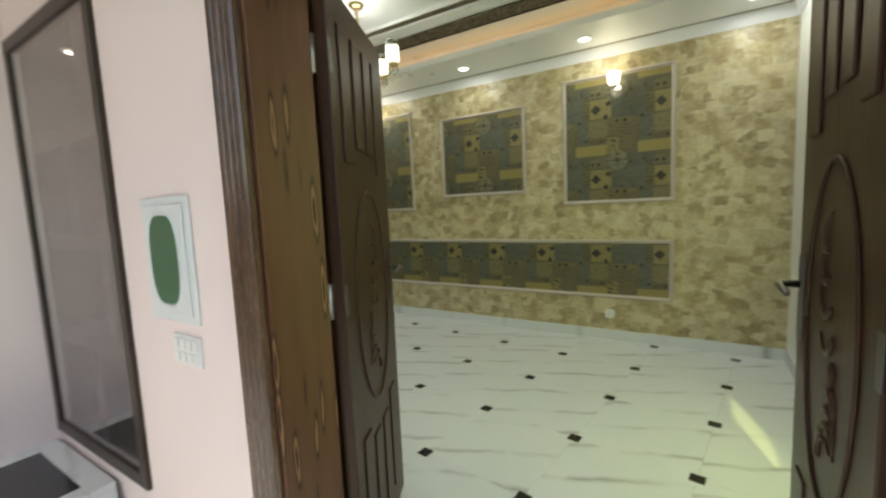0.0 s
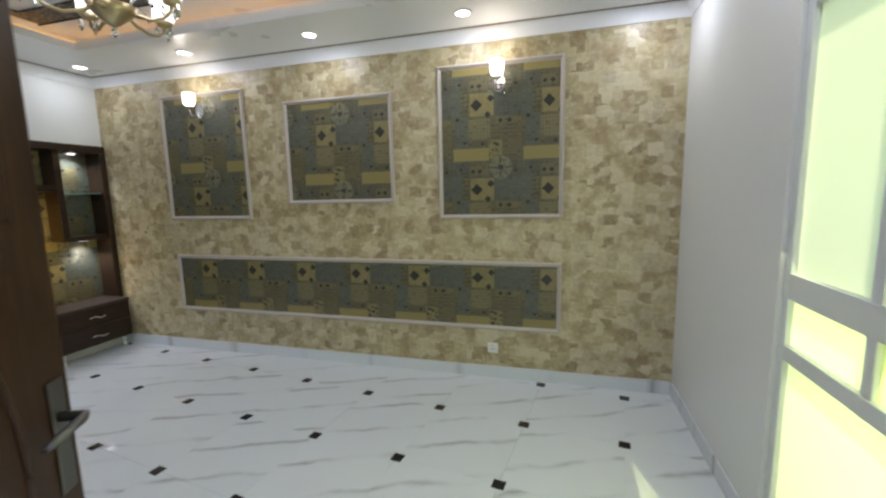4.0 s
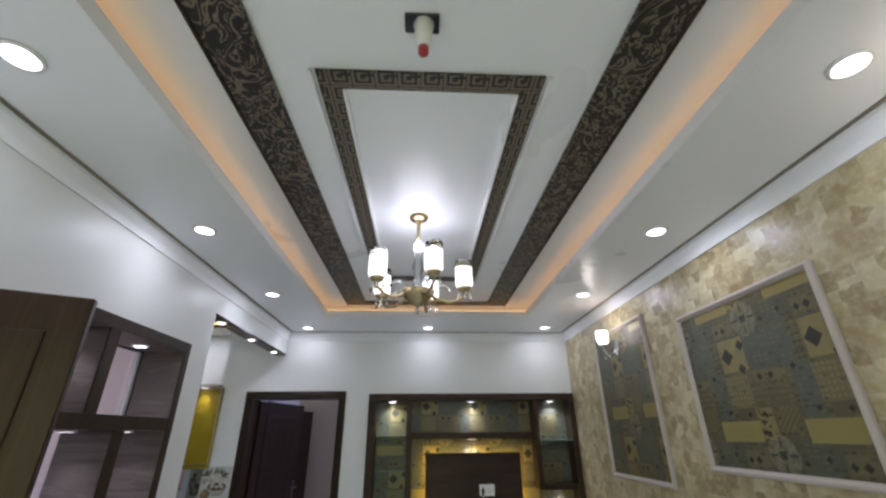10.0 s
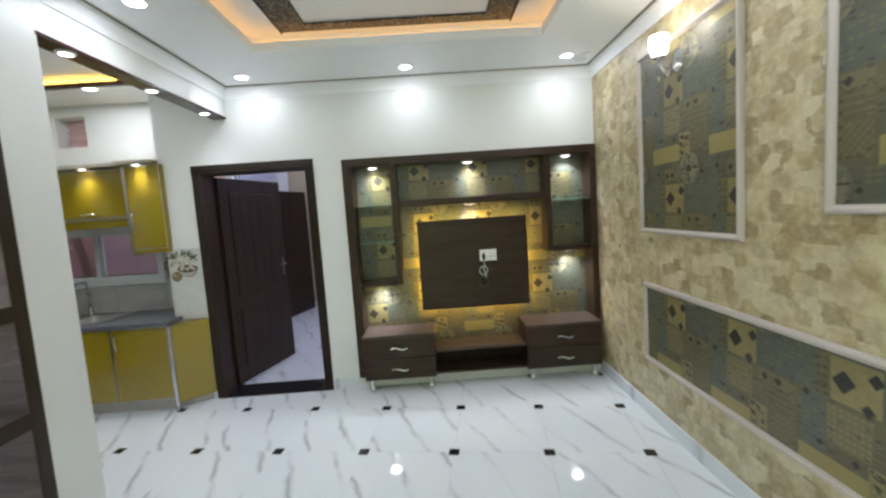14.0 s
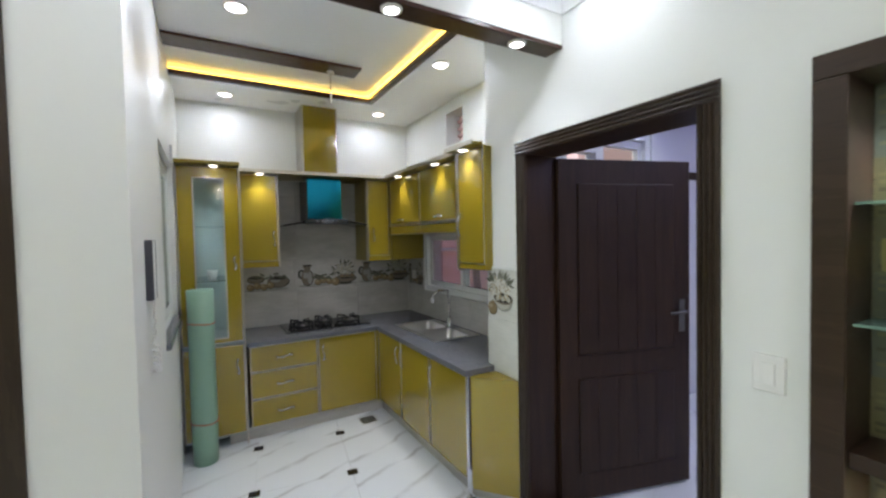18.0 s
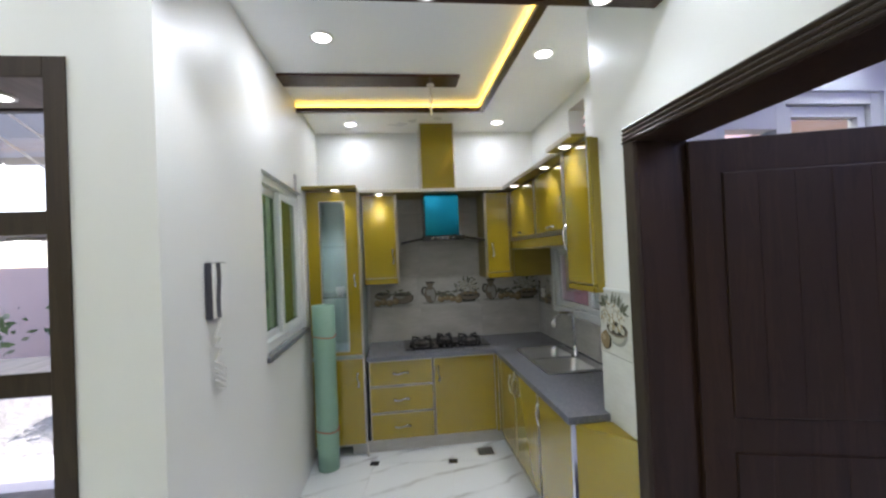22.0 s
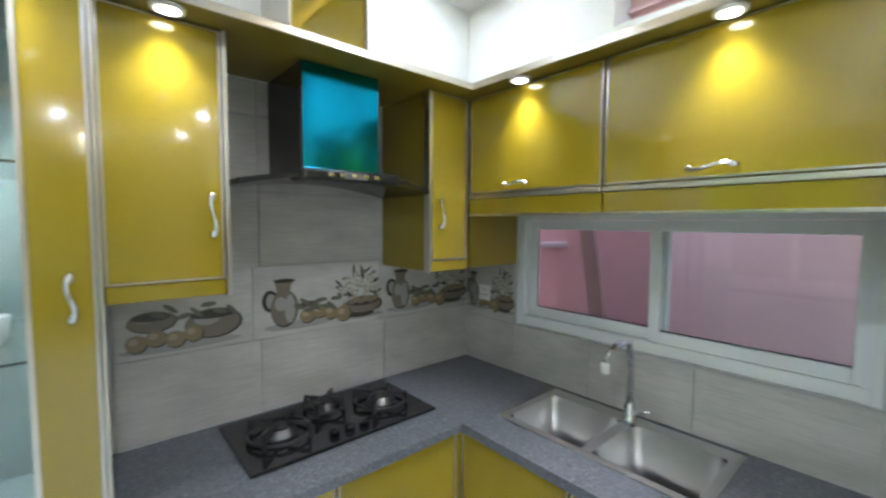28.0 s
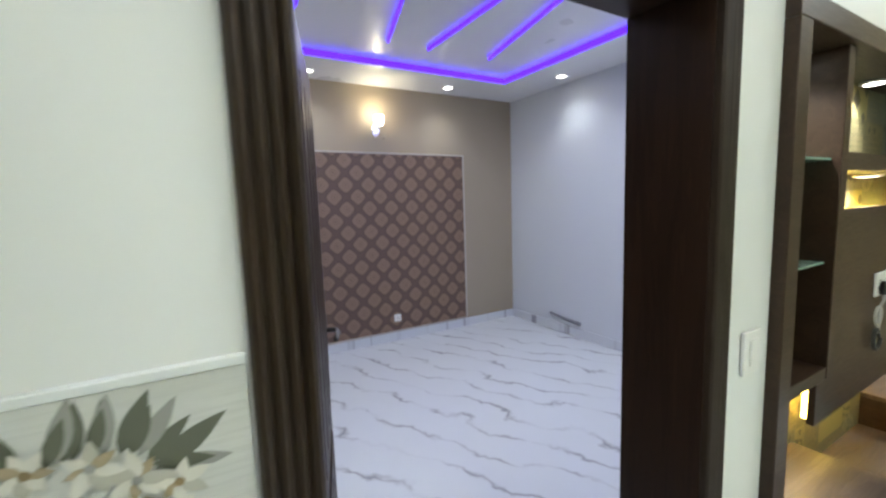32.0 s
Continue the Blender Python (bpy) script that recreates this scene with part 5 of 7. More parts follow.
# ---- bedroom door ----
bd = thing("door_frame_bedroom", (XW - 0.1, (BDOOR[0] + BDOOR[1]) / 2, 0), "dark stained timber door frame with ribbed casing", "door frame", kind="structure")
y0, y1, zt = BDOOR
casing(bd, "x", XW + 0.001, 1, y0 + 0.075, y1 - 0.075, zt - 0.075, 0.075, FRAMEW, 4, 0.022)
for a in ((XW - 0.225, y0 + 0.052, 0, XW - 0.001, y0 + 0.076, zt - 0.076), (XW - 0.225, y1 - 0.076, 0, XW - 0.001, y1 - 0.052, zt - 0.076), (XW - 0.225, y0 + 0.052, zt - 0.0755, XW - 0.001, y1 - 0.052, zt - 0.052)):
    bpart("jamb", a, DARKW, bd, bev=0.002)
bpart("threshold", (XW - 0.25, y0 + 0.05, -0.1, XW + 0.02, y1 - 0.05, 0.012), plain("black_sill_stone", (0.015, 0.015, 0.018), 0.15), bd, "black stone sill", bev=0.003)
lf = thing("door_leaf_bedroom", (XW - 0.215, y0 + 0.082, 0.02), "dark brown panelled timber bedroom door, standing open", "door", rz=90 + 74.0, local=True)
lf.name = "bedroom_door"
ORIGIN[lf.name] = Vector((0, 0, 0))
bpart("slab", (0, -0.02, 0, 0.90, 0.02, 2.0), DARKW, lf, bev=0.003)
for s in (-1, 1):
    for z0p, z1p in ((0.16, 0.72), (0.86, 1.86)):
        bpart("panel", (0.12, s * 0.0195, z0p, 0.78, s * 0.027, z1p), DARKW, lf, bev=0.006)
        for k in range(1, 5):
            x = 0.12 + k * 0.132
            bpart("groove_bead", (x - 0.003, s * 0.0265, z0p + 0.02, x + 0.003, s * 0.0285, z1p - 0.02), DARKW, lf, bev=0)
    bpart("lock_plate", (0.82, s * 0.019, 0.95, 0.86, s * 0.025, 1.15), BURN, lf, bev=0.002)
    part("lever", tube([(0.84, s * 0.02, 1.08), (0.84, s * 0.06, 1.08), (0.80, s * 0.066, 1.08), (0.73, s * 0.06, 1.075)], 0.009, 8), BURN, lf, smooth=True)
for z in (0.25, 1.0, 1.8):
    part("hinge", lathe([(0.008, -0.05), (0.008, 0.05)], 10, (-0.004, 0.022, z)), STEEL, lf)

# ---- chandelier ----
CX, CY = -2.238, 2.20
ch = thing("chandelier", (CX, CY, 2.28), "brass chandelier with five lit glass cylinder shades and crystal drops", "chandelier")
part("canopy", lathe([(0.015, -0.03), (0.05, -0.022), (0.058, -0.006), (0.058, 0.0)], 24, (CX, CY, ZT)), BRASS, ch, smooth=True)
part("stem", lathe([(0.011, 2.72), (0.011, ZT - 0.03)], 14, (CX, CY, 0)), BRASS, ch, smooth=True)
part("column", lathe([(0.014, 2.42), (0.03, 2.44), (0.022, 2.50), (0.034, 2.55), (0.020, 2.60), (0.026, 2.64), (0.030, 2.70), (0.018, 2.72)], 18, (CX, CY, 0)), GLASS, ch, "crystal centre column", smooth=True)
part("bowl", lathe([(0.004, 2.315), (0.03, 2.33), (0.075, 2.37), (0.098, 2.405), (0.05, 2.415), (0.016, 2.42)], 20, (CX, CY, 0)), BRASS, ch, smooth=True)
part("finial", lathe([(0.001, 2.27), (0.012, 2.285), (0.014, 2.30), (0.004, 2.315)], 12, (CX, CY, 0)), GLASS, ch, smooth=True)
arm_pts = [(0.05, 2.40), (0.11, 2.365), (0.17, 2.345), (0.225, 2.355), (0.258, 2.38), (0.265, 2.41)]
for k in range(5):
    a = 2 * math.pi * k / 5 + 0.32
    ca, sa = math.cos(a), math.sin(a)
    arm = part("arm", tube([(CX + r * ca, CY + r * sa, z) for r, z in arm_pts], 0.008, 8), BRASS, ch, smooth=True)
    ex, ey = CX + 0.265 * ca, CY + 0.265 * sa
    part("cup", lathe([(0.010, 2.405), (0.030, 2.413), (0.042, 2.431), (0.012, 2.435)], 16, (ex, ey, 0)), BRASS, arm, smooth=True)
    part("shade", lathe([(0.042, 2.437), (0.049, 2.445), (0.049, 2.55), (0.0445, 2.55), (0.0445, 2.445)], 22, (ex, ey, 0)), SHADEG, arm, "lit frosted cylinder shade", smooth=True)
    part("shade_rim", lathe([(0.0495, 2.551), (0.0495, 2.592), (0.047, 2.592), (0.047, 2.551)], 22, (ex, ey, 0)), GLASS, arm, "clear glass shade rim", smooth=True)
    for q in range(3):
        b = 2 * math.pi * q / 3
        part("crystal", lathe([(0.001, -0.06), (0.009, -0.04), (0.011, -0.028), (0.001, 0.0)], 6, (ex + 0.036 * math.cos(b), ey + 0.036 * math.sin(b), 2.41)), GLASS, arm, "crystal drop")
    scrolls = [(CX + (0.13 + 0.05 * math.cos(t)) * ca, CY + (0.13 + 0.05 * math.cos(t)) * sa, 2.40 + 0.045 * math.sin(t)) for t in [i * 0.42 for i in range(13)]]
    part("glass_scroll", tube(scrolls, 0.007, 6), GLASS, arm, "glass scroll", smooth=True)
lamp("chandelier_bulbs", "POINT", pose(CX, CY, 2.68), 9, (0.96, 0.98, 1.0), radius=0.16)

sen = thing("ceiling_holder", (-0.925, 2.214, ZT), "white ceiling lamp holder with a red tip, unfitted", "lamp holder")
bpart("box", (-0.955, 2.16, ZT - 0.02, -0.895, 2.27, ZT - 0.001), BLACK, sen, bev=0.002)
part("holder", lathe([(0.018, -0.12), (0.026, -0.10), (0.028, -0.05), (0.034, -0.02)], 16, (-0.925, 2.22, ZT)), PLASTIC, sen, smooth=True)
part("tip", lathe([(0.002, -0.155), (0.016, -0.145), (0.017, -0.121)], 14, (-0.925, 2.22, ZT)), plain("red_plastic", (0.35, 0.03, 0.03), 0.35), sen, "red tip", smooth=True)

# ---- east window ----
ew = thing("window_1", (XE + 0.03, 1.88, 0.1), "tall white-framed window with yellow-tinted panes", "window", kind="structure")
WA, WB, WY0, WY1 = XE + 0.015, XE + 0.065, 1.15, 2.485
for a in ((WA, 1.102, 0.102, WB, WY0, 2.198), (WA, WY1, 0.102, WB, 2.528, 2.198), (WA, WY0, 2.15, WB, WY1, 2.198), (WA, WY0, 0.102, WB, WY1, 0.152),
          (WA, WY0, 0.86, WB, WY1, 0.92), (WA, WY0, 1.10, WB, WY1, 1.20)):
    bpart("window_frame", a, PVC, ew, bev=0.003)
bpart("sash_stile", (WA + 0.004, 2.031, 0.921, WB - 0.004, 2.075, 2.149), PVC, ew, bev=0.003)
bpart("pane", (XE + 0.036, WY0, 0.152, XE + 0.042, WY1, 0.86), GLASSF, ew, "frosted yellow-tinted glass strip, made up to shape the sun patch", bev=0)
# clear and frosted strips are made up to cut the floor's sun patch
for z0, z1 in ((0.92, 1.10), (1.20, 2.15)):
    for y0, y1, m in ((WY0, 1.27, GLASSF), (1.27, 1.62, GLASSY), (1.62, 1.976, GLASSF), (1.976, 2.0305, GLASSY), (2.0755, WY1, GLASSF)):
        bpart("pane", (XE + 0.036, y0, z0, XE + 0.042, y1, z1), m, ew, "yellow-tinted glass strip, made up to shape the sun patch", bev=0)
lamp("window_daylight", "AREA", look((XE + 0.010, 1.85, 1.15), (XE - 1, 1.93, 0.7)), 18, (0.86, 1.0, 0.45), size=(1.35, 1.9))

# ---- kitchen: cabinets ----
FY, FX = -1.383, -4.600          # fronts of the base units
UY, UX = -1.578, -4.825          # fronts of the wall units
CT = 0.790                       # worktop


def edge_frame(bm, a0, a1, z0, z1, put, w=0.0055, t=0.003):
    """Thin metal edging round a door front; put(u, depth, z) gives places."""
    for u0, u1, q0, q1 in ((a0, a0 + w, z0, z1), (a1 - w, a1, z0, z1), (a0 + w, a1 - w, z0, z0 + w), (a0 + w, a1 - w, z1 - w, z1)):
        p, q = put(u0, 0.0, q0), put(u1, t, q1)
        box(bm, min(p[0], q[0]), min(p[1], q[1]), p[2], max(p[0], q[0]), max(p[1], q[1]), q[2])
    return bm


def bow_handle(w, r=0.0055):
    """A bow handle along x, standing off in +y."""
    pts = [(-w / 2 + w * q, 0.004 + 0.022 * math.sin(math.pi * q) ** 0.5, 0.006 * math.sin(2 * math.pi * q)) for q in [i / 12 for i in range(13)]]
    bm = tube(pts, [r * (1.5 if i in (1, 11) else 1.0) for i in range(13)], 8)
    for s in (-1, 1):
        join(bm, lathe([(0.011, -0.006), (0.012, 0.0), (0.011, 0.006)], 10, (s * w * 0.43, 0.010, 0)))
    return bm


def front(parent, axis, a0, a1, z0, z1, plane, handle, hpos, vertical=True, name="door", glassed=None):
    """A gloss door or drawer front with metal edging and a handle. axis y: faces +y at plane, along x; axis x: faces +x, along y."""
    o = ORIGIN[root(parent).name]
    t = 0.018
    put = (lambda u, d, z: (u, plane + d, z)) if axis == "y" else (lambda u, d, z: (plane + d, u, z))
    if glassed:
        g0, g1, h0, h1 = glassed
        bm = bmesh.new()
        for u0, u1, q0, q1 in ((a0, g0, z0, z1), (g1, a1, z0, z1), (g0, g1, z0, h0), (g0, g1, h1, z1)):
            p, q = put(u0, -t, q0), put(u1, 0, q1)
            box(bm, min(p[0], q[0]), min(p[1], q[1]), p[2], max(p[0], q[0]), max(p[1], q[1]), q[2])
    else:
        p, q = put(a0, -t, z0), put(a1, 0, z1)
        bm = boxes((min(p[0], q[0]), min(p[1], q[1]), z0, max(p[0], q[0]), max(p[1], q[1]), z1), bev=0.002)
    d = part(name, bm, OLIVE, parent)
    part("edging", edge_frame(bmesh.new(), a0, a1, z0, z1, put), ALU, d, "satin metal edging")
    if glassed:
        part("edging", edge_frame(bmesh.new(), g0 - 0.008, g1 + 0.008, h0 - 0.008, h1 + 0.008, put, 0.009), ALU, d, "satin metal edging")
        p, q = put(g0, -0.010, h0), put(g1, -0.006, h1)
        bpart("pane", (min(p[0], q[0]), min(p[1], q[1]), h0, max(p[0], q[0]), max(p[1], q[1]), h1), GLASS, d, "clear cabinet glass", bev=0)
    if handle:
        h = part("handle", bow_handle(handle), CHROME, d, "bowed chrome handle", smooth=True, own=True)
        rot = pose(0, 0, 0, 0, 90 if vertical else 0, 0)
        turn = pose(0, 0, 0) if axis == "y" else pose(0, 0, 0, 0, 0, -90)
        hp = Vector(put(hpos[0], 0.003, hpos[1])) - o
        h.matrix_basis = Matrix.Translation(hp) @ turn @ rot
    return d


def carcase(name, dims, label, cat="cabinet", group="kitchen units", mat=None):
    x0, y0, z0, x1, y1, z1 = dims
    c = thing(name, ((x0 + x1) / 2, (y0 + y1) / 2, z0), label, cat, group)
    bpart("carcase", dims, mat or OLIVED, c, bev=0.002)
    return c


G = 0.003
# tall unit with a glazed door, open inside
TX, TXR = XK - 0.006, -3.498
tall = thing("tall_cabinet", ((TX + TXR) / 2, -1.67, 0), "tall olive gloss cabinet with a glazed upper door", "cabinet", "kitchen units")
TF = -1.368
LINING = paint("cabinet_lining", (0.37, 0.46, 0.44), 0.3)
for nm, a in (("side", (TXR, YKS + 0.002, 0.08, TXR + 0.018, TF - 0.02, 2.15)), ("side", (TX - 0.018, YKS + 0.002, 0.08, TX, TF - 0.02, 2.15)), ("back", (TXR + 0.018, YKS + 0.002, 0.08, TX - 0.018, YKS + 0.012, 2.15)),
              ("top", (TXR + 0.018, YKS + 0.012, 2.132, TX - 0.018, TF - 0.02, 2.15)), ("mid_floor", (TXR + 0.018, YKS + 0.012, 0.79, TX - 0.018, TF - 0.02, 0.808)), ("base", (TXR + 0.018, YKS + 0.012, 0.08, TX - 0.018, TF - 0.02, 0.10))):
    bpart(nm, a, LINING, tall, bev=0.001)
for z in (1.28, 1.70):
    bpart("glass_shelf", (TXR + 0.02, YKS + 0.014, z, TX - 0.02, TF - 0.06, z + 0.006), GLASS, tall, "glass shelf", bev=0).visible_shadow = False
front(tall, "y", TXR + G, TX - G, 0.815, 2.148, TF, 0.10, (TXR + 0.045, 1.42), glassed=(-3.385, -3.195, 0.855, 2.055))
front(tall, "y", TXR + G, TX - G, 0.10, 0.79, TF, 0.12, (TXR + 0.05, 0.62))
bpart("corner_post", (TXR - 0.009, TF - 0.03, 0.0, TXR + 0.0, TF + 0.006, 2.150), ALU, tall, "satin metal corner post", bev=0.002)
downlight(-3.31, -1.62, 2.131, 11.0, False, 0.024, 130, "cabinet spotlights")
pot = thing("white_cup", (-3.30, -1.62, 1.286), "small white cup on the cabinet's glass shelf", "cup")
part("cup", lathe([(0.02, 0.0), (0.034, 0.02), (0.04, 0.07), (0.036, 0.07), (0.03, 0.02)], 18, (-3.30, -1.62, 1.287)), PLASTIC, pot, smooth=True)

# wall units on the hob wall
u1 = carcase("wall_cabinet", (-3.80, YKS + 0.002, 1.362, -3.512, UY - 0.02, 2.14), "olive gloss wall cabinet beside the cooker hood", group="kitchen wall cabinets")
front(u1, "y", -3.80 + G, -3.515, 1.412, 2.136, UY, 0.13, (-3.765, 1.60))
bpart("light_rail", (-3.80, UY - 0.02, 1.362, -3.515, UY, 1.408), OLIVE, u1, bev=0.002)
bpart("corner_post", (-3.814, UY - 0.03, 1.358, -3.801, UY + 0.008, 2.14), ALU, u1, bev=0.002)
u2 = carcase("wall_cabinet", (-4.843, YKS + 0.002, 1.37, -4.598, UY - 0.02, 2.14), "narrow olive gloss wall cabinet in the corner", group="kitchen wall cabinets")
front(u2, "y", -4.81, -4.601, 1.418, 2.136, UY, 0.13, (-4.65, 1.62))
bpart("light_rail", (-4.81, UY - 0.02, 1.37, -4.601, UY, 1.414), OLIVE, u2, bev=0.002)
bpart("corner_post", (-4.5975, UY - 0.03, 1.366, -4.586, UY + 0.008, 2.14), ALU, u2, bev=0.002)
bpart("return_panel", (-5.185, UY - 0.019, 1.372, -4.845, UY - 0.002, 1.70), OLIVED, u2, bev=0.001)
# wall units on the window wall
for y0, y1, z0, hy, hz in ((-1.573, -0.927, 1.70, -1.30, 1.745), (-0.922, -0.222, 1.70, -0.60, 1.745)):
    u = carcase("wall_cabinet", (XKW + 0.002, y0, z0, UX - 0.02, y1, 2.14), "wide olive gloss wall cabinet over the sink window", group="kitchen wall cabinets")
    front(u, "x", y0 + G, y1 - G, z0 + 0.014, 2.136, UX, 0.13, (hy, hz), vertical=False)
    bpart("pelmet", (UX - 0.02, y0, 1.618, UX - 0.002, y1, 1.69), OLIVE, u, bev=0.002)
    bpart("pelmet_edge", (UX - 0.004, y0, 1.612, UX + 0.004, y1, 1.622), ALU, u, bev=0.001)
    bpart("under_rail", (UX - 0.006, y0 + 0.002, 1.692, UX + 0.008, y1 - 0.002, 1.708), ALU, u, bev=0.002)
U3X = -4.742
u3 = carcase("wall_cabinet", (XKW + 0.002, -0.188, 1.376, XW - 0.004, 0.056, 2.14), "tall olive gloss wall cabinet standing proud of the run", group="kitchen wall cabinets")
bpart("front_box", (XW - 0.003, -0.188, 1.376, U3X - 0.019, 0.110, 2.14), OLIVED, u3, bev=0.001)
front(u3, "x", -0.187, 0.108, 1.413, 2.136, U3X, 0.14, (-0.155, 1.66))
bpart("light_rail", (U3X - 0.018, -0.187, 1.376, U3X - 0.001, 0.110, 1.408), OLIVE, u3, bev=0.002)
bpart("edge_strip", (UX - 0.03, -0.2105, 1.36, U3X + 0.004, -0.1885, 2.14), ALU, u3, "satin metal edge strip", bev=0.002)

# projecting canopy over the wall units, with spotlights
cn = thing("cabinet_canopy", (-4.0, -1.5, 2.142), "olive gloss canopy board over the wall cabinets with small spotlights", "canopy")
bpart("board", (-4.74, YKS + 0.01, 2.142, TXR - 0.002, UY + 0.105, 2.158), OLIVED, cn, bev=0.001)
bpart("board", (TXR + 0.001, YKS + 0.01, 2.152, TX, TF + 0.11, 2.168), OLIVED, cn, bev=0.001)
bpart("board", (XKW + 0.01, YKS + 0.01, 2.142, -4.742, 0.060, 2.158), OLIVED, cn, bev=0.001)
bpart("lip", (-4.735, UY + 0.106, 2.140, TXR - 0.002, UY + 0.114, 2.166), ALU, cn, bev=0.002)
bpart("lip", (TXR - 0.001, TF + 0.111, 2.150, TX, TF + 0.119, 2.172), OLIVED, cn, bev=0.002)
bpart("lip", (TXR - 0.0015, UY + 0.117, 2.150, TXR + 0.006, TF + 0.11, 2.172), ALU, cn, bev=0.002)
bpart("lip", (-4.7405, UY + 0.116, 2.140, -4.732, 0.112, 2.168), ALU, cn, bev=0.002)
for x, y, z in ((-3.33, TF + 0.06, 2.151), (-3.665, UY + 0.055, 2.1415), (-4.775, -1.25, 2.1415), (-4.775, -0.56, 2.1415), (-4.700, -0.05, 2.1415)):
    downlight(x, y, z, 9.5, True, 0.028, 110, "cabinet spotlights")
bpart("board", (-4.7315, -0.212, 2.142, -4.662, 0.112, 2.158), OLIVED, cn, bev=0.001)
bpart("lip", (-4.6615, -0.214, 2.140, -4.654, 0.112, 2.168), ALU, cn, bev=0.002)
vg = thing("vent_grille", (XKW - 0.1, -0.955, 2.42), "small rose-pink slatted vent high in the wall", "vent")
bpart("backing", (XKW - 0.17, -1.093, 2.412, XKW - 0.15, -0.817, 2.693), ROSE, vg, bev=0)
for k in range(4):
    bpart("slat", (XKW - 0.149, -1.092, 2.435 + 0.065 * k, XKW - 0.12, -0.818, 2.455 + 0.065 * k), ROSE, vg, bev=0.003)
dc = thing("duct_cover", (-4.20, -1.80, 2.16), "olive gloss boxed duct rising to the ceiling", "duct cover")
bpart("front", (-4.348, -1.70, 2.16, -4.052, -1.682, 2.794), OLIVE, dc, bev=0.001)
for x0, x1 in ((-4.358, -4.3485), (-4.0515, -4.042)):
    bpart("corner_strip", (x0, YKS + 0.002, 2.16, x1, -1.675, 2.794), ALU, dc, bev=0.001)

# hood
hd = thing("cooker_hood", (-4.2, -1.75, 1.7), "cooker hood with a teal film-covered chimney and curved black glass canopy", "cooker hood")
hb = bpart("chimney", (-4.365, YKS + 0.015, 1.765, -4.055, -1.618, 2.138), BLACK, hd, bev=0.004)
bpart("chimney_film", (-4.362, -1.617, 1.77, -4.058, -1.611, 2.136), TEAL, hd, "shiny teal protective film", bev=0.002)
bpart("control_bar", (-4.40, -1.64, 1.722, -4.02, -1.52, 1.764), BLACK, hd, bev=0.012)
for k in range(5):
    bpart("button", (-4.305 + k * 0.045, -1.5205, 1.738, -4.285 + k * 0.045, -1.5165, 1.750), CHROME, hd, bev=0.001)
bpart("display", (-4.255, -1.5206, 1.733, -4.165, -1.5175, 1.755), plain("grey_display_window", (0.16, 0.17, 0.18), 0.1), hd, "grey display strip", bev=0.001)
cg = bmesh.new()
ra = []
for i in range(21):
    q = i / 20
    x = -4.60 + 0.76 * q
    zz_ = 1.70 + 0.045 * math.sin(math.pi * q)
    yf = -1.575 + 0.05 * math.sin(math.pi * q)
    ra.append([cg.verts.new(p) for p in ((x, YKS + 0.01, zz_), (x, yf, zz_), (x, yf, zz_ + 0.018), (x, YKS + 0.01, zz_ + 0.018))])
for a, b in zip(ra, ra[1:]):
    for k in range(4):
        cg.faces.new((a[k], a[(k + 1) % 4], b[(k + 1) % 4], b[k]))
cg.faces.new(ra[0])
cg.faces.new(list(reversed(ra[-1])))
bmesh.ops.recalc_face_normals(cg, faces=cg.faces)
part("canopy", cg, HOBG, hd, "curved black glass canopy", smooth=False)

# base units
b1 = carcase("base_cabinet", (-4.055, YKS + 0.01, 0.10, -3.53, FY - 0.02, 0.752), "olive gloss three-drawer kitchen base unit", group="kitchen base units")
for z0, z1 in ((0.108, 0.322), (0.329, 0.538), (0.545, 0.748)):
    front(b1, "y", -4.052, -3.535, z0, z1, FY, 0.13, (-3.79, (z0 + z1) / 2), vertical=False, name="drawer")
b2 = carcase("base_cabinet", (-4.585, YKS + 0.01, 0.10, -4.058, FY - 0.02, 0.752), "olive gloss base cupboard under the hob", group="kitchen base units")
bpart("corner_filler", (-4.618, FY - 0.018, 0.10, -4.577, FY - 0.001, 0.752), OLIVE, b2, bev=0)
bpart("corner_filler", (-4.618, FY - 0.0005, 0.10, -4.601, -1.3735, 0.752), OLIVE, b2, bev=0)
front(b2, "y", -4.575, -4.062, 0.108, 0.748, FY, 0.13, (-4.10, 0.62))
for y0, y1, hy in ((-1.375, -0.885, -0.93), (-0.88, -0.39, -0.835), (-0.385, 0.098, -0.34)):
    b = carcase("base_cabinet", (XKW + 0.01, y0, 0.10, FX - 0.02, y1, 0.60), "olive gloss base cupboard on the sink side", group="kitchen base units")
    front(b, "x", y0 + G, y1 - G, 0.108, 0.748, FX, 0.14, (hy, 0.63))
struct("baseboard_wall", boxes((XW + 0.001, BDOOR[1] + 0.001, 0.0005, XW + 0.010, 1.67, 0.10), (XK + 0.001 - 0.008, YS + 0.001, 0.0005, DX0 - 0.06, YS + 0.010, 0.10), (DX1 + 0.06, YS + 0.001, 0.0005, XE - 0.012, YS + 0.010, 0.10), (XW + 0.011, YN - 0.013, 0.0005, XE - 0.012, YN - 0.001, 0.10), (XE - 0.011, YS + 0.001, 0.0005, XE - 0.001, YN - 0.001, 0.10)), FLOORT, "white marble skirting under the white walls", "baseboard")
ep = thing("end_panel", (-4.70, 0.21, 0.0), "olive gloss slanted end panel between worktop and door frame", "panel")
part("board", slab([(-4.605, 0.112), (-4.798, 0.352), (-4.798, 0.336), (-4.620, 0.112)], 0.685, Matrix.Translation((0, 0, 0.065))), OLIVE, ep)
bpart("post", (-4.612, 0.102, 0.035, -4.590, 0.124, 0.753), CHROME, ep, "chrome corner post", bev=0.003)
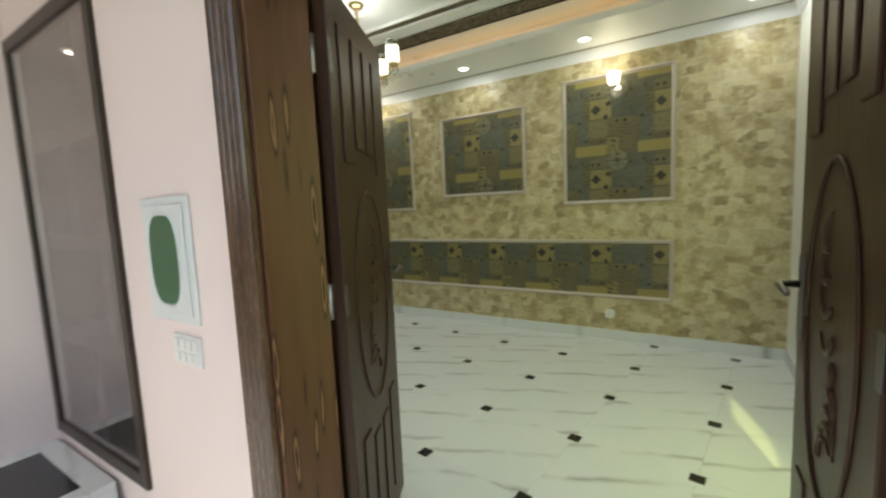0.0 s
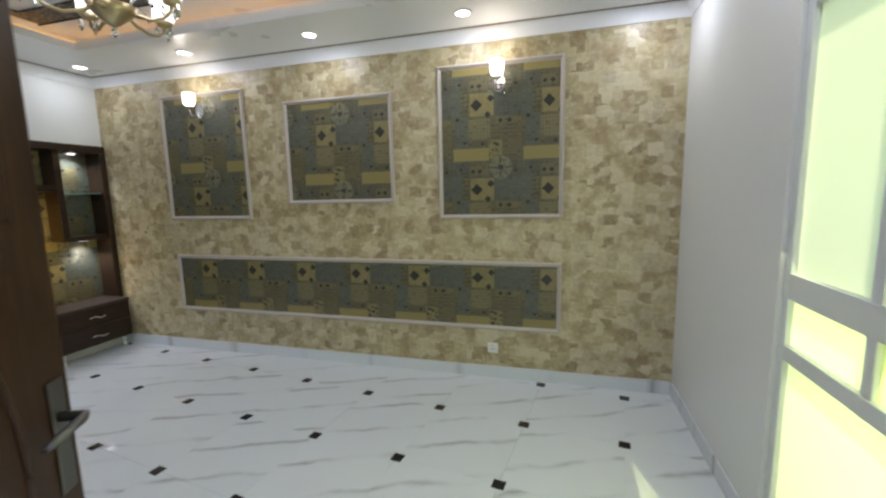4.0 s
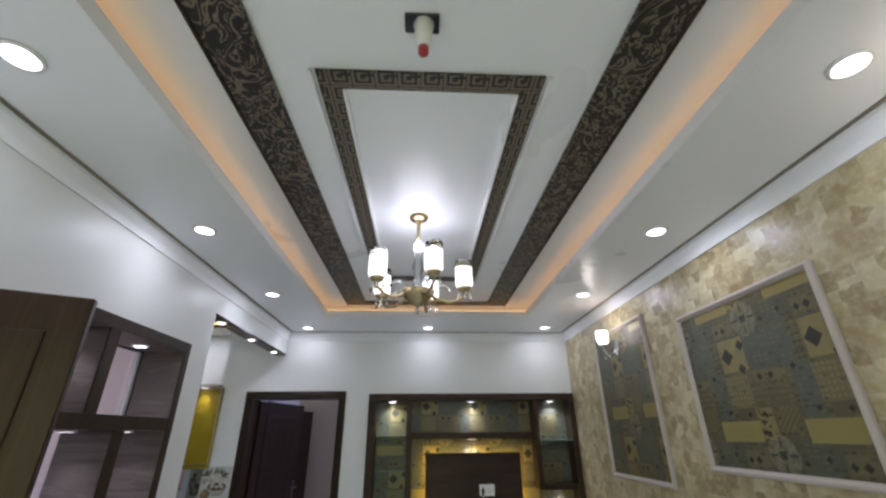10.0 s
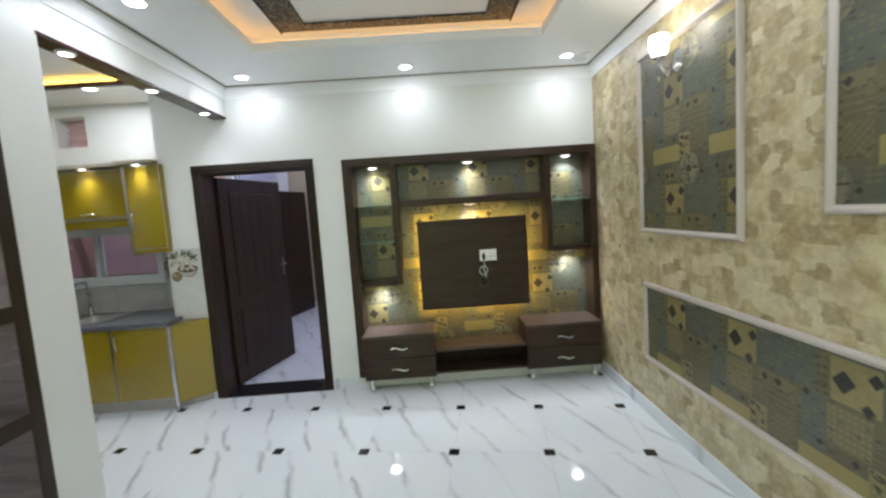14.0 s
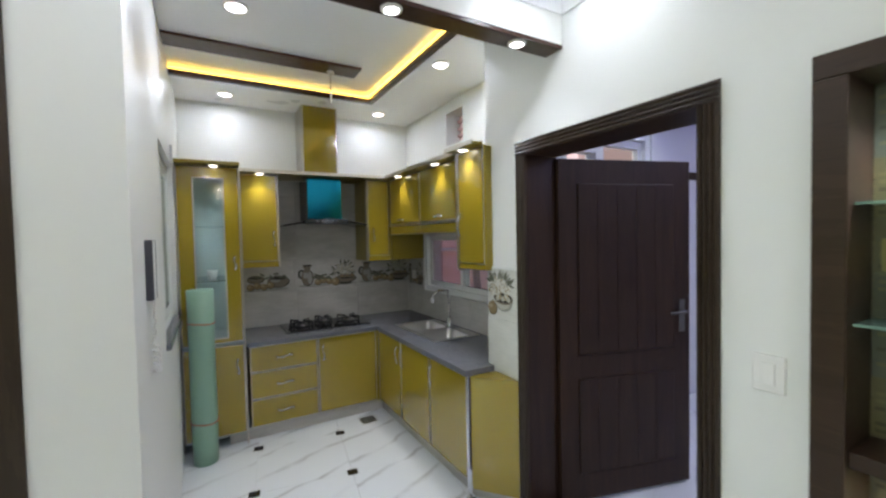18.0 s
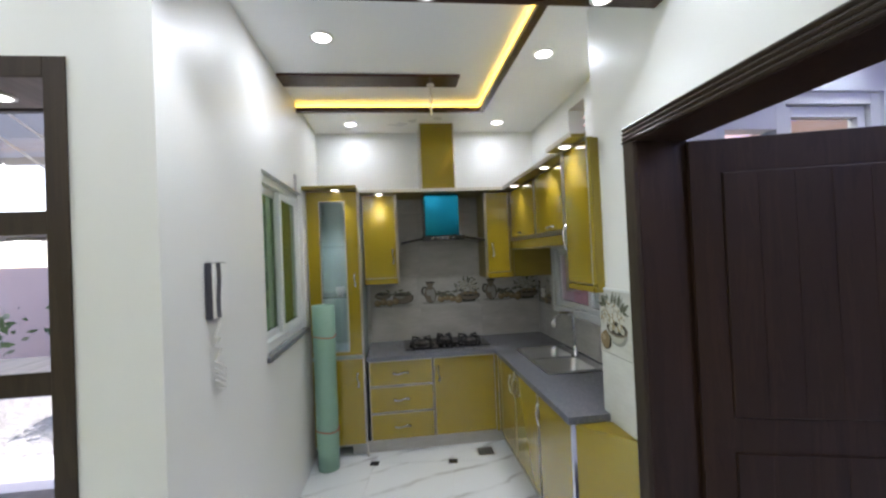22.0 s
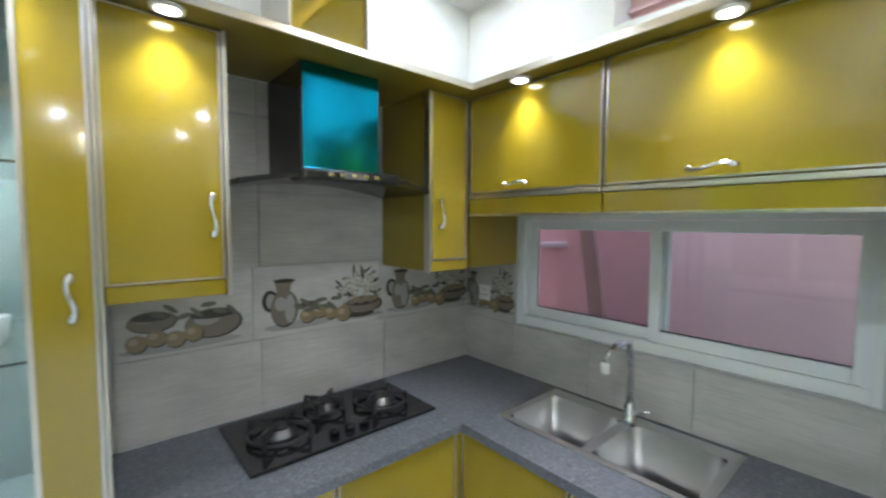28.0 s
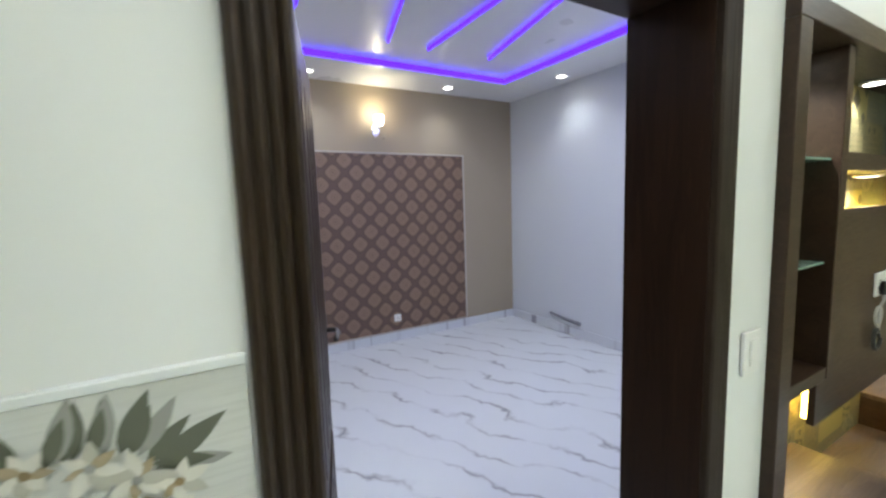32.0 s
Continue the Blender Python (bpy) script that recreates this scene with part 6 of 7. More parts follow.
part("foot", lathe([(0.02, 0.0), (0.02, 0.01), (0.01, 0.018), (0.01, 0.036)], 12, (-4.601, 0.113, 0.0)), CHROME, ep, smooth=True)
part("plinth", slab([(-4.64, 0.10), (-4.798, 0.315), (-4.798, 0.10)], 0.06, Matrix.Translation((0, 0, 0.002))), TILEK, ep)
part("top", slab([(-4.606, 0.1265), (-4.798, 0.34), (-4.798, 0.1265)], 0.014, Matrix.Translation((0, 0, 0.738))), OLIVED, ep)
pk = thing("plinth", (-4.2, -1.42, 0), "grey tile plinth under the base units", "plinth")
bpart("board", (-4.66, -1.44, 0.0, XK - 0.3, -1.425, 0.099), TILEK, pk, bev=0.001)
bpart("board", (-4.66, -1.424, 0.0, -4.645, 0.095, 0.099), TILEK, pk, bev=0.001)

# worktop, an L round the corner, with the sink cut out
SX0, SX1, SY0, SY1 = -5.15, -4.735, -1.305, -0.55
wt = thing("worktop", (-4.6, -1.2, 0.754), "grey speckled granite worktop round the corner", "worktop")
for a in ((-4.575, YKS + 0.002, 0.754, -3.515, FY + 0.028, CT), (XKW + 0.002, YKS + 0.002, 0.754, -4.5755, SY0 + 0.02, CT), (XKW + 0.002, SY1 - 0.02, 0.754, -4.5755, 0.055, CT), (XW + 0.012, 0.055, 0.754, -4.5755, 0.124, CT),
           (XKW + 0.002, SY0 + 0.02, 0.754, SX0 + 0.02, SY1 - 0.02, CT), (SX1 - 0.02, SY0 + 0.02, 0.754, -4.5755, SY1 - 0.02, CT)):
    bpart("slab", a, GRANITE, wt, bev=0)
bpart("front_edge", (-4.575, FY + 0.0282, 0.756, -3.515, FY + 0.031, CT - 0.002), GRANITE, wt, bev=0.001)


# sink
sk = thing("kitchen_sink", (-4.91, -0.93, CT), "stainless steel double bowl sink set in the worktop", "sink")
MX = (SY0 + SY1) / 2
bpart("rim", (SX0, SY0, CT + 0.0005, SX1, SY0 + 0.035, CT + 0.006), STEEL, sk, bev=0.002)
bpart("rim", (SX0, SY1 - 0.035, CT + 0.0005, SX1, SY1, CT + 0.006), STEEL, sk, bev=0.002)
bpart("rim", (SX0, SY0 + 0.035, CT + 0.0005, SX0 + 0.07, SY1 - 0.035, CT + 0.006), STEEL, sk, bev=0.002)
bpart("rim", (SX1 - 0.03, SY0 + 0.035, CT + 0.0005, SX1, SY1 - 0.035, CT + 0.006), STEEL, sk, bev=0.002)
bpart("rim", (SX0 + 0.07, MX - 0.02, CT + 0.0005, SX1 - 0.03, MX + 0.02, CT + 0.006), STEEL, sk, bev=0.002)


def bowl(x0, x1, y0, y1, top, depth):
    """An open basin with rounded corners and sloping sides."""
    bm = bmesh.new()
    rings = []
    for inset, z in ((0, top), (0.006, top - 0.02), (0.014, top - depth * 0.8), (0.05, top - depth)):
        ring = []
        r = 0.06
        for cx, cy, a0 in ((x1 - r, y1 - r, 0), (x0 + r, y1 - r, 90), (x0 + r, y0 + r, 180), (x1 - r, y0 + r, 270)):
            for k in range(6):
                a = radians(a0 + 18 * k)
                px, py = cx + r * math.cos(a), cy + r * math.sin(a)
                mx, my = (x0 + x1) / 2, (y0 + y1) / 2
                ring.append(bm.verts.new((px + (mx - px) * inset / (x1 - x0) * 2, py + (my - py) * inset / (y1 - y0) * 2, z)))
        rings.append(ring)
    for a, b in zip(rings, rings[1:]):
        for k in range(24):
            bm.faces.new((a[k], b[k], b[(k + 1) % 24], a[(k + 1) % 24]))
    bm.faces.new(rings[-1])
    return bm


for y0, y1 in ((SY0 + 0.03, MX - 0.018), (MX + 0.018, SY1 - 0.03)):
    bw = part("bowl", bowl(SX0 + 0.066, SX1 - 0.026, y0, y1, CT + 0.004, 0.17), STEEL, sk, smooth=True)
    part("waste", lathe([(0.022, 0.0), (0.025, 0.003), (0.012, 0.004)], 18, ((SX0 + SX1) / 2 + 0.02, (y0 + y1) / 2, CT - 0.165)), STEEL, bw, smooth=True)
tp = thing("kitchen_tap", (-5.085, -0.925, CT), "chrome swan-neck kitchen tap behind the sink", "tap")
part("base", lathe([(0.028, 0.0), (0.028, 0.012), (0.022, 0.02), (0.020, 0.07), (0.016, 0.08)], 18, (-5.088, -0.925, CT + 0.006)), CHROME, tp, smooth=True)
part("spout", tube([(-5.088, -0.925, CT + 0.08), (-5.088, -0.925, CT + 0.25), (-5.078, -0.928, CT + 0.33), (-5.045, -0.935, CT + 0.33), (-4.995, -0.942, CT + 0.33), (-4.955, -0.95, CT + 0.30), (-4.94, -0.955, CT + 0.26)], 0.012, 12), CHROME, tp, smooth=True)
part("nozzle", lathe([(0.014, -0.03), (0.016, 0.0), (0.013, 0.01)], 12, (-4.94, -0.955, CT + 0.26)), PLASTIC, tp, "white nozzle tip", smooth=True)
part("lever", tube([(-5.088, -0.905, CT + 0.05), (-5.073, -0.87, CT + 0.06), (-5.053, -0.835, CT + 0.085)], [0.009, 0.008, 0.006], 8), CHROME, tp, smooth=True)

# hob
hb = thing("gas_hob", (-4.20, -1.71, CT), "black glass gas hob with three iron pan supports", "hob")
bpart("glass_plate", (-4.575, -1.918, CT + 0.001, -3.835, -1.51, CT + 0.012), HOBG, hb, bev=0.003)
for cx, cy, r in ((-3.99, -1.70, 0.080), (-4.205, -1.79, 0.058), (-4.42, -1.70, 0.080)):
    bu = part("burner", lathe([(r * 0.75, 0.0), (r * 0.75, 0.012), (r * 0.55, 0.018), (r * 0.55, 0.030), (r * 0.3, 0.034)], 20, (cx, cy, CT + 0.014)), BURN, hb, "dark metal burner", smooth=True)
    part("cap", lathe([(r * 0.45, 0.03), (r * 0.45, 0.038), (0.004, 0.042)], 20, (cx, cy, CT + 0.014)), IRON, bu)
    ps = bmesh.new()
    for k in range(4):
        a = math.pi / 2 * k + 0.785
        tube([(cx + r * 1.4 * math.cos(a), cy + r * 1.4 * math.sin(a), CT + 0.015), (cx + r * 1.4 * math.cos(a), cy + r * 1.4 * math.sin(a), CT + 0.065), (cx + r * 0.4 * math.cos(a), cy + r * 0.4 * math.sin(a), CT + 0.062)], 0.009, 6, ps)
    tube([(cx + r * 1.35 * math.cos(q), cy + r * 1.35 * math.sin(q), CT + 0.03) for q in [math.pi / 10 * i for i in range(21)]], 0.006, 6, ps)
    part("pan_support", ps, IRON, hb)
for k in range(3):
    part("knob", lathe([(0.019, 0.0), (0.019, 0.018), (0.014, 0.024)], 16, (-4.145 - 0.062 * k, -1.575, CT + 0.012)), BLACK, hb, smooth=True)

# ---- kitchen: wall tiles with printed still-life ----
MOT = {k: plain("tile_print_" + k, c, 0.25) for k, c in dict(bowl=(0.19, 0.165, 0.125), dark=(0.055, 0.052, 0.042), fruit=(0.25, 0.19, 0.105), leaf=(0.125, 0.135, 0.098), pale=(0.47, 0.46, 0.39), white=(0.66, 0.65, 0.57), fruitpale=(0.37, 0.31, 0.20), shade=(0.31, 0.315, 0.285)).items()}


def ell(cx, cy, rx, ry, n=18, a0=0.0, a1=360.0, tilt=0.0):
    ct, st = math.cos(radians(tilt)), math.sin(radians(tilt))
    pts = []
    for k in range(n):
        a = radians(a0 + (a1 - a0) * k / (n if a1 - a0 >= 360 else n - 1))
        x, y = rx * math.cos(a), ry * math.sin(a)
        pts.append((cx + x * ct - y * st, cy + x * st + y * ct))
    return pts


def bowl_of_flowers(add, round_thing, u, rnd):
    """The bowl, pear and blooms that end the long print."""
    add("shade", ell(u + 0.085, 0.012, 0.11, 0.012), 0.0)
    add("dark", ell(u + 0.085, 0.018, 0.065, 0.012), 0.0007)
    round_thing("bowl", u + 0.095, 0.060, 0.088, 0.036, 0.0014)
    add("dark", ell(u + 0.095, 0.074, 0.082, 0.020), 0.0030)
    for k in range(6):
        add("fruit" if k % 2 else "bowl", ell(u + 0.038 + 0.023 * k, 0.076 + 0.007 * (k % 2), 0.017, 0.013), 0.0037)
    round_thing("fruit", u - 0.002, 0.034, 0.033, 0.031, 0.0044)
    add("fruit", ell(u + 0.004, 0.062, 0.011, 0.016), 0.0050)
    wide = 1.05
    for k in range(34):
        a, q = rnd.uniform(-8, 188), rnd.uniform(0.03, 0.112)
        cx, cy = u + 0.075 + q * wide * math.cos(radians(a)), 0.108 + q * math.sin(radians(a))
        add("leaf" if k % 3 else "dark", ell(cx, cy, 0.024, 0.0065, 10, tilt=a + rnd.uniform(-45, 45)), 0.0040 + 0.00002 * k)
    for k in range(16):
        a = 11.5 * k + rnd.uniform(-6, 6)
        q = 0.03 + 0.065 * ((k * 5) % 7) / 7
        cx, cy = u + 0.075 + q * wide * math.cos(radians(a)), 0.110 + q * 0.95 * math.sin(radians(a))
        for j in range(6):
            add("pale" if (k + j) % 4 else "shade", ell(cx + 0.010 * math.cos(j * 1.047 + k), cy + 0.010 * math.sin(j * 1.047 + k), 0.012, 0.0055, 8, tilt=math.degrees(j * 1.047 + k)), 0.0050 + 0.00005 * k)
        add("fruit", ell(cx, cy, 0.0045, 0.0045, 8), 0.0064)


def still_life(parent, m, sx=1.0, sy=1.0, kind="long"):
    """A print of a jug, fruit, a bowl and flowers (or of bowls and fruit), 0.5 wide and 0.22 high, laid by m (u to the right, v up, w out)."""
    rnd = random.Random(7)
    lay = {k: bmesh.new() for k in MOT}

    def add(key, poly, w):
        join(lay[key], slab([(x * sx, y * sy) for x, y in poly], 0.0006, m @ Matrix.Translation((0, 0, w))))

    def round_thing(key, cx, cy, rx, ry, w, tilt=0.0):
        """A rounded body with a dark lower rim and a lit upper side."""
        add("dark", ell(cx + 0.003, cy - 0.003, rx * 1.06, ry * 1.06, tilt=tilt), w)
        add(key, ell(cx, cy, rx, ry, tilt=tilt), w + 0.0007)
        add("fruitpale" if key == "fruit" else "shade", ell(cx - rx * 0.25, cy + ry * 0.25, rx * 0.45, ry * 0.40, 12, tilt=tilt), w + 0.0014)
    u = 0.0
    if kind == "bowls":
        add("shade", ell(0.17, 0.016, 0.17, 0.014), 0.0)
        round_thing("bowl", 0.085, 0.100, 0.062, 0.030, 0.0007)
        add("dark", ell(0.085, 0.112, 0.050, 0.012), 0.0024)
        round_thing("bowl", 0.255, 0.075, 0.082, 0.046, 0.0009)
        add("dark", ell(0.255, 0.102, 0.070, 0.015), 0.0026)
        for k in range(4):
            round_thing("fruit", 0.045 + 0.050 * k, 0.040 + 0.010 * (k % 2), 0.027, 0.025, 0.0028 + 0.0002 * k)
        for k in range(7):
            add("leaf", ell(0.10 + 0.035 * k, 0.118 + 0.016 * math.sin(k * 2), 0.024, 0.008, 10, tilt=rnd.uniform(-50, 50)), 0.0052)
    if kind == "long":
        add("shade", ell(0.14, 0.016, 0.14, 0.016), 0.0)
        add("dark", ell(0.026, 0.115, 0.030, 0.040), 0.0)
        add("shade", ell(0.028, 0.115, 0.017, 0.027), 0.0007)
        round_thing("bowl", 0.075, 0.085, 0.050, 0.066, 0.0014)
        add("shade", ell(0.098, 0.08, 0.020, 0.054), 0.0028)
        add("bowl", [(0.05, 0.135), (0.098, 0.135), (0.104, 0.17), (0.125, 0.19), (0.085, 0.184), (0.036, 0.194), (0.046, 0.165)], 0.0028)
        add("dark", ell(0.078, 0.186, 0.038, 0.008), 0.0035)
        for k in range(3):
            round_thing("fruit", 0.165 + 0.050 * k, 0.045 + 0.012 * (k % 2), 0.030, 0.027, 0.0014 + 0.0002 * k)
        add("bowl", ell(0.17, 0.088, 0.045, 0.014), 0.0035)
        add("dark", ell(0.17, 0.090, 0.034, 0.008), 0.0042)
        for k in range(8):
            add("leaf", ell(0.135 + 0.022 * k, 0.082 + 0.018 * math.sin(k * 2), 0.026, 0.009, 10, tilt=rnd.uniform(-50, 50)), 0.0044)
        u = 0.32
    if kind == "long":
        bowl_of_flowers(add, round_thing, u, rnd)
    for key, bm in lay.items():
        if len(bm.verts):
            part("tile_print", bm, MOT[key], parent)
        else:
            bm.free()


def bouquet(parent, m):
    """A print of white blooms among grey-green leaves over a brown-rimmed bowl with a pear, 0.28 wide and 0.29 high."""
    rnd = random.Random(23)
    lay = {k: bmesh.new() for k in MOT}

    def add(key, poly, w):
        join(lay[key], slab(poly, 0.0004, m @ Matrix.Translation((0, 0, w))))

    def leaf(key, cx, cy, length, tilt, w, slim=0.24):
        ct, st = math.cos(radians(tilt)), math.sin(radians(tilt))
        out = []
        for k in range(12):
            q = k / 6 if k <= 6 else (12 - k) / 6
            half = slim * length * math.sin(math.pi * q ** 0.8) * (1 if k <= 6 else -1)
            out.append((cx + length * q * ct - half * st, cy + length * q * st + half * ct))
        add(key, out, w)
    for k in range(24):
        a = -2 + 8 * k + rnd.uniform(-5, 5)
        leaf(("leaf", "shade", "leaf", "leaf")[k % 4], 0.125 + 0.065 * math.cos(radians(a)), 0.20 + 0.035 * math.sin(radians(a)), rnd.uniform(0.055, 0.085) * (0.8 + 0.2 * abs(math.cos(radians(a)))), a + rnd.uniform(-40, 40), 0.0001 * k, 0.15)
    add("shade", ell(0.160, 0.112, 0.085, 0.068, 22, 180, 360), 0.0032)
    add("pale", ell(0.150, 0.112, 0.075, 0.055, 18, 180, 360), 0.0037)
    add("bowl", ell(0.157, 0.122, 0.092, 0.036, 26), 0.0042)
    add("dark", ell(0.157, 0.125, 0.083, 0.029, 26), 0.0047)
    for k in range(5):
        add("fruitpale" if k % 2 else "pale", ell(0.105 + 0.026 * k, 0.120 + 0.008 * (k % 2), 0.018, 0.015, 14), 0.0052 + 0.0001 * k)
    for k, (cx, cy) in enumerate(((0.045, 0.155), (0.085, 0.185), (0.13, 0.17), (0.175, 0.20), (0.21, 0.185), (0.14, 0.225), (0.095, 0.235), (0.19, 0.155), (0.055, 0.20), (0.105, 0.145))):
        for j in range(7):
            t = 51.4 * j + 17 * k
            leaf(("white", "pale", "white", "fruitpale")[(j + k) % 4], cx, cy, rnd.uniform(0.020, 0.036), t + rnd.uniform(-9, 9), 0.0058 + 0.0002 * k + 0.00002 * j)
        add("shade" if k % 2 else "fruit", ell(cx, cy, 0.005, 0.005, 8), 0.0080)
    add("dark", ell(0.056, 0.055, 0.047, 0.043, 22), 0.0058)
    add("fruit", ell(0.054, 0.057, 0.044, 0.040, 22), 0.0063)
    add("fruit", ell(0.062, 0.092, 0.016, 0.014, 14), 0.0070)
    add("fruitpale", ell(0.040, 0.068, 0.017, 0.014, 14), 0.0068)
    for key, bm in lay.items():
        if len(bm.verts):
            part("tile_print", bm, MOT[key], parent)
        else:
            bm.free()


struct("backsplash_bed_south", boxes((XKW + 0.012, YKS + 0.0005, CT, -3.53, YKS + 0.006, 2.14)), KITG, "grey grout bed of the hob wall", "wall")
bsW = wall("backsplash_bed_west", "x", XKW + 0.0005, XKW + 0.006, YKS + 0.007, 0.055, CT, 2.1, KITG, [(-1.59, -0.25, 1.05, 1.65)])
tagged(bsW, "grey grout bed of the sink wall", "wall")
tsS = thing("wall_tiling_hob", (-4.3, YKS, CT), "grey stone-look wall tiles with still-life prints behind the hob", "wall tiles", kind="structure")
for k, z0 in enumerate((CT, 1.10, 1.40, 1.70, 2.0)):
    x = XKW + 0.014
    for x1 in ((-4.605, -4.01, -3.531) if k != 1 else (-4.58, -3.98, -3.531)):
        bpart("tile", (x + 0.0015, YKS + 0.0062, z0 + 0.0015, x1 - 0.0015, YKS + 0.013, min(1.0985 + 0.30 * k, 2.138)), TILEK, tsS, bev=0)
        x = x1
still_life(tsS, Matrix.Translation((-3.545, YKS + 0.0135, 1.11)) @ Matrix(((-1, 0, 0, 0), (0, 0, 1, 0), (0, 1, 0, 0), (0, 0, 0, 1))), 1.15, 1.2, "bowls")
for x, s in ((-4.0, 1.12), (-4.6, 1.1)):
    still_life(tsS, Matrix.Translation((x - 0.02, YKS + 0.0135, 1.12)) @ Matrix(((-1, 0, 0, 0), (0, 0, 1, 0), (0, 1, 0, 0), (0, 0, 0, 1))), s, 1.15)
tsW = thing("wall_tiling_sink", (XKW, -0.9, CT), "grey stone-look wall tiles behind the sink", "wall tiles", kind="structure")
for z0, z1 in ((CT, 1.048), (1.05, 1.40), (1.40, 1.652)):
    for y0, y1 in ((YKS + 0.0135, -1.595), (-1.595, -1.16), (-1.16, -0.73), (-0.73, -0.245), (-0.245, 0.047)):
        if z0 > 1 and -1.60 < y0 < -0.3:
            continue
        bpart("tile", (XKW + 0.0062, y0 + 0.0015, z0 + 0.0015, XKW + 0.013, y1 - 0.0015, z1 - 0.0015), TILEK, tsW, bev=0)
WX = Matrix(((0, 0, 1, 0), (1, 0, 0, 0), (0, 1, 0, 0), (0, 0, 0, 1)))
for y, s in ((-1.945, 0.70), (-0.235, 0.57)):
    still_life(tsW, Matrix.Translation((XKW + 0.0135, y, 1.09)) @ WX, s, 1.1)
tsE = thing("wall_tiling_end", (XW, 0.2, 0.78), "grey wall tiles with a printed fruit bowl and flowers on the wall end", "wall tiles", kind="structure")
for z0, z1 in ((0.755, 1.085), (1.088, 1.388)):
    bpart("tile", (XW + 0.001, 0.062, z0, XW + 0.009, 0.349, z1), TILEP, tsE, bev=0.001)
bpart("cap_strip", (XW + 0.001, 0.060, 1.3885, XW + 0.012, 0.350, 1.40), PVC, tsE, "white cap strip", bev=0.002)
bouquet(tsE, Matrix.Translation((XW + 0.0092, 0.066, 1.092)) @ WX)
tsR = thing("wall_tiling_return", (-5.0, 0.05, CT), "grey wall tiles with a still-life print beside the worktop's end", "wall tiles", kind="structure")
for z0, z1 in ((0.792, 1.0985), (1.1005, 1.350)):
    bpart("tile", (XKW + 0.0145, 0.0475, z0, XW - 0.003, 0.0585, z1), TILEK, tsR, bev=0)
still_life(tsR, Matrix.Translation((XKW + 0.03, 0.047, 1.115)) @ Matrix(((1, 0, 0, 0), (0, 0, -1, 0), (0, 1, 0, 0), (0, 0, 0, 1))), 0.66, 1.1)
socket(pose(XKW + 0.0135, -1.80, 1.19, 0, 0, 90), "white socket plate in the kitchen corner")

# ---- kitchen windows ----
def pvc_window(name, plane, y0, y1, z0, z1, mid, pane_mat, label, d=0.07, last=0.05):
    """A white two-sash sliding window in a wall across x."""
    w = thing(name, (plane, (y0 + y1) / 2, z0), label, "window", kind="structure")
    a, b = plane, plane + d
    for q in ((a, y0 + 0.002, z0 + 0.002, b, y0 + 0.05, z1 - 0.002), (a, y1 - last, z0 + 0.002, b, y1 - 0.002, z1 - 0.002), (a, y0 + 0.05, z1 - 0.05, b, y1 - last, z1 - 0.002), (a, y0 + 0.05, z0 + 0.002, b, y1 - last, z0 + 0.05)):
        bpart("window_frame", q, PVC, w, bev=0.004)
    for s0, s1, off in ((y0 + 0.05, mid + 0.03, 0.004), (mid - 0.03, y1 - last, 0.036)):
        s = part("sash", boxes((a + off, s0, z0 + 0.052, a + off + 0.03, s0 + 0.045, z1 - 0.052), (a + off, s1 - 0.045, z0 + 0.052, a + off + 0.03, s1, z1 - 0.052), (a + off, s0 + 0.045, z1 - 0.097, a + off + 0.03, s1 - 0.045, z1 - 0.052), (a + off, s0 + 0.045, z0 + 0.052, a + off + 0.03, s1 - 0.045, z0 + 0.097), bev=0.003), PVC, w)
        bpart("gasket", (a + off + 0.006, s0 + 0.044, z0 + 0.096, a + off + 0.010, s1 - 0.044, z0 + 0.102), BLACK, s, bev=0)
        bpart("pane", (a + off + 0.012, s0 + 0.045, z0 + 0.097, a + off + 0.017, s1 - 0.045, z1 - 0.097), GLASSN if pane_mat == GLASS and off < 0.01 else pane_mat, s, bev=0).visible_shadow = pane_mat != GLASS
    return w


pvc_window("window_2", XKW - 0.075, -1.588, -0.252, 1.052, 1.648, -0.885, GLASS, "white sliding window over the sink", last=0.02)
kw = pvc_window("window_3", XK + 0.03, -1.273, -0.312, 1.082, 2.108, -0.80, GLASSW, "white sliding window with green-tinted glass")
bpart("window_sill", (XK - 0.022, -1.295, 1.05, XK + 0.028, -0.29, 1.081), GRANITE, kw, "grey stone sill", bev=0.003)
bpart("latch", (XK - 0.018, -1.06, 2.10, XK - 0.002, -1.03, 2.22), STEEL, kw, bev=0.002)

# ---- kitchen: loose things ----
rl = thing("sheet_roll", (-3.215, -1.235, 0), "tall pale green rolled sheet tied with red string", "roll")
GRN = plain("pale_green_foam_sheet", (0.25, 0.42, 0.32), 0.5)
part("sheet", lathe([(0.078, 0.0), (0.083, 0.2), (0.082, 0.8), (0.086, 1.245), (0.080, 1.245), (0.078, 0.3), (0.076, 0.02)], 32, (-3.215, -1.238, 0.002)), GRN, rl, smooth=True)
for z in (1.01, 0.30):
    part("string", tube([(-3.215 + 0.0865 * math.cos(a), -1.238 + 0.0865 * math.sin(a), z + 0.006 * math.sin(a * 2)) for a in [2 * math.pi * k / 30 for k in range(31)]], 0.004, 5), plain("red_string", (0.45, 0.08, 0.05), 0.7), rl, "red string")
ic = thing("intercom_phone", (XK - 0.03, 0.28, 1.38), "grey and white wall intercom handset", "intercom")
DGREY = plain("dark_grey_plastic", (0.055, 0.055, 0.07), 0.35)
bpart("body", (XK - 0.028, 0.268, 1.388, XK - 0.001, 0.407, 1.602), DGREY, ic, "dark grey body", bev=0.006)
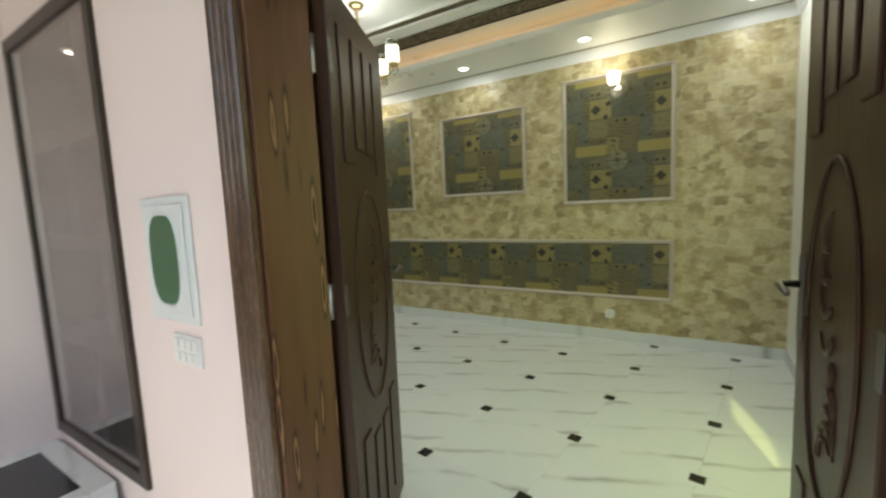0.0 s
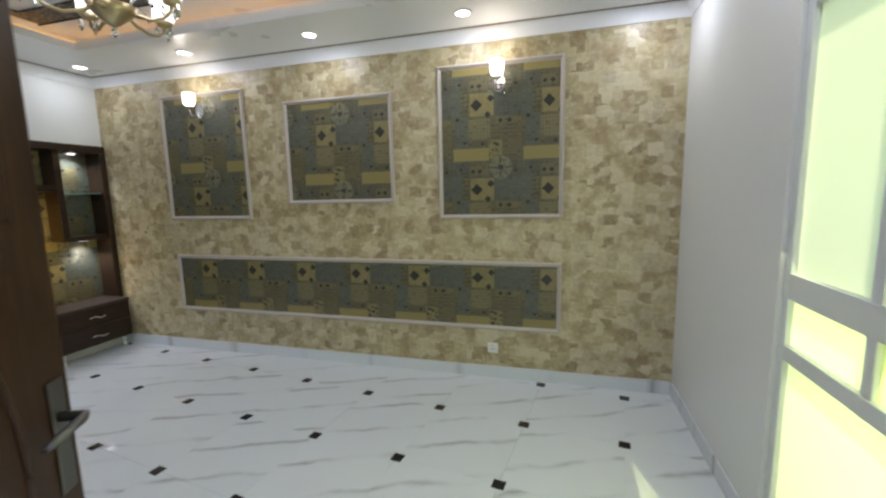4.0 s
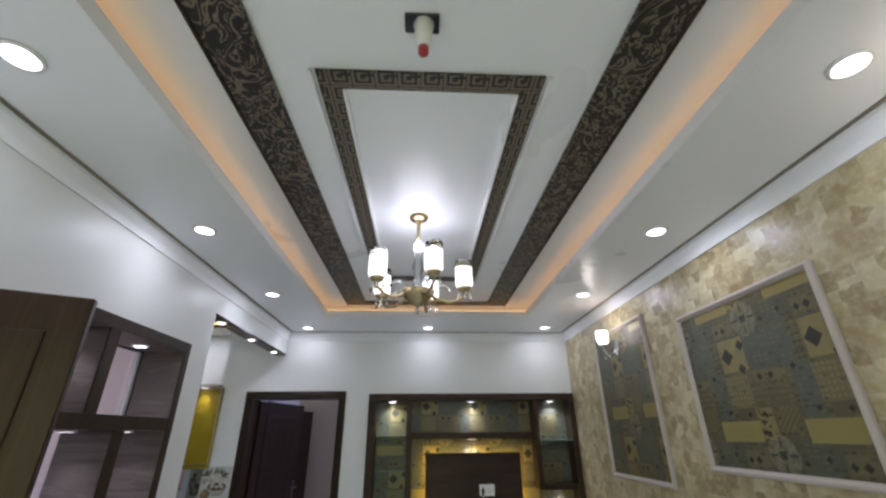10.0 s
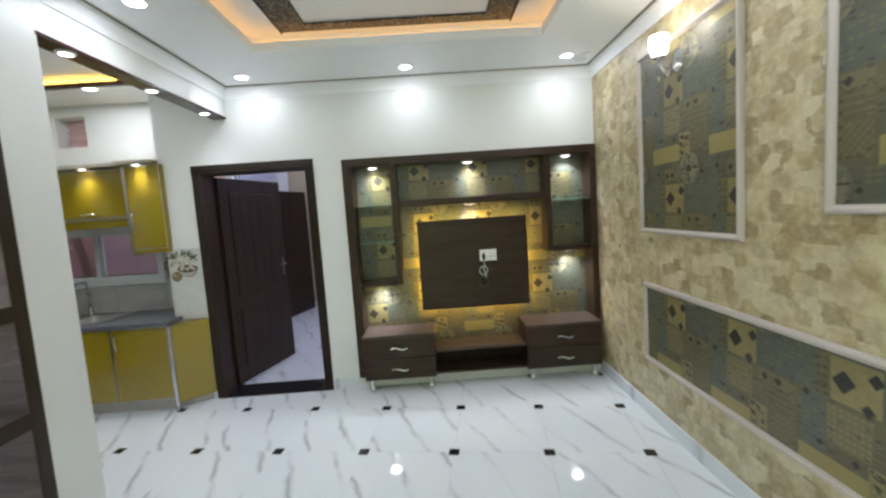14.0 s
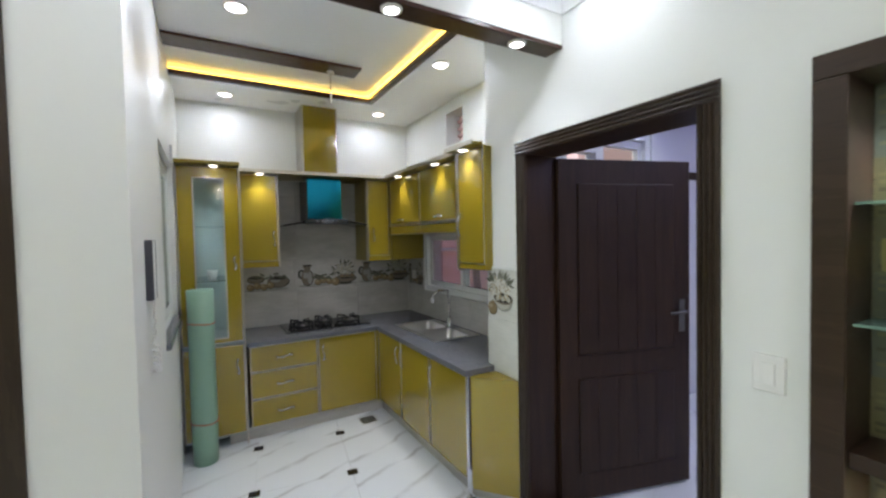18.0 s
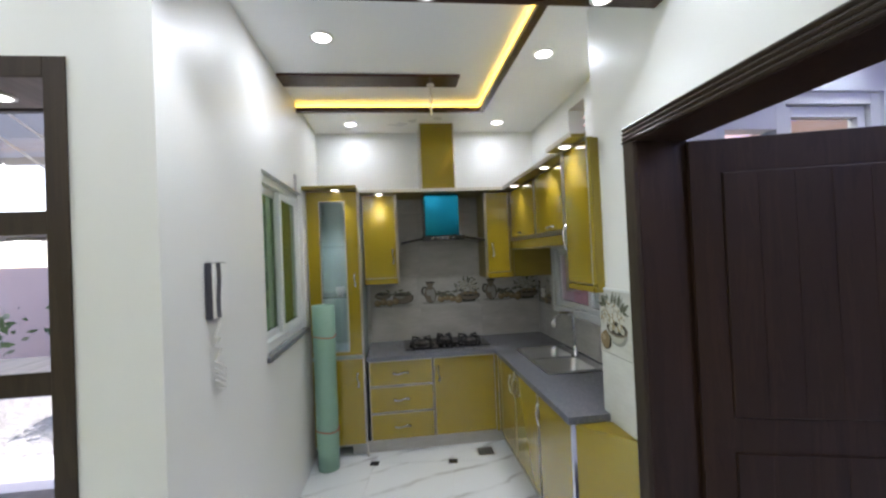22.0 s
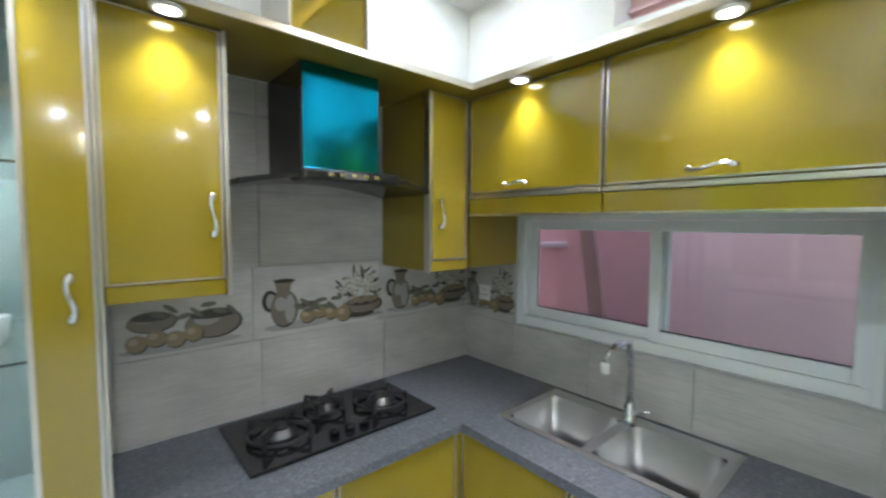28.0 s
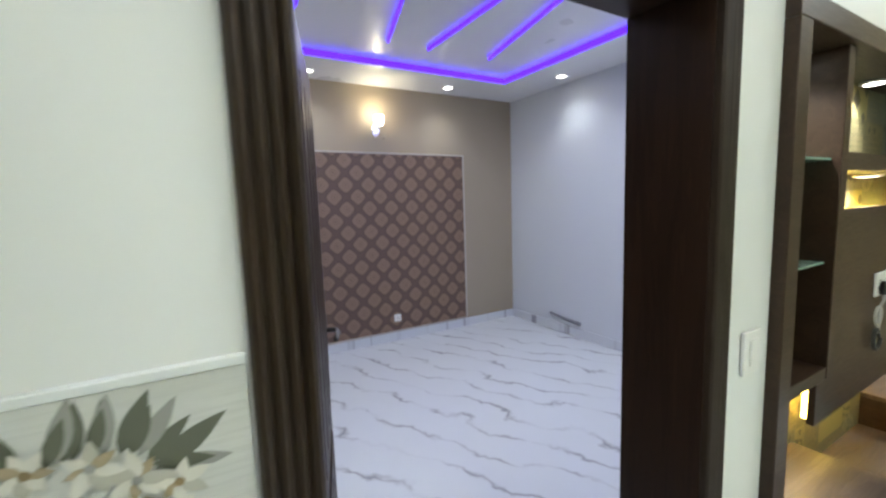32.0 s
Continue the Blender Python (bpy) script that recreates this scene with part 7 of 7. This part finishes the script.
ONW = Matrix(((0, 0, -1, XK), (1, 0, 0, 0), (0, 1, 0, 0), (0, 0, 0, 1)))


def wavy(y0, y1, bow0, bow1, z0, z1, w0, depth):
    """A plate between two bowed edges, standing on the wall."""
    q = [i / 10 for i in range(11)]
    a = [(y0 + bow0 * math.sin(2 * math.pi * t), z0 + (z1 - z0) * t) for t in q]
    b = [(y1 + bow1 * math.sin(2 * math.pi * t), z0 + (z1 - z0) * t) for t in reversed(q)]
    return slab(a + b, depth, ONW @ Matrix.Translation((0, 0, w0)))


part("grip", wavy(0.379, 0.4045, 0.006, 0.0, 1.391, 1.599, 0.0275, 0.004), PLASTIC, ic, "white handset edge")
part("stripe", wavy(0.337, 0.3785, 0.006, 0.006, 1.391, 1.599, 0.0275, 0.003), DGREY, ic, "dark grey stripe")
part("front_plate", wavy(0.270, 0.3365, 0.0, 0.006, 1.391, 1.599, 0.0275, 0.005), PLASTIC, ic, "white front plate")
coil = [(XK - 0.02, 0.335, 1.39), (XK - 0.02, 0.338, 1.355), (XK - 0.02, 0.378, 1.322), (XK - 0.022, 0.330, 1.312), (XK - 0.02, 0.372, 1.285), (XK - 0.022, 0.326, 1.270), (XK - 0.018, 0.350, 1.240)]
for k in range(44):
    a = k * 0.60
    coil.append((XK - 0.022 + 0.010 * math.cos(a), 0.335 + 0.0002 * k + 0.040 * math.sin(a), 1.215 - 0.0022 * k + 0.020 * math.sin(a)))
part("cord", tube(coil, 0.0042, 6), PLASTIC, ic, "white bundled cord", smooth=True)
dr = thing("floor_drain", (-4.44, -1.27, 0), "small square steel floor drain", "drain")
bpart("frame", (-4.51, -1.33, 0.0015, -4.37, -1.19, 0.004), STEEL, dr, bev=0.001)
for k in range(5):
    bpart("bar", (-4.495 + 0.024 * k, -1.318, 0.004, -4.483 + 0.024 * k, -1.202, 0.0055), BURN, dr, bev=0)

# ---- bedroom ----
bp = thing("bedroom_panel", (BW, 2.1, 0.05), "framed panel of brown lattice wallpaper on the bedroom wall", "wall panel")
bpart("paper", (BW + 0.001, 0.92, 0.12, BW + 0.008, 3.125, 2.115), BROWN, bp, "brown lattice paper", bev=0)
for a in ((BW + 0.001, 3.125, 0.105, BW + 0.018, 3.147, 2.135), (BW + 0.001, 0.898, 0.105, BW + 0.018, 0.92, 2.135), (BW + 0.001, 0.92, 2.115, BW + 0.018, 3.125, 2.135), (BW + 0.001, 0.92, 0.105, BW + 0.018, 3.125, 0.12)):
    bpart("moulding", a, TRIM, bp, bev=0.004)
sconce(pose(BW + 0.004, 2.02, 2.365, 0, 0, 90), "bedroom wall lights")
lamp("sconce_bulb", "POINT", pose(BW + 0.17, 2.02, 2.56), 2.8, (1, 0.86, 0.6), radius=0.03)
socket(pose(BW + 0.0085, 2.18, 0.265, 0, 0, 90), "white socket on the brown bedroom panel")
struct("baseboard_bedroom", boxes((BW + 0.001, BS, 0, BW + 0.012, BN - 0.013, 0.10), (BW + 0.001, BN - 0.012, 0, XW - 0.31, BN - 0.001, 0.10)), BEDT, "marble skirting of the bedroom", "baseboard")
pp = thing("pipe_stub", (-7.62, BN - 0.02, 0.12), "grey pipe stub on the bedroom wall", "pipe")
part("pipe", tube([(-7.85, BN - 0.025, 0.20), (-7.6, BN - 0.025, 0.175), (-7.4, BN - 0.025, 0.165)], 0.018, 10), plain("grey_pipe", (0.22, 0.22, 0.25), 0.5), pp, smooth=True)
vl = thing("violet_led_frame", (-6.6, 1.9, 2.79), "ceiling frame of glowing violet light strips", "light strip")
for a in ((-7.84, 0.35, 2.775, -7.80, 3.22, 2.829), (-7.80, 3.18, 2.775, -5.25, 3.22, 2.829), (-5.29, 0.35, 2.775, -5.25, 3.18, 2.829), (-7.80, 0.35, 2.775, -5.29, 0.39, 2.829)):
    bpart("frame_board", a, CEIL, vl, bev=0.002)
for a in ((-7.798, 0.40, 2.78, -7.782, 3.16, 2.826), (-7.78, 3.162, 2.78, -5.30, 3.178, 2.826)):
    bpart("strip", a, VIOLET, vl, "glowing violet strip", bev=0)
for k, (x0, y0, x1, y1) in enumerate(((-7.30, 0.97, -6.2, 0.95), (-7.34, 1.71, -6.2, 1.40), (-7.36, 2.07, -6.2, 2.07), (-7.33, 2.665, -6.2, 2.41))):
    d = Vector((x1 - x0, y1 - y0, 0)).normalized()
    nrm = Vector((-d.y, d.x, 0))
    sl = thing("violet_light_bar", ((x0 + x1) / 2, (y0 + y1) / 2, 2.79), "slanting ceiling bar glowing violet", "light bar", "violet ceiling bars")
    part("bar", slab([(x0 - nrm.x * 0.03, y0 - nrm.y * 0.03), (x1 - nrm.x * 0.03, y1 - nrm.y * 0.03), (x1 + nrm.x * 0.03, y1 + nrm.y * 0.03), (x0 + nrm.x * 0.03, y0 + nrm.y * 0.03)], 0.03, Matrix.Translation((0, 0, 2.798))), CEIL, sl)
    part("strip", slab([(x0 - nrm.x * 0.045, y0 - nrm.y * 0.045), (x1 - nrm.x * 0.045, y1 - nrm.y * 0.045), (x1 - nrm.x * 0.031, y1 - nrm.y * 0.031), (x0 - nrm.x * 0.031, y0 - nrm.y * 0.031)], 0.026, Matrix.Translation((0, 0, 2.80))), VIOLET, sl, "glowing violet strip")
DA, DB = -7.67, -6.80
bdf = thing("doorway_2", (-7.23, BS, 0), "bedroom doorway in a dark stained frame, pale board for the view beyond", "door", kind="structure")
# pale board standing in for the view through the open doorway
bpart("leaf", (DA + 0.07, BS + 0.001, 0.004, DB - 0.07, BS + 0.012, 2.08), LILAC, bdf, bev=0.002)
for a in ((DA, BS + 0.001, 0.003, DA + 0.069, BS + 0.03, 2.15), (DB - 0.069, BS + 0.001, 0.003, DB, BS + 0.03, 2.15), (DA + 0.07, BS + 0.001, 2.081, DB - 0.07, BS + 0.03, 2.15)):
    bpart("frame", a, FRAMEW, bdf, bev=0.003)
bl = thing("door_leaf_inner", (DA - 0.005, BS + 0.05, 0.006), "dark brown timber door opened back against the bedroom wall", "door", rz=163.0, local=True)
bl.name = "inner_door"
ORIGIN[bl.name] = Vector((0, 0, 0))
bpart("slab", (0.0, -0.02, 0, 0.82, 0.02, 2.06), DARKW, bl, bev=0.003)
for z0p, z1p in ((0.16, 0.74), (0.88, 1.90)):
    bpart("panel", (0.12, -0.027, z0p, 0.70, -0.0195, z1p), DARKW, bl, bev=0.006)
bwn = thing("window_4", (-6.17, BS - 0.1, 1.0), "white-framed window high in the bedroom wall", "window", kind="structure")
for a in ((-6.728, BS - 0.13, 1.002, -6.66, BS - 0.02, 2.458), (-5.69, BS - 0.13, 1.002, -5.622, BS - 0.02, 2.458), (-6.66, BS - 0.13, 2.39, -5.69, BS - 0.02, 2.458), (-6.66, BS - 0.13, 1.002, -5.69, BS - 0.02, 1.07),
          (-6.09, BS - 0.13, 1.07, -6.02, BS - 0.02, 2.39), (-6.02, BS - 0.13, 2.24, -5.69, BS - 0.02, 2.39)):
    bpart("window_frame", a, PVC, bwn, bev=0.003)
sa = part("sash", boxes((-6.655, BS - 0.11, 1.075, -6.60, BS - 0.05, 2.385), (-6.15, BS - 0.11, 1.075, -6.095, BS - 0.05, 2.385), (-6.60, BS - 0.11, 2.32, -6.15, BS - 0.05, 2.385), (-6.60, BS - 0.11, 1.075, -6.15, BS - 0.05, 1.14), bev=0.003), PVC, bwn)
bpart("pane", (-6.60, BS - 0.085, 1.14, -6.15, BS - 0.079, 2.32), GLASS, sa, bev=0)
bpart("pane", (-6.02, BS - 0.085, 1.07, -5.69, BS - 0.079, 2.24), GLASS, bwn, bev=0)

# ---- porch and yard seen through the openings ----
struct("wall_yard_south", boxes((-9, -7.6, -0.3, 3.4, -7.4, 4.0)), PINK, "pink boundary wall of the yard", "wall")
struct("wall_yard_east", boxes((3.2, -7.4, -0.3, 3.4, 5.2, 1.7)), PINK, "pink boundary wall beside the porch", "wall")
struct("wall_neighbour_west", boxes((-6.25, -7.4, -0.3, -6.05, -0.33, 2.6)), ROSE, "pink neighbouring wall outside the kitchen window", "wall")
# height and run behind the kitchen are added to keep sun off the alley
struct("wall_alley_end", boxes((-6.049, -2.9, -0.3, XKW + 1.0, -2.7, 5.0)), ROSE, "pink wall closing the alley, made tall and long to block sun", "wall")
ORANGE = paint("orange_pink_wall_paint", (0.62, 0.33, 0.20), 0.6, 0.06)
struct("wall_bedroom_yard", boxes((-8.8, -1.5, -0.3, -6.26, -1.3, 4.4)), ORANGE, "orange pink wall outside the bedroom window", "wall")
# stepped outline is set so the slab's shadow cuts the doorway sun patch
struct("ceiling_porch", boxes((-3.3, -1.95, 3.02, 0.30, YP - 0.013, 3.2), (0.3005, -1.077, 3.02, 0.8, YP - 0.013, 3.2)), WHITE, "white porch slab", "ceiling")
stone_white, stone_dark = marble("white_step_marble", (0.72, 0.73, 0.73), (0.45, 0.45, 0.45), 0.12), plain("dark_tread_granite", (0.035, 0.037, 0.042), 0.14)
st = thing("stair_landing", (-2.4, -0.1, PG), "raised landing of dark polished stone with white marble borders", "landing")
LX0, LX1, LY0, LY1, LZ = -2.863, -2.15, -0.75, YP - 0.032, 0.25
bpart("base", (LX0, LY0, PG, LX1, LY1, LZ - 0.026), stone_white, st, bev=0.002)
bpart("slab", (LX0 + 0.09, LY0 + 0.09, LZ - 0.0255, LX1 - 0.09, LY1 - 0.09, LZ), stone_dark, st, "dark polished stone slab", bev=0.002)
for a in ((LX0, LY0, LX1, LY0 + 0.089), (LX0, LY1 - 0.089, LX1, LY1), (LX0, LY0 + 0.09, LX0 + 0.089, LY1 - 0.09), (LX1 - 0.089, LY0 + 0.09, LX1, LY1 - 0.09)):
    bpart("border", (a[0], a[1], LZ - 0.0255, a[2], a[3], LZ + 0.002), stone_white, st, "white marble border", bev=0.003)
# lower step in front of it
sp = thing("stair_step", (-1.95, -0.1, PG), "low step of dark polished stone with white marble borders", "step")
EX0, EX1 = LX1 + 0.002, -1.80
bpart("base", (EX0, LY0, PG, EX1, LY1, -0.026), stone_white, sp, bev=0.002)
bpart("slab", (EX0, LY0 + 0.09, -0.0255, EX1 - 0.07, LY1 - 0.07, 0.0), stone_dark, sp, "dark polished stone slab", bev=0.002)
for a in ((EX0, LY0, EX1, LY0 + 0.089), (EX0, LY1 - 0.069, EX1, LY1), (EX1 - 0.069, LY0 + 0.09, EX1, LY1 - 0.07)):
    bpart("border", (a[0], a[1], -0.0255, a[2], a[3], 0.002), stone_white, sp, "white marble border", bev=0.003)
# grey underside of the upper flight, across the yard, widened and darkened to mask the bright outdoors, and the
# handrail climbing to it
struct("wall_stair_soffit", slab([(-1.2, 0.0), (3.15, 0.0), (3.15, 2.6), (-1.2, 2.6)], 0.12, Matrix.Translation((0, -3.3, 2.95)) @ pose(0, 0, 0, 128, 0, 0)), paint("grey_plaster", (0.26, 0.24, 0.22), 0.7, 0.1, 0.1), "grey plaster underside of the upper stair flight, widened to mask the bright yard", "wall")
hr = thing("stair_handrail", (-1.97, -0.5, 0.5), "thin white diagonal handrail climbing under the porch slab", "railing")
part("post", tube([(-1.985, -0.5, 0.001), (-1.985, -0.5, 2.27)], 0.009, 8), PVC, hr)
for dz in (0.0, 0.165):
    part("rail", tube([(-1.99, -0.5, 2.238 - dz), (-1.016 + dz * 1.245, -0.5, 3.018)], 0.0065, 8), PVC, hr)
wp = thing("outdoor_pipe", (-6.0, -1.7, 1.5), "thin white pipe along the wall outside the kitchen window", "pipe")
part("pipe", tube([(-6.02, -2.68, 1.41), (-6.02, -2.1, 1.42), (-6.02, -1.82, 1.435)], 0.022, 10), PVC, wp, smooth=True)
# plank leaning outside the sink window
pk2 = thing("plank", (-5.72, -1.4, PG), "pale timber plank leaning outside the kitchen window", "plank")
part("board", slab([(-1.27, PG), (-1.18, PG), (-1.54, 2.1), (-1.63, 2.1)], 0.03, Matrix(((0, 0, -1, -5.72), (1, 0, 0, 0), (0, 1, 0, 0), (0, 0, 0, 1)))), plain("pale_pine", (0.50, 0.38, 0.32), 0.6), pk2)


def shrub(x, y, z, r, h, seed):
    rnd = random.Random(seed)
    s = thing("shrub", (x, y, z), "leafy green and pale variegated shrub in a planter", "shrub", "yard shrubs")
    tr = bmesh.new()
    lv = bmesh.new()
    for k in range(9):
        a, q = rnd.uniform(0, 6.28), rnd.uniform(0.3, 0.9)
        tip = Vector((x + r * q * math.cos(a), y + r * q * math.sin(a), z + h * rnd.uniform(0.6, 1.0)))
        tube([(x, y, z), (Vector((x, y, z)) + tip) / 2 + Vector((0, 0, 0.08)), tip], [0.012, 0.008, 0.004], 5, tr)
        for j in range(70):
            c = Vector((x, y, z)).lerp(tip, rnd.uniform(0.25, 1.05)) + Vector((rnd.gauss(0, r * 0.22), rnd.gauss(0, r * 0.22), rnd.gauss(0, h * 0.12)))
            c.z = max(c.z, z + 0.03)
            m = Matrix.Translation(c) @ Euler((rnd.uniform(0, 6), rnd.uniform(0, 6), rnd.uniform(0, 6))).to_matrix().to_4x4()
            w = rnd.uniform(0.02, 0.04)
            vs = [lv.verts.new(m @ Vector(p)) for p in ((0, -2 * w, 0), (w, 0, 0.006), (0, 2 * w, 0), (-w, 0, 0.006))]
            lv.faces.new(vs)
    part("stems", tr, plain("shrub_bark", (0.10, 0.08, 0.05), 0.8), s)
    n = Nodes("variegated_leaf")
    isl = n.t.nodes.new("ShaderNodeNewGeometry").outputs["Random Per Island"]
    lf_m = n.done(n.ramp(isl, (0.0, (0.045, 0.10, 0.03)), (0.7, (0.08, 0.16, 0.05)), (1.0, (0.35, 0.38, 0.30))), 0.5)
    part("leaves", lv, lf_m, s)
    part("planter", lathe([(r * 0.5, PG + 0.001 - z), (r * 0.62, -0.02), (r * 0.66, 0.0), (r * 0.58, 0.0)], 20, (x, y, z)), PLASTIC, s, "white planter", smooth=True)


for k, (x, y) in enumerate(((-0.4, -3.4), (0.35, -3.9), (-1.1, -3.9), (1.1, -3.2))):
    shrub(x, y, PG + 0.55, 0.42, 0.85, 11 + k)

# ---- floor tiles, laid askew to the walls, with black insets at the corners ----
TS, TA, TO = 0.61, radians(-8.0), Vector((-0.2, 0.75))
ex, ey = Vector((math.cos(TA), math.sin(TA))), Vector((-math.sin(TA), math.cos(TA)))


def clip(poly, x0, y0, x1, y1):
    """A polygon cut to a rectangle."""
    for ax, lim, sgn in ((0, x0, 1), (0, x1, -1), (1, y0, 1), (1, y1, -1)):
        out = []
        for p, q in zip(poly, poly[1:] + poly[:1]):
            a, b = sgn * (p[ax] - lim), sgn * (q[ax] - lim)
            if a >= 0:
                out.append(p)
            if a * b < 0:
                out.append(tuple(p[i] + (q[i] - p[i]) * a / (a - b) for i in (0, 1)))
        poly = out
        if len(poly) < 3:
            return []
    return poly


def area(poly):
    return abs(sum(p[0] * q[1] - q[0] * p[1] for p, q in zip(poly, poly[1:] + poly[:1]))) / 2


ROOMS = ((XW + 0.001, YS - 0.02, XE - 0.001, YN - 0.001), (-4.80, YKS + 0.30, XK - 0.001, YS - 0.021), (DX0 + 0.001, YS - 0.029, DX1 - 0.001, YS - 0.0205))
ft = thing("floor", (-2.1, 2.3, 0), "polished white marble floor tiles with small black corner insets", "floor", kind="structure")
h = 0.034
notch = [(h, 0), (TS - h, 0), (TS - h, h), (TS, h), (TS, TS - h), (TS - h, TS - h), (TS - h, TS), (h, TS), (h, TS - h), (0, TS - h), (0, h), (h, h)]
gap = 0.0009


def lay(poly, mat, name):
    for r in ROOMS:
        p = clip(poly, *r)
        if p and area(p) > 0.0004:
            o = ORIGIN[ft.name]
            part(name, slab([(x, y) for x, y in p], 0.0055, Matrix.Translation((0, 0, -0.0055))), mat, ft)


for i in range(-11, 3):
    for j in range(-8, 8):
        c = TO + ex * TS * i + ey * TS * j
        if not (-5.7 < c.x < 1.0 and -2.6 < c.y < 4.3):
            continue
        pts = []
        for a, b in notch:
            a2, b2 = a + (gap if a < TS / 2 else -gap), b + (gap if b < TS / 2 else -gap)
            v = c + ex * a2 + ey * b2
            pts.append((v.x, v.y))
        lay(pts, FLOORT, "tile")
        dots = [c + ex * a + ey * b for a, b in ((-h + gap, -h + gap), (h - gap, -h + gap), (h - gap, h - gap), (-h + gap, h - gap))]
        lay([(v.x, v.y) for v in dots], DOT, "black_inset")
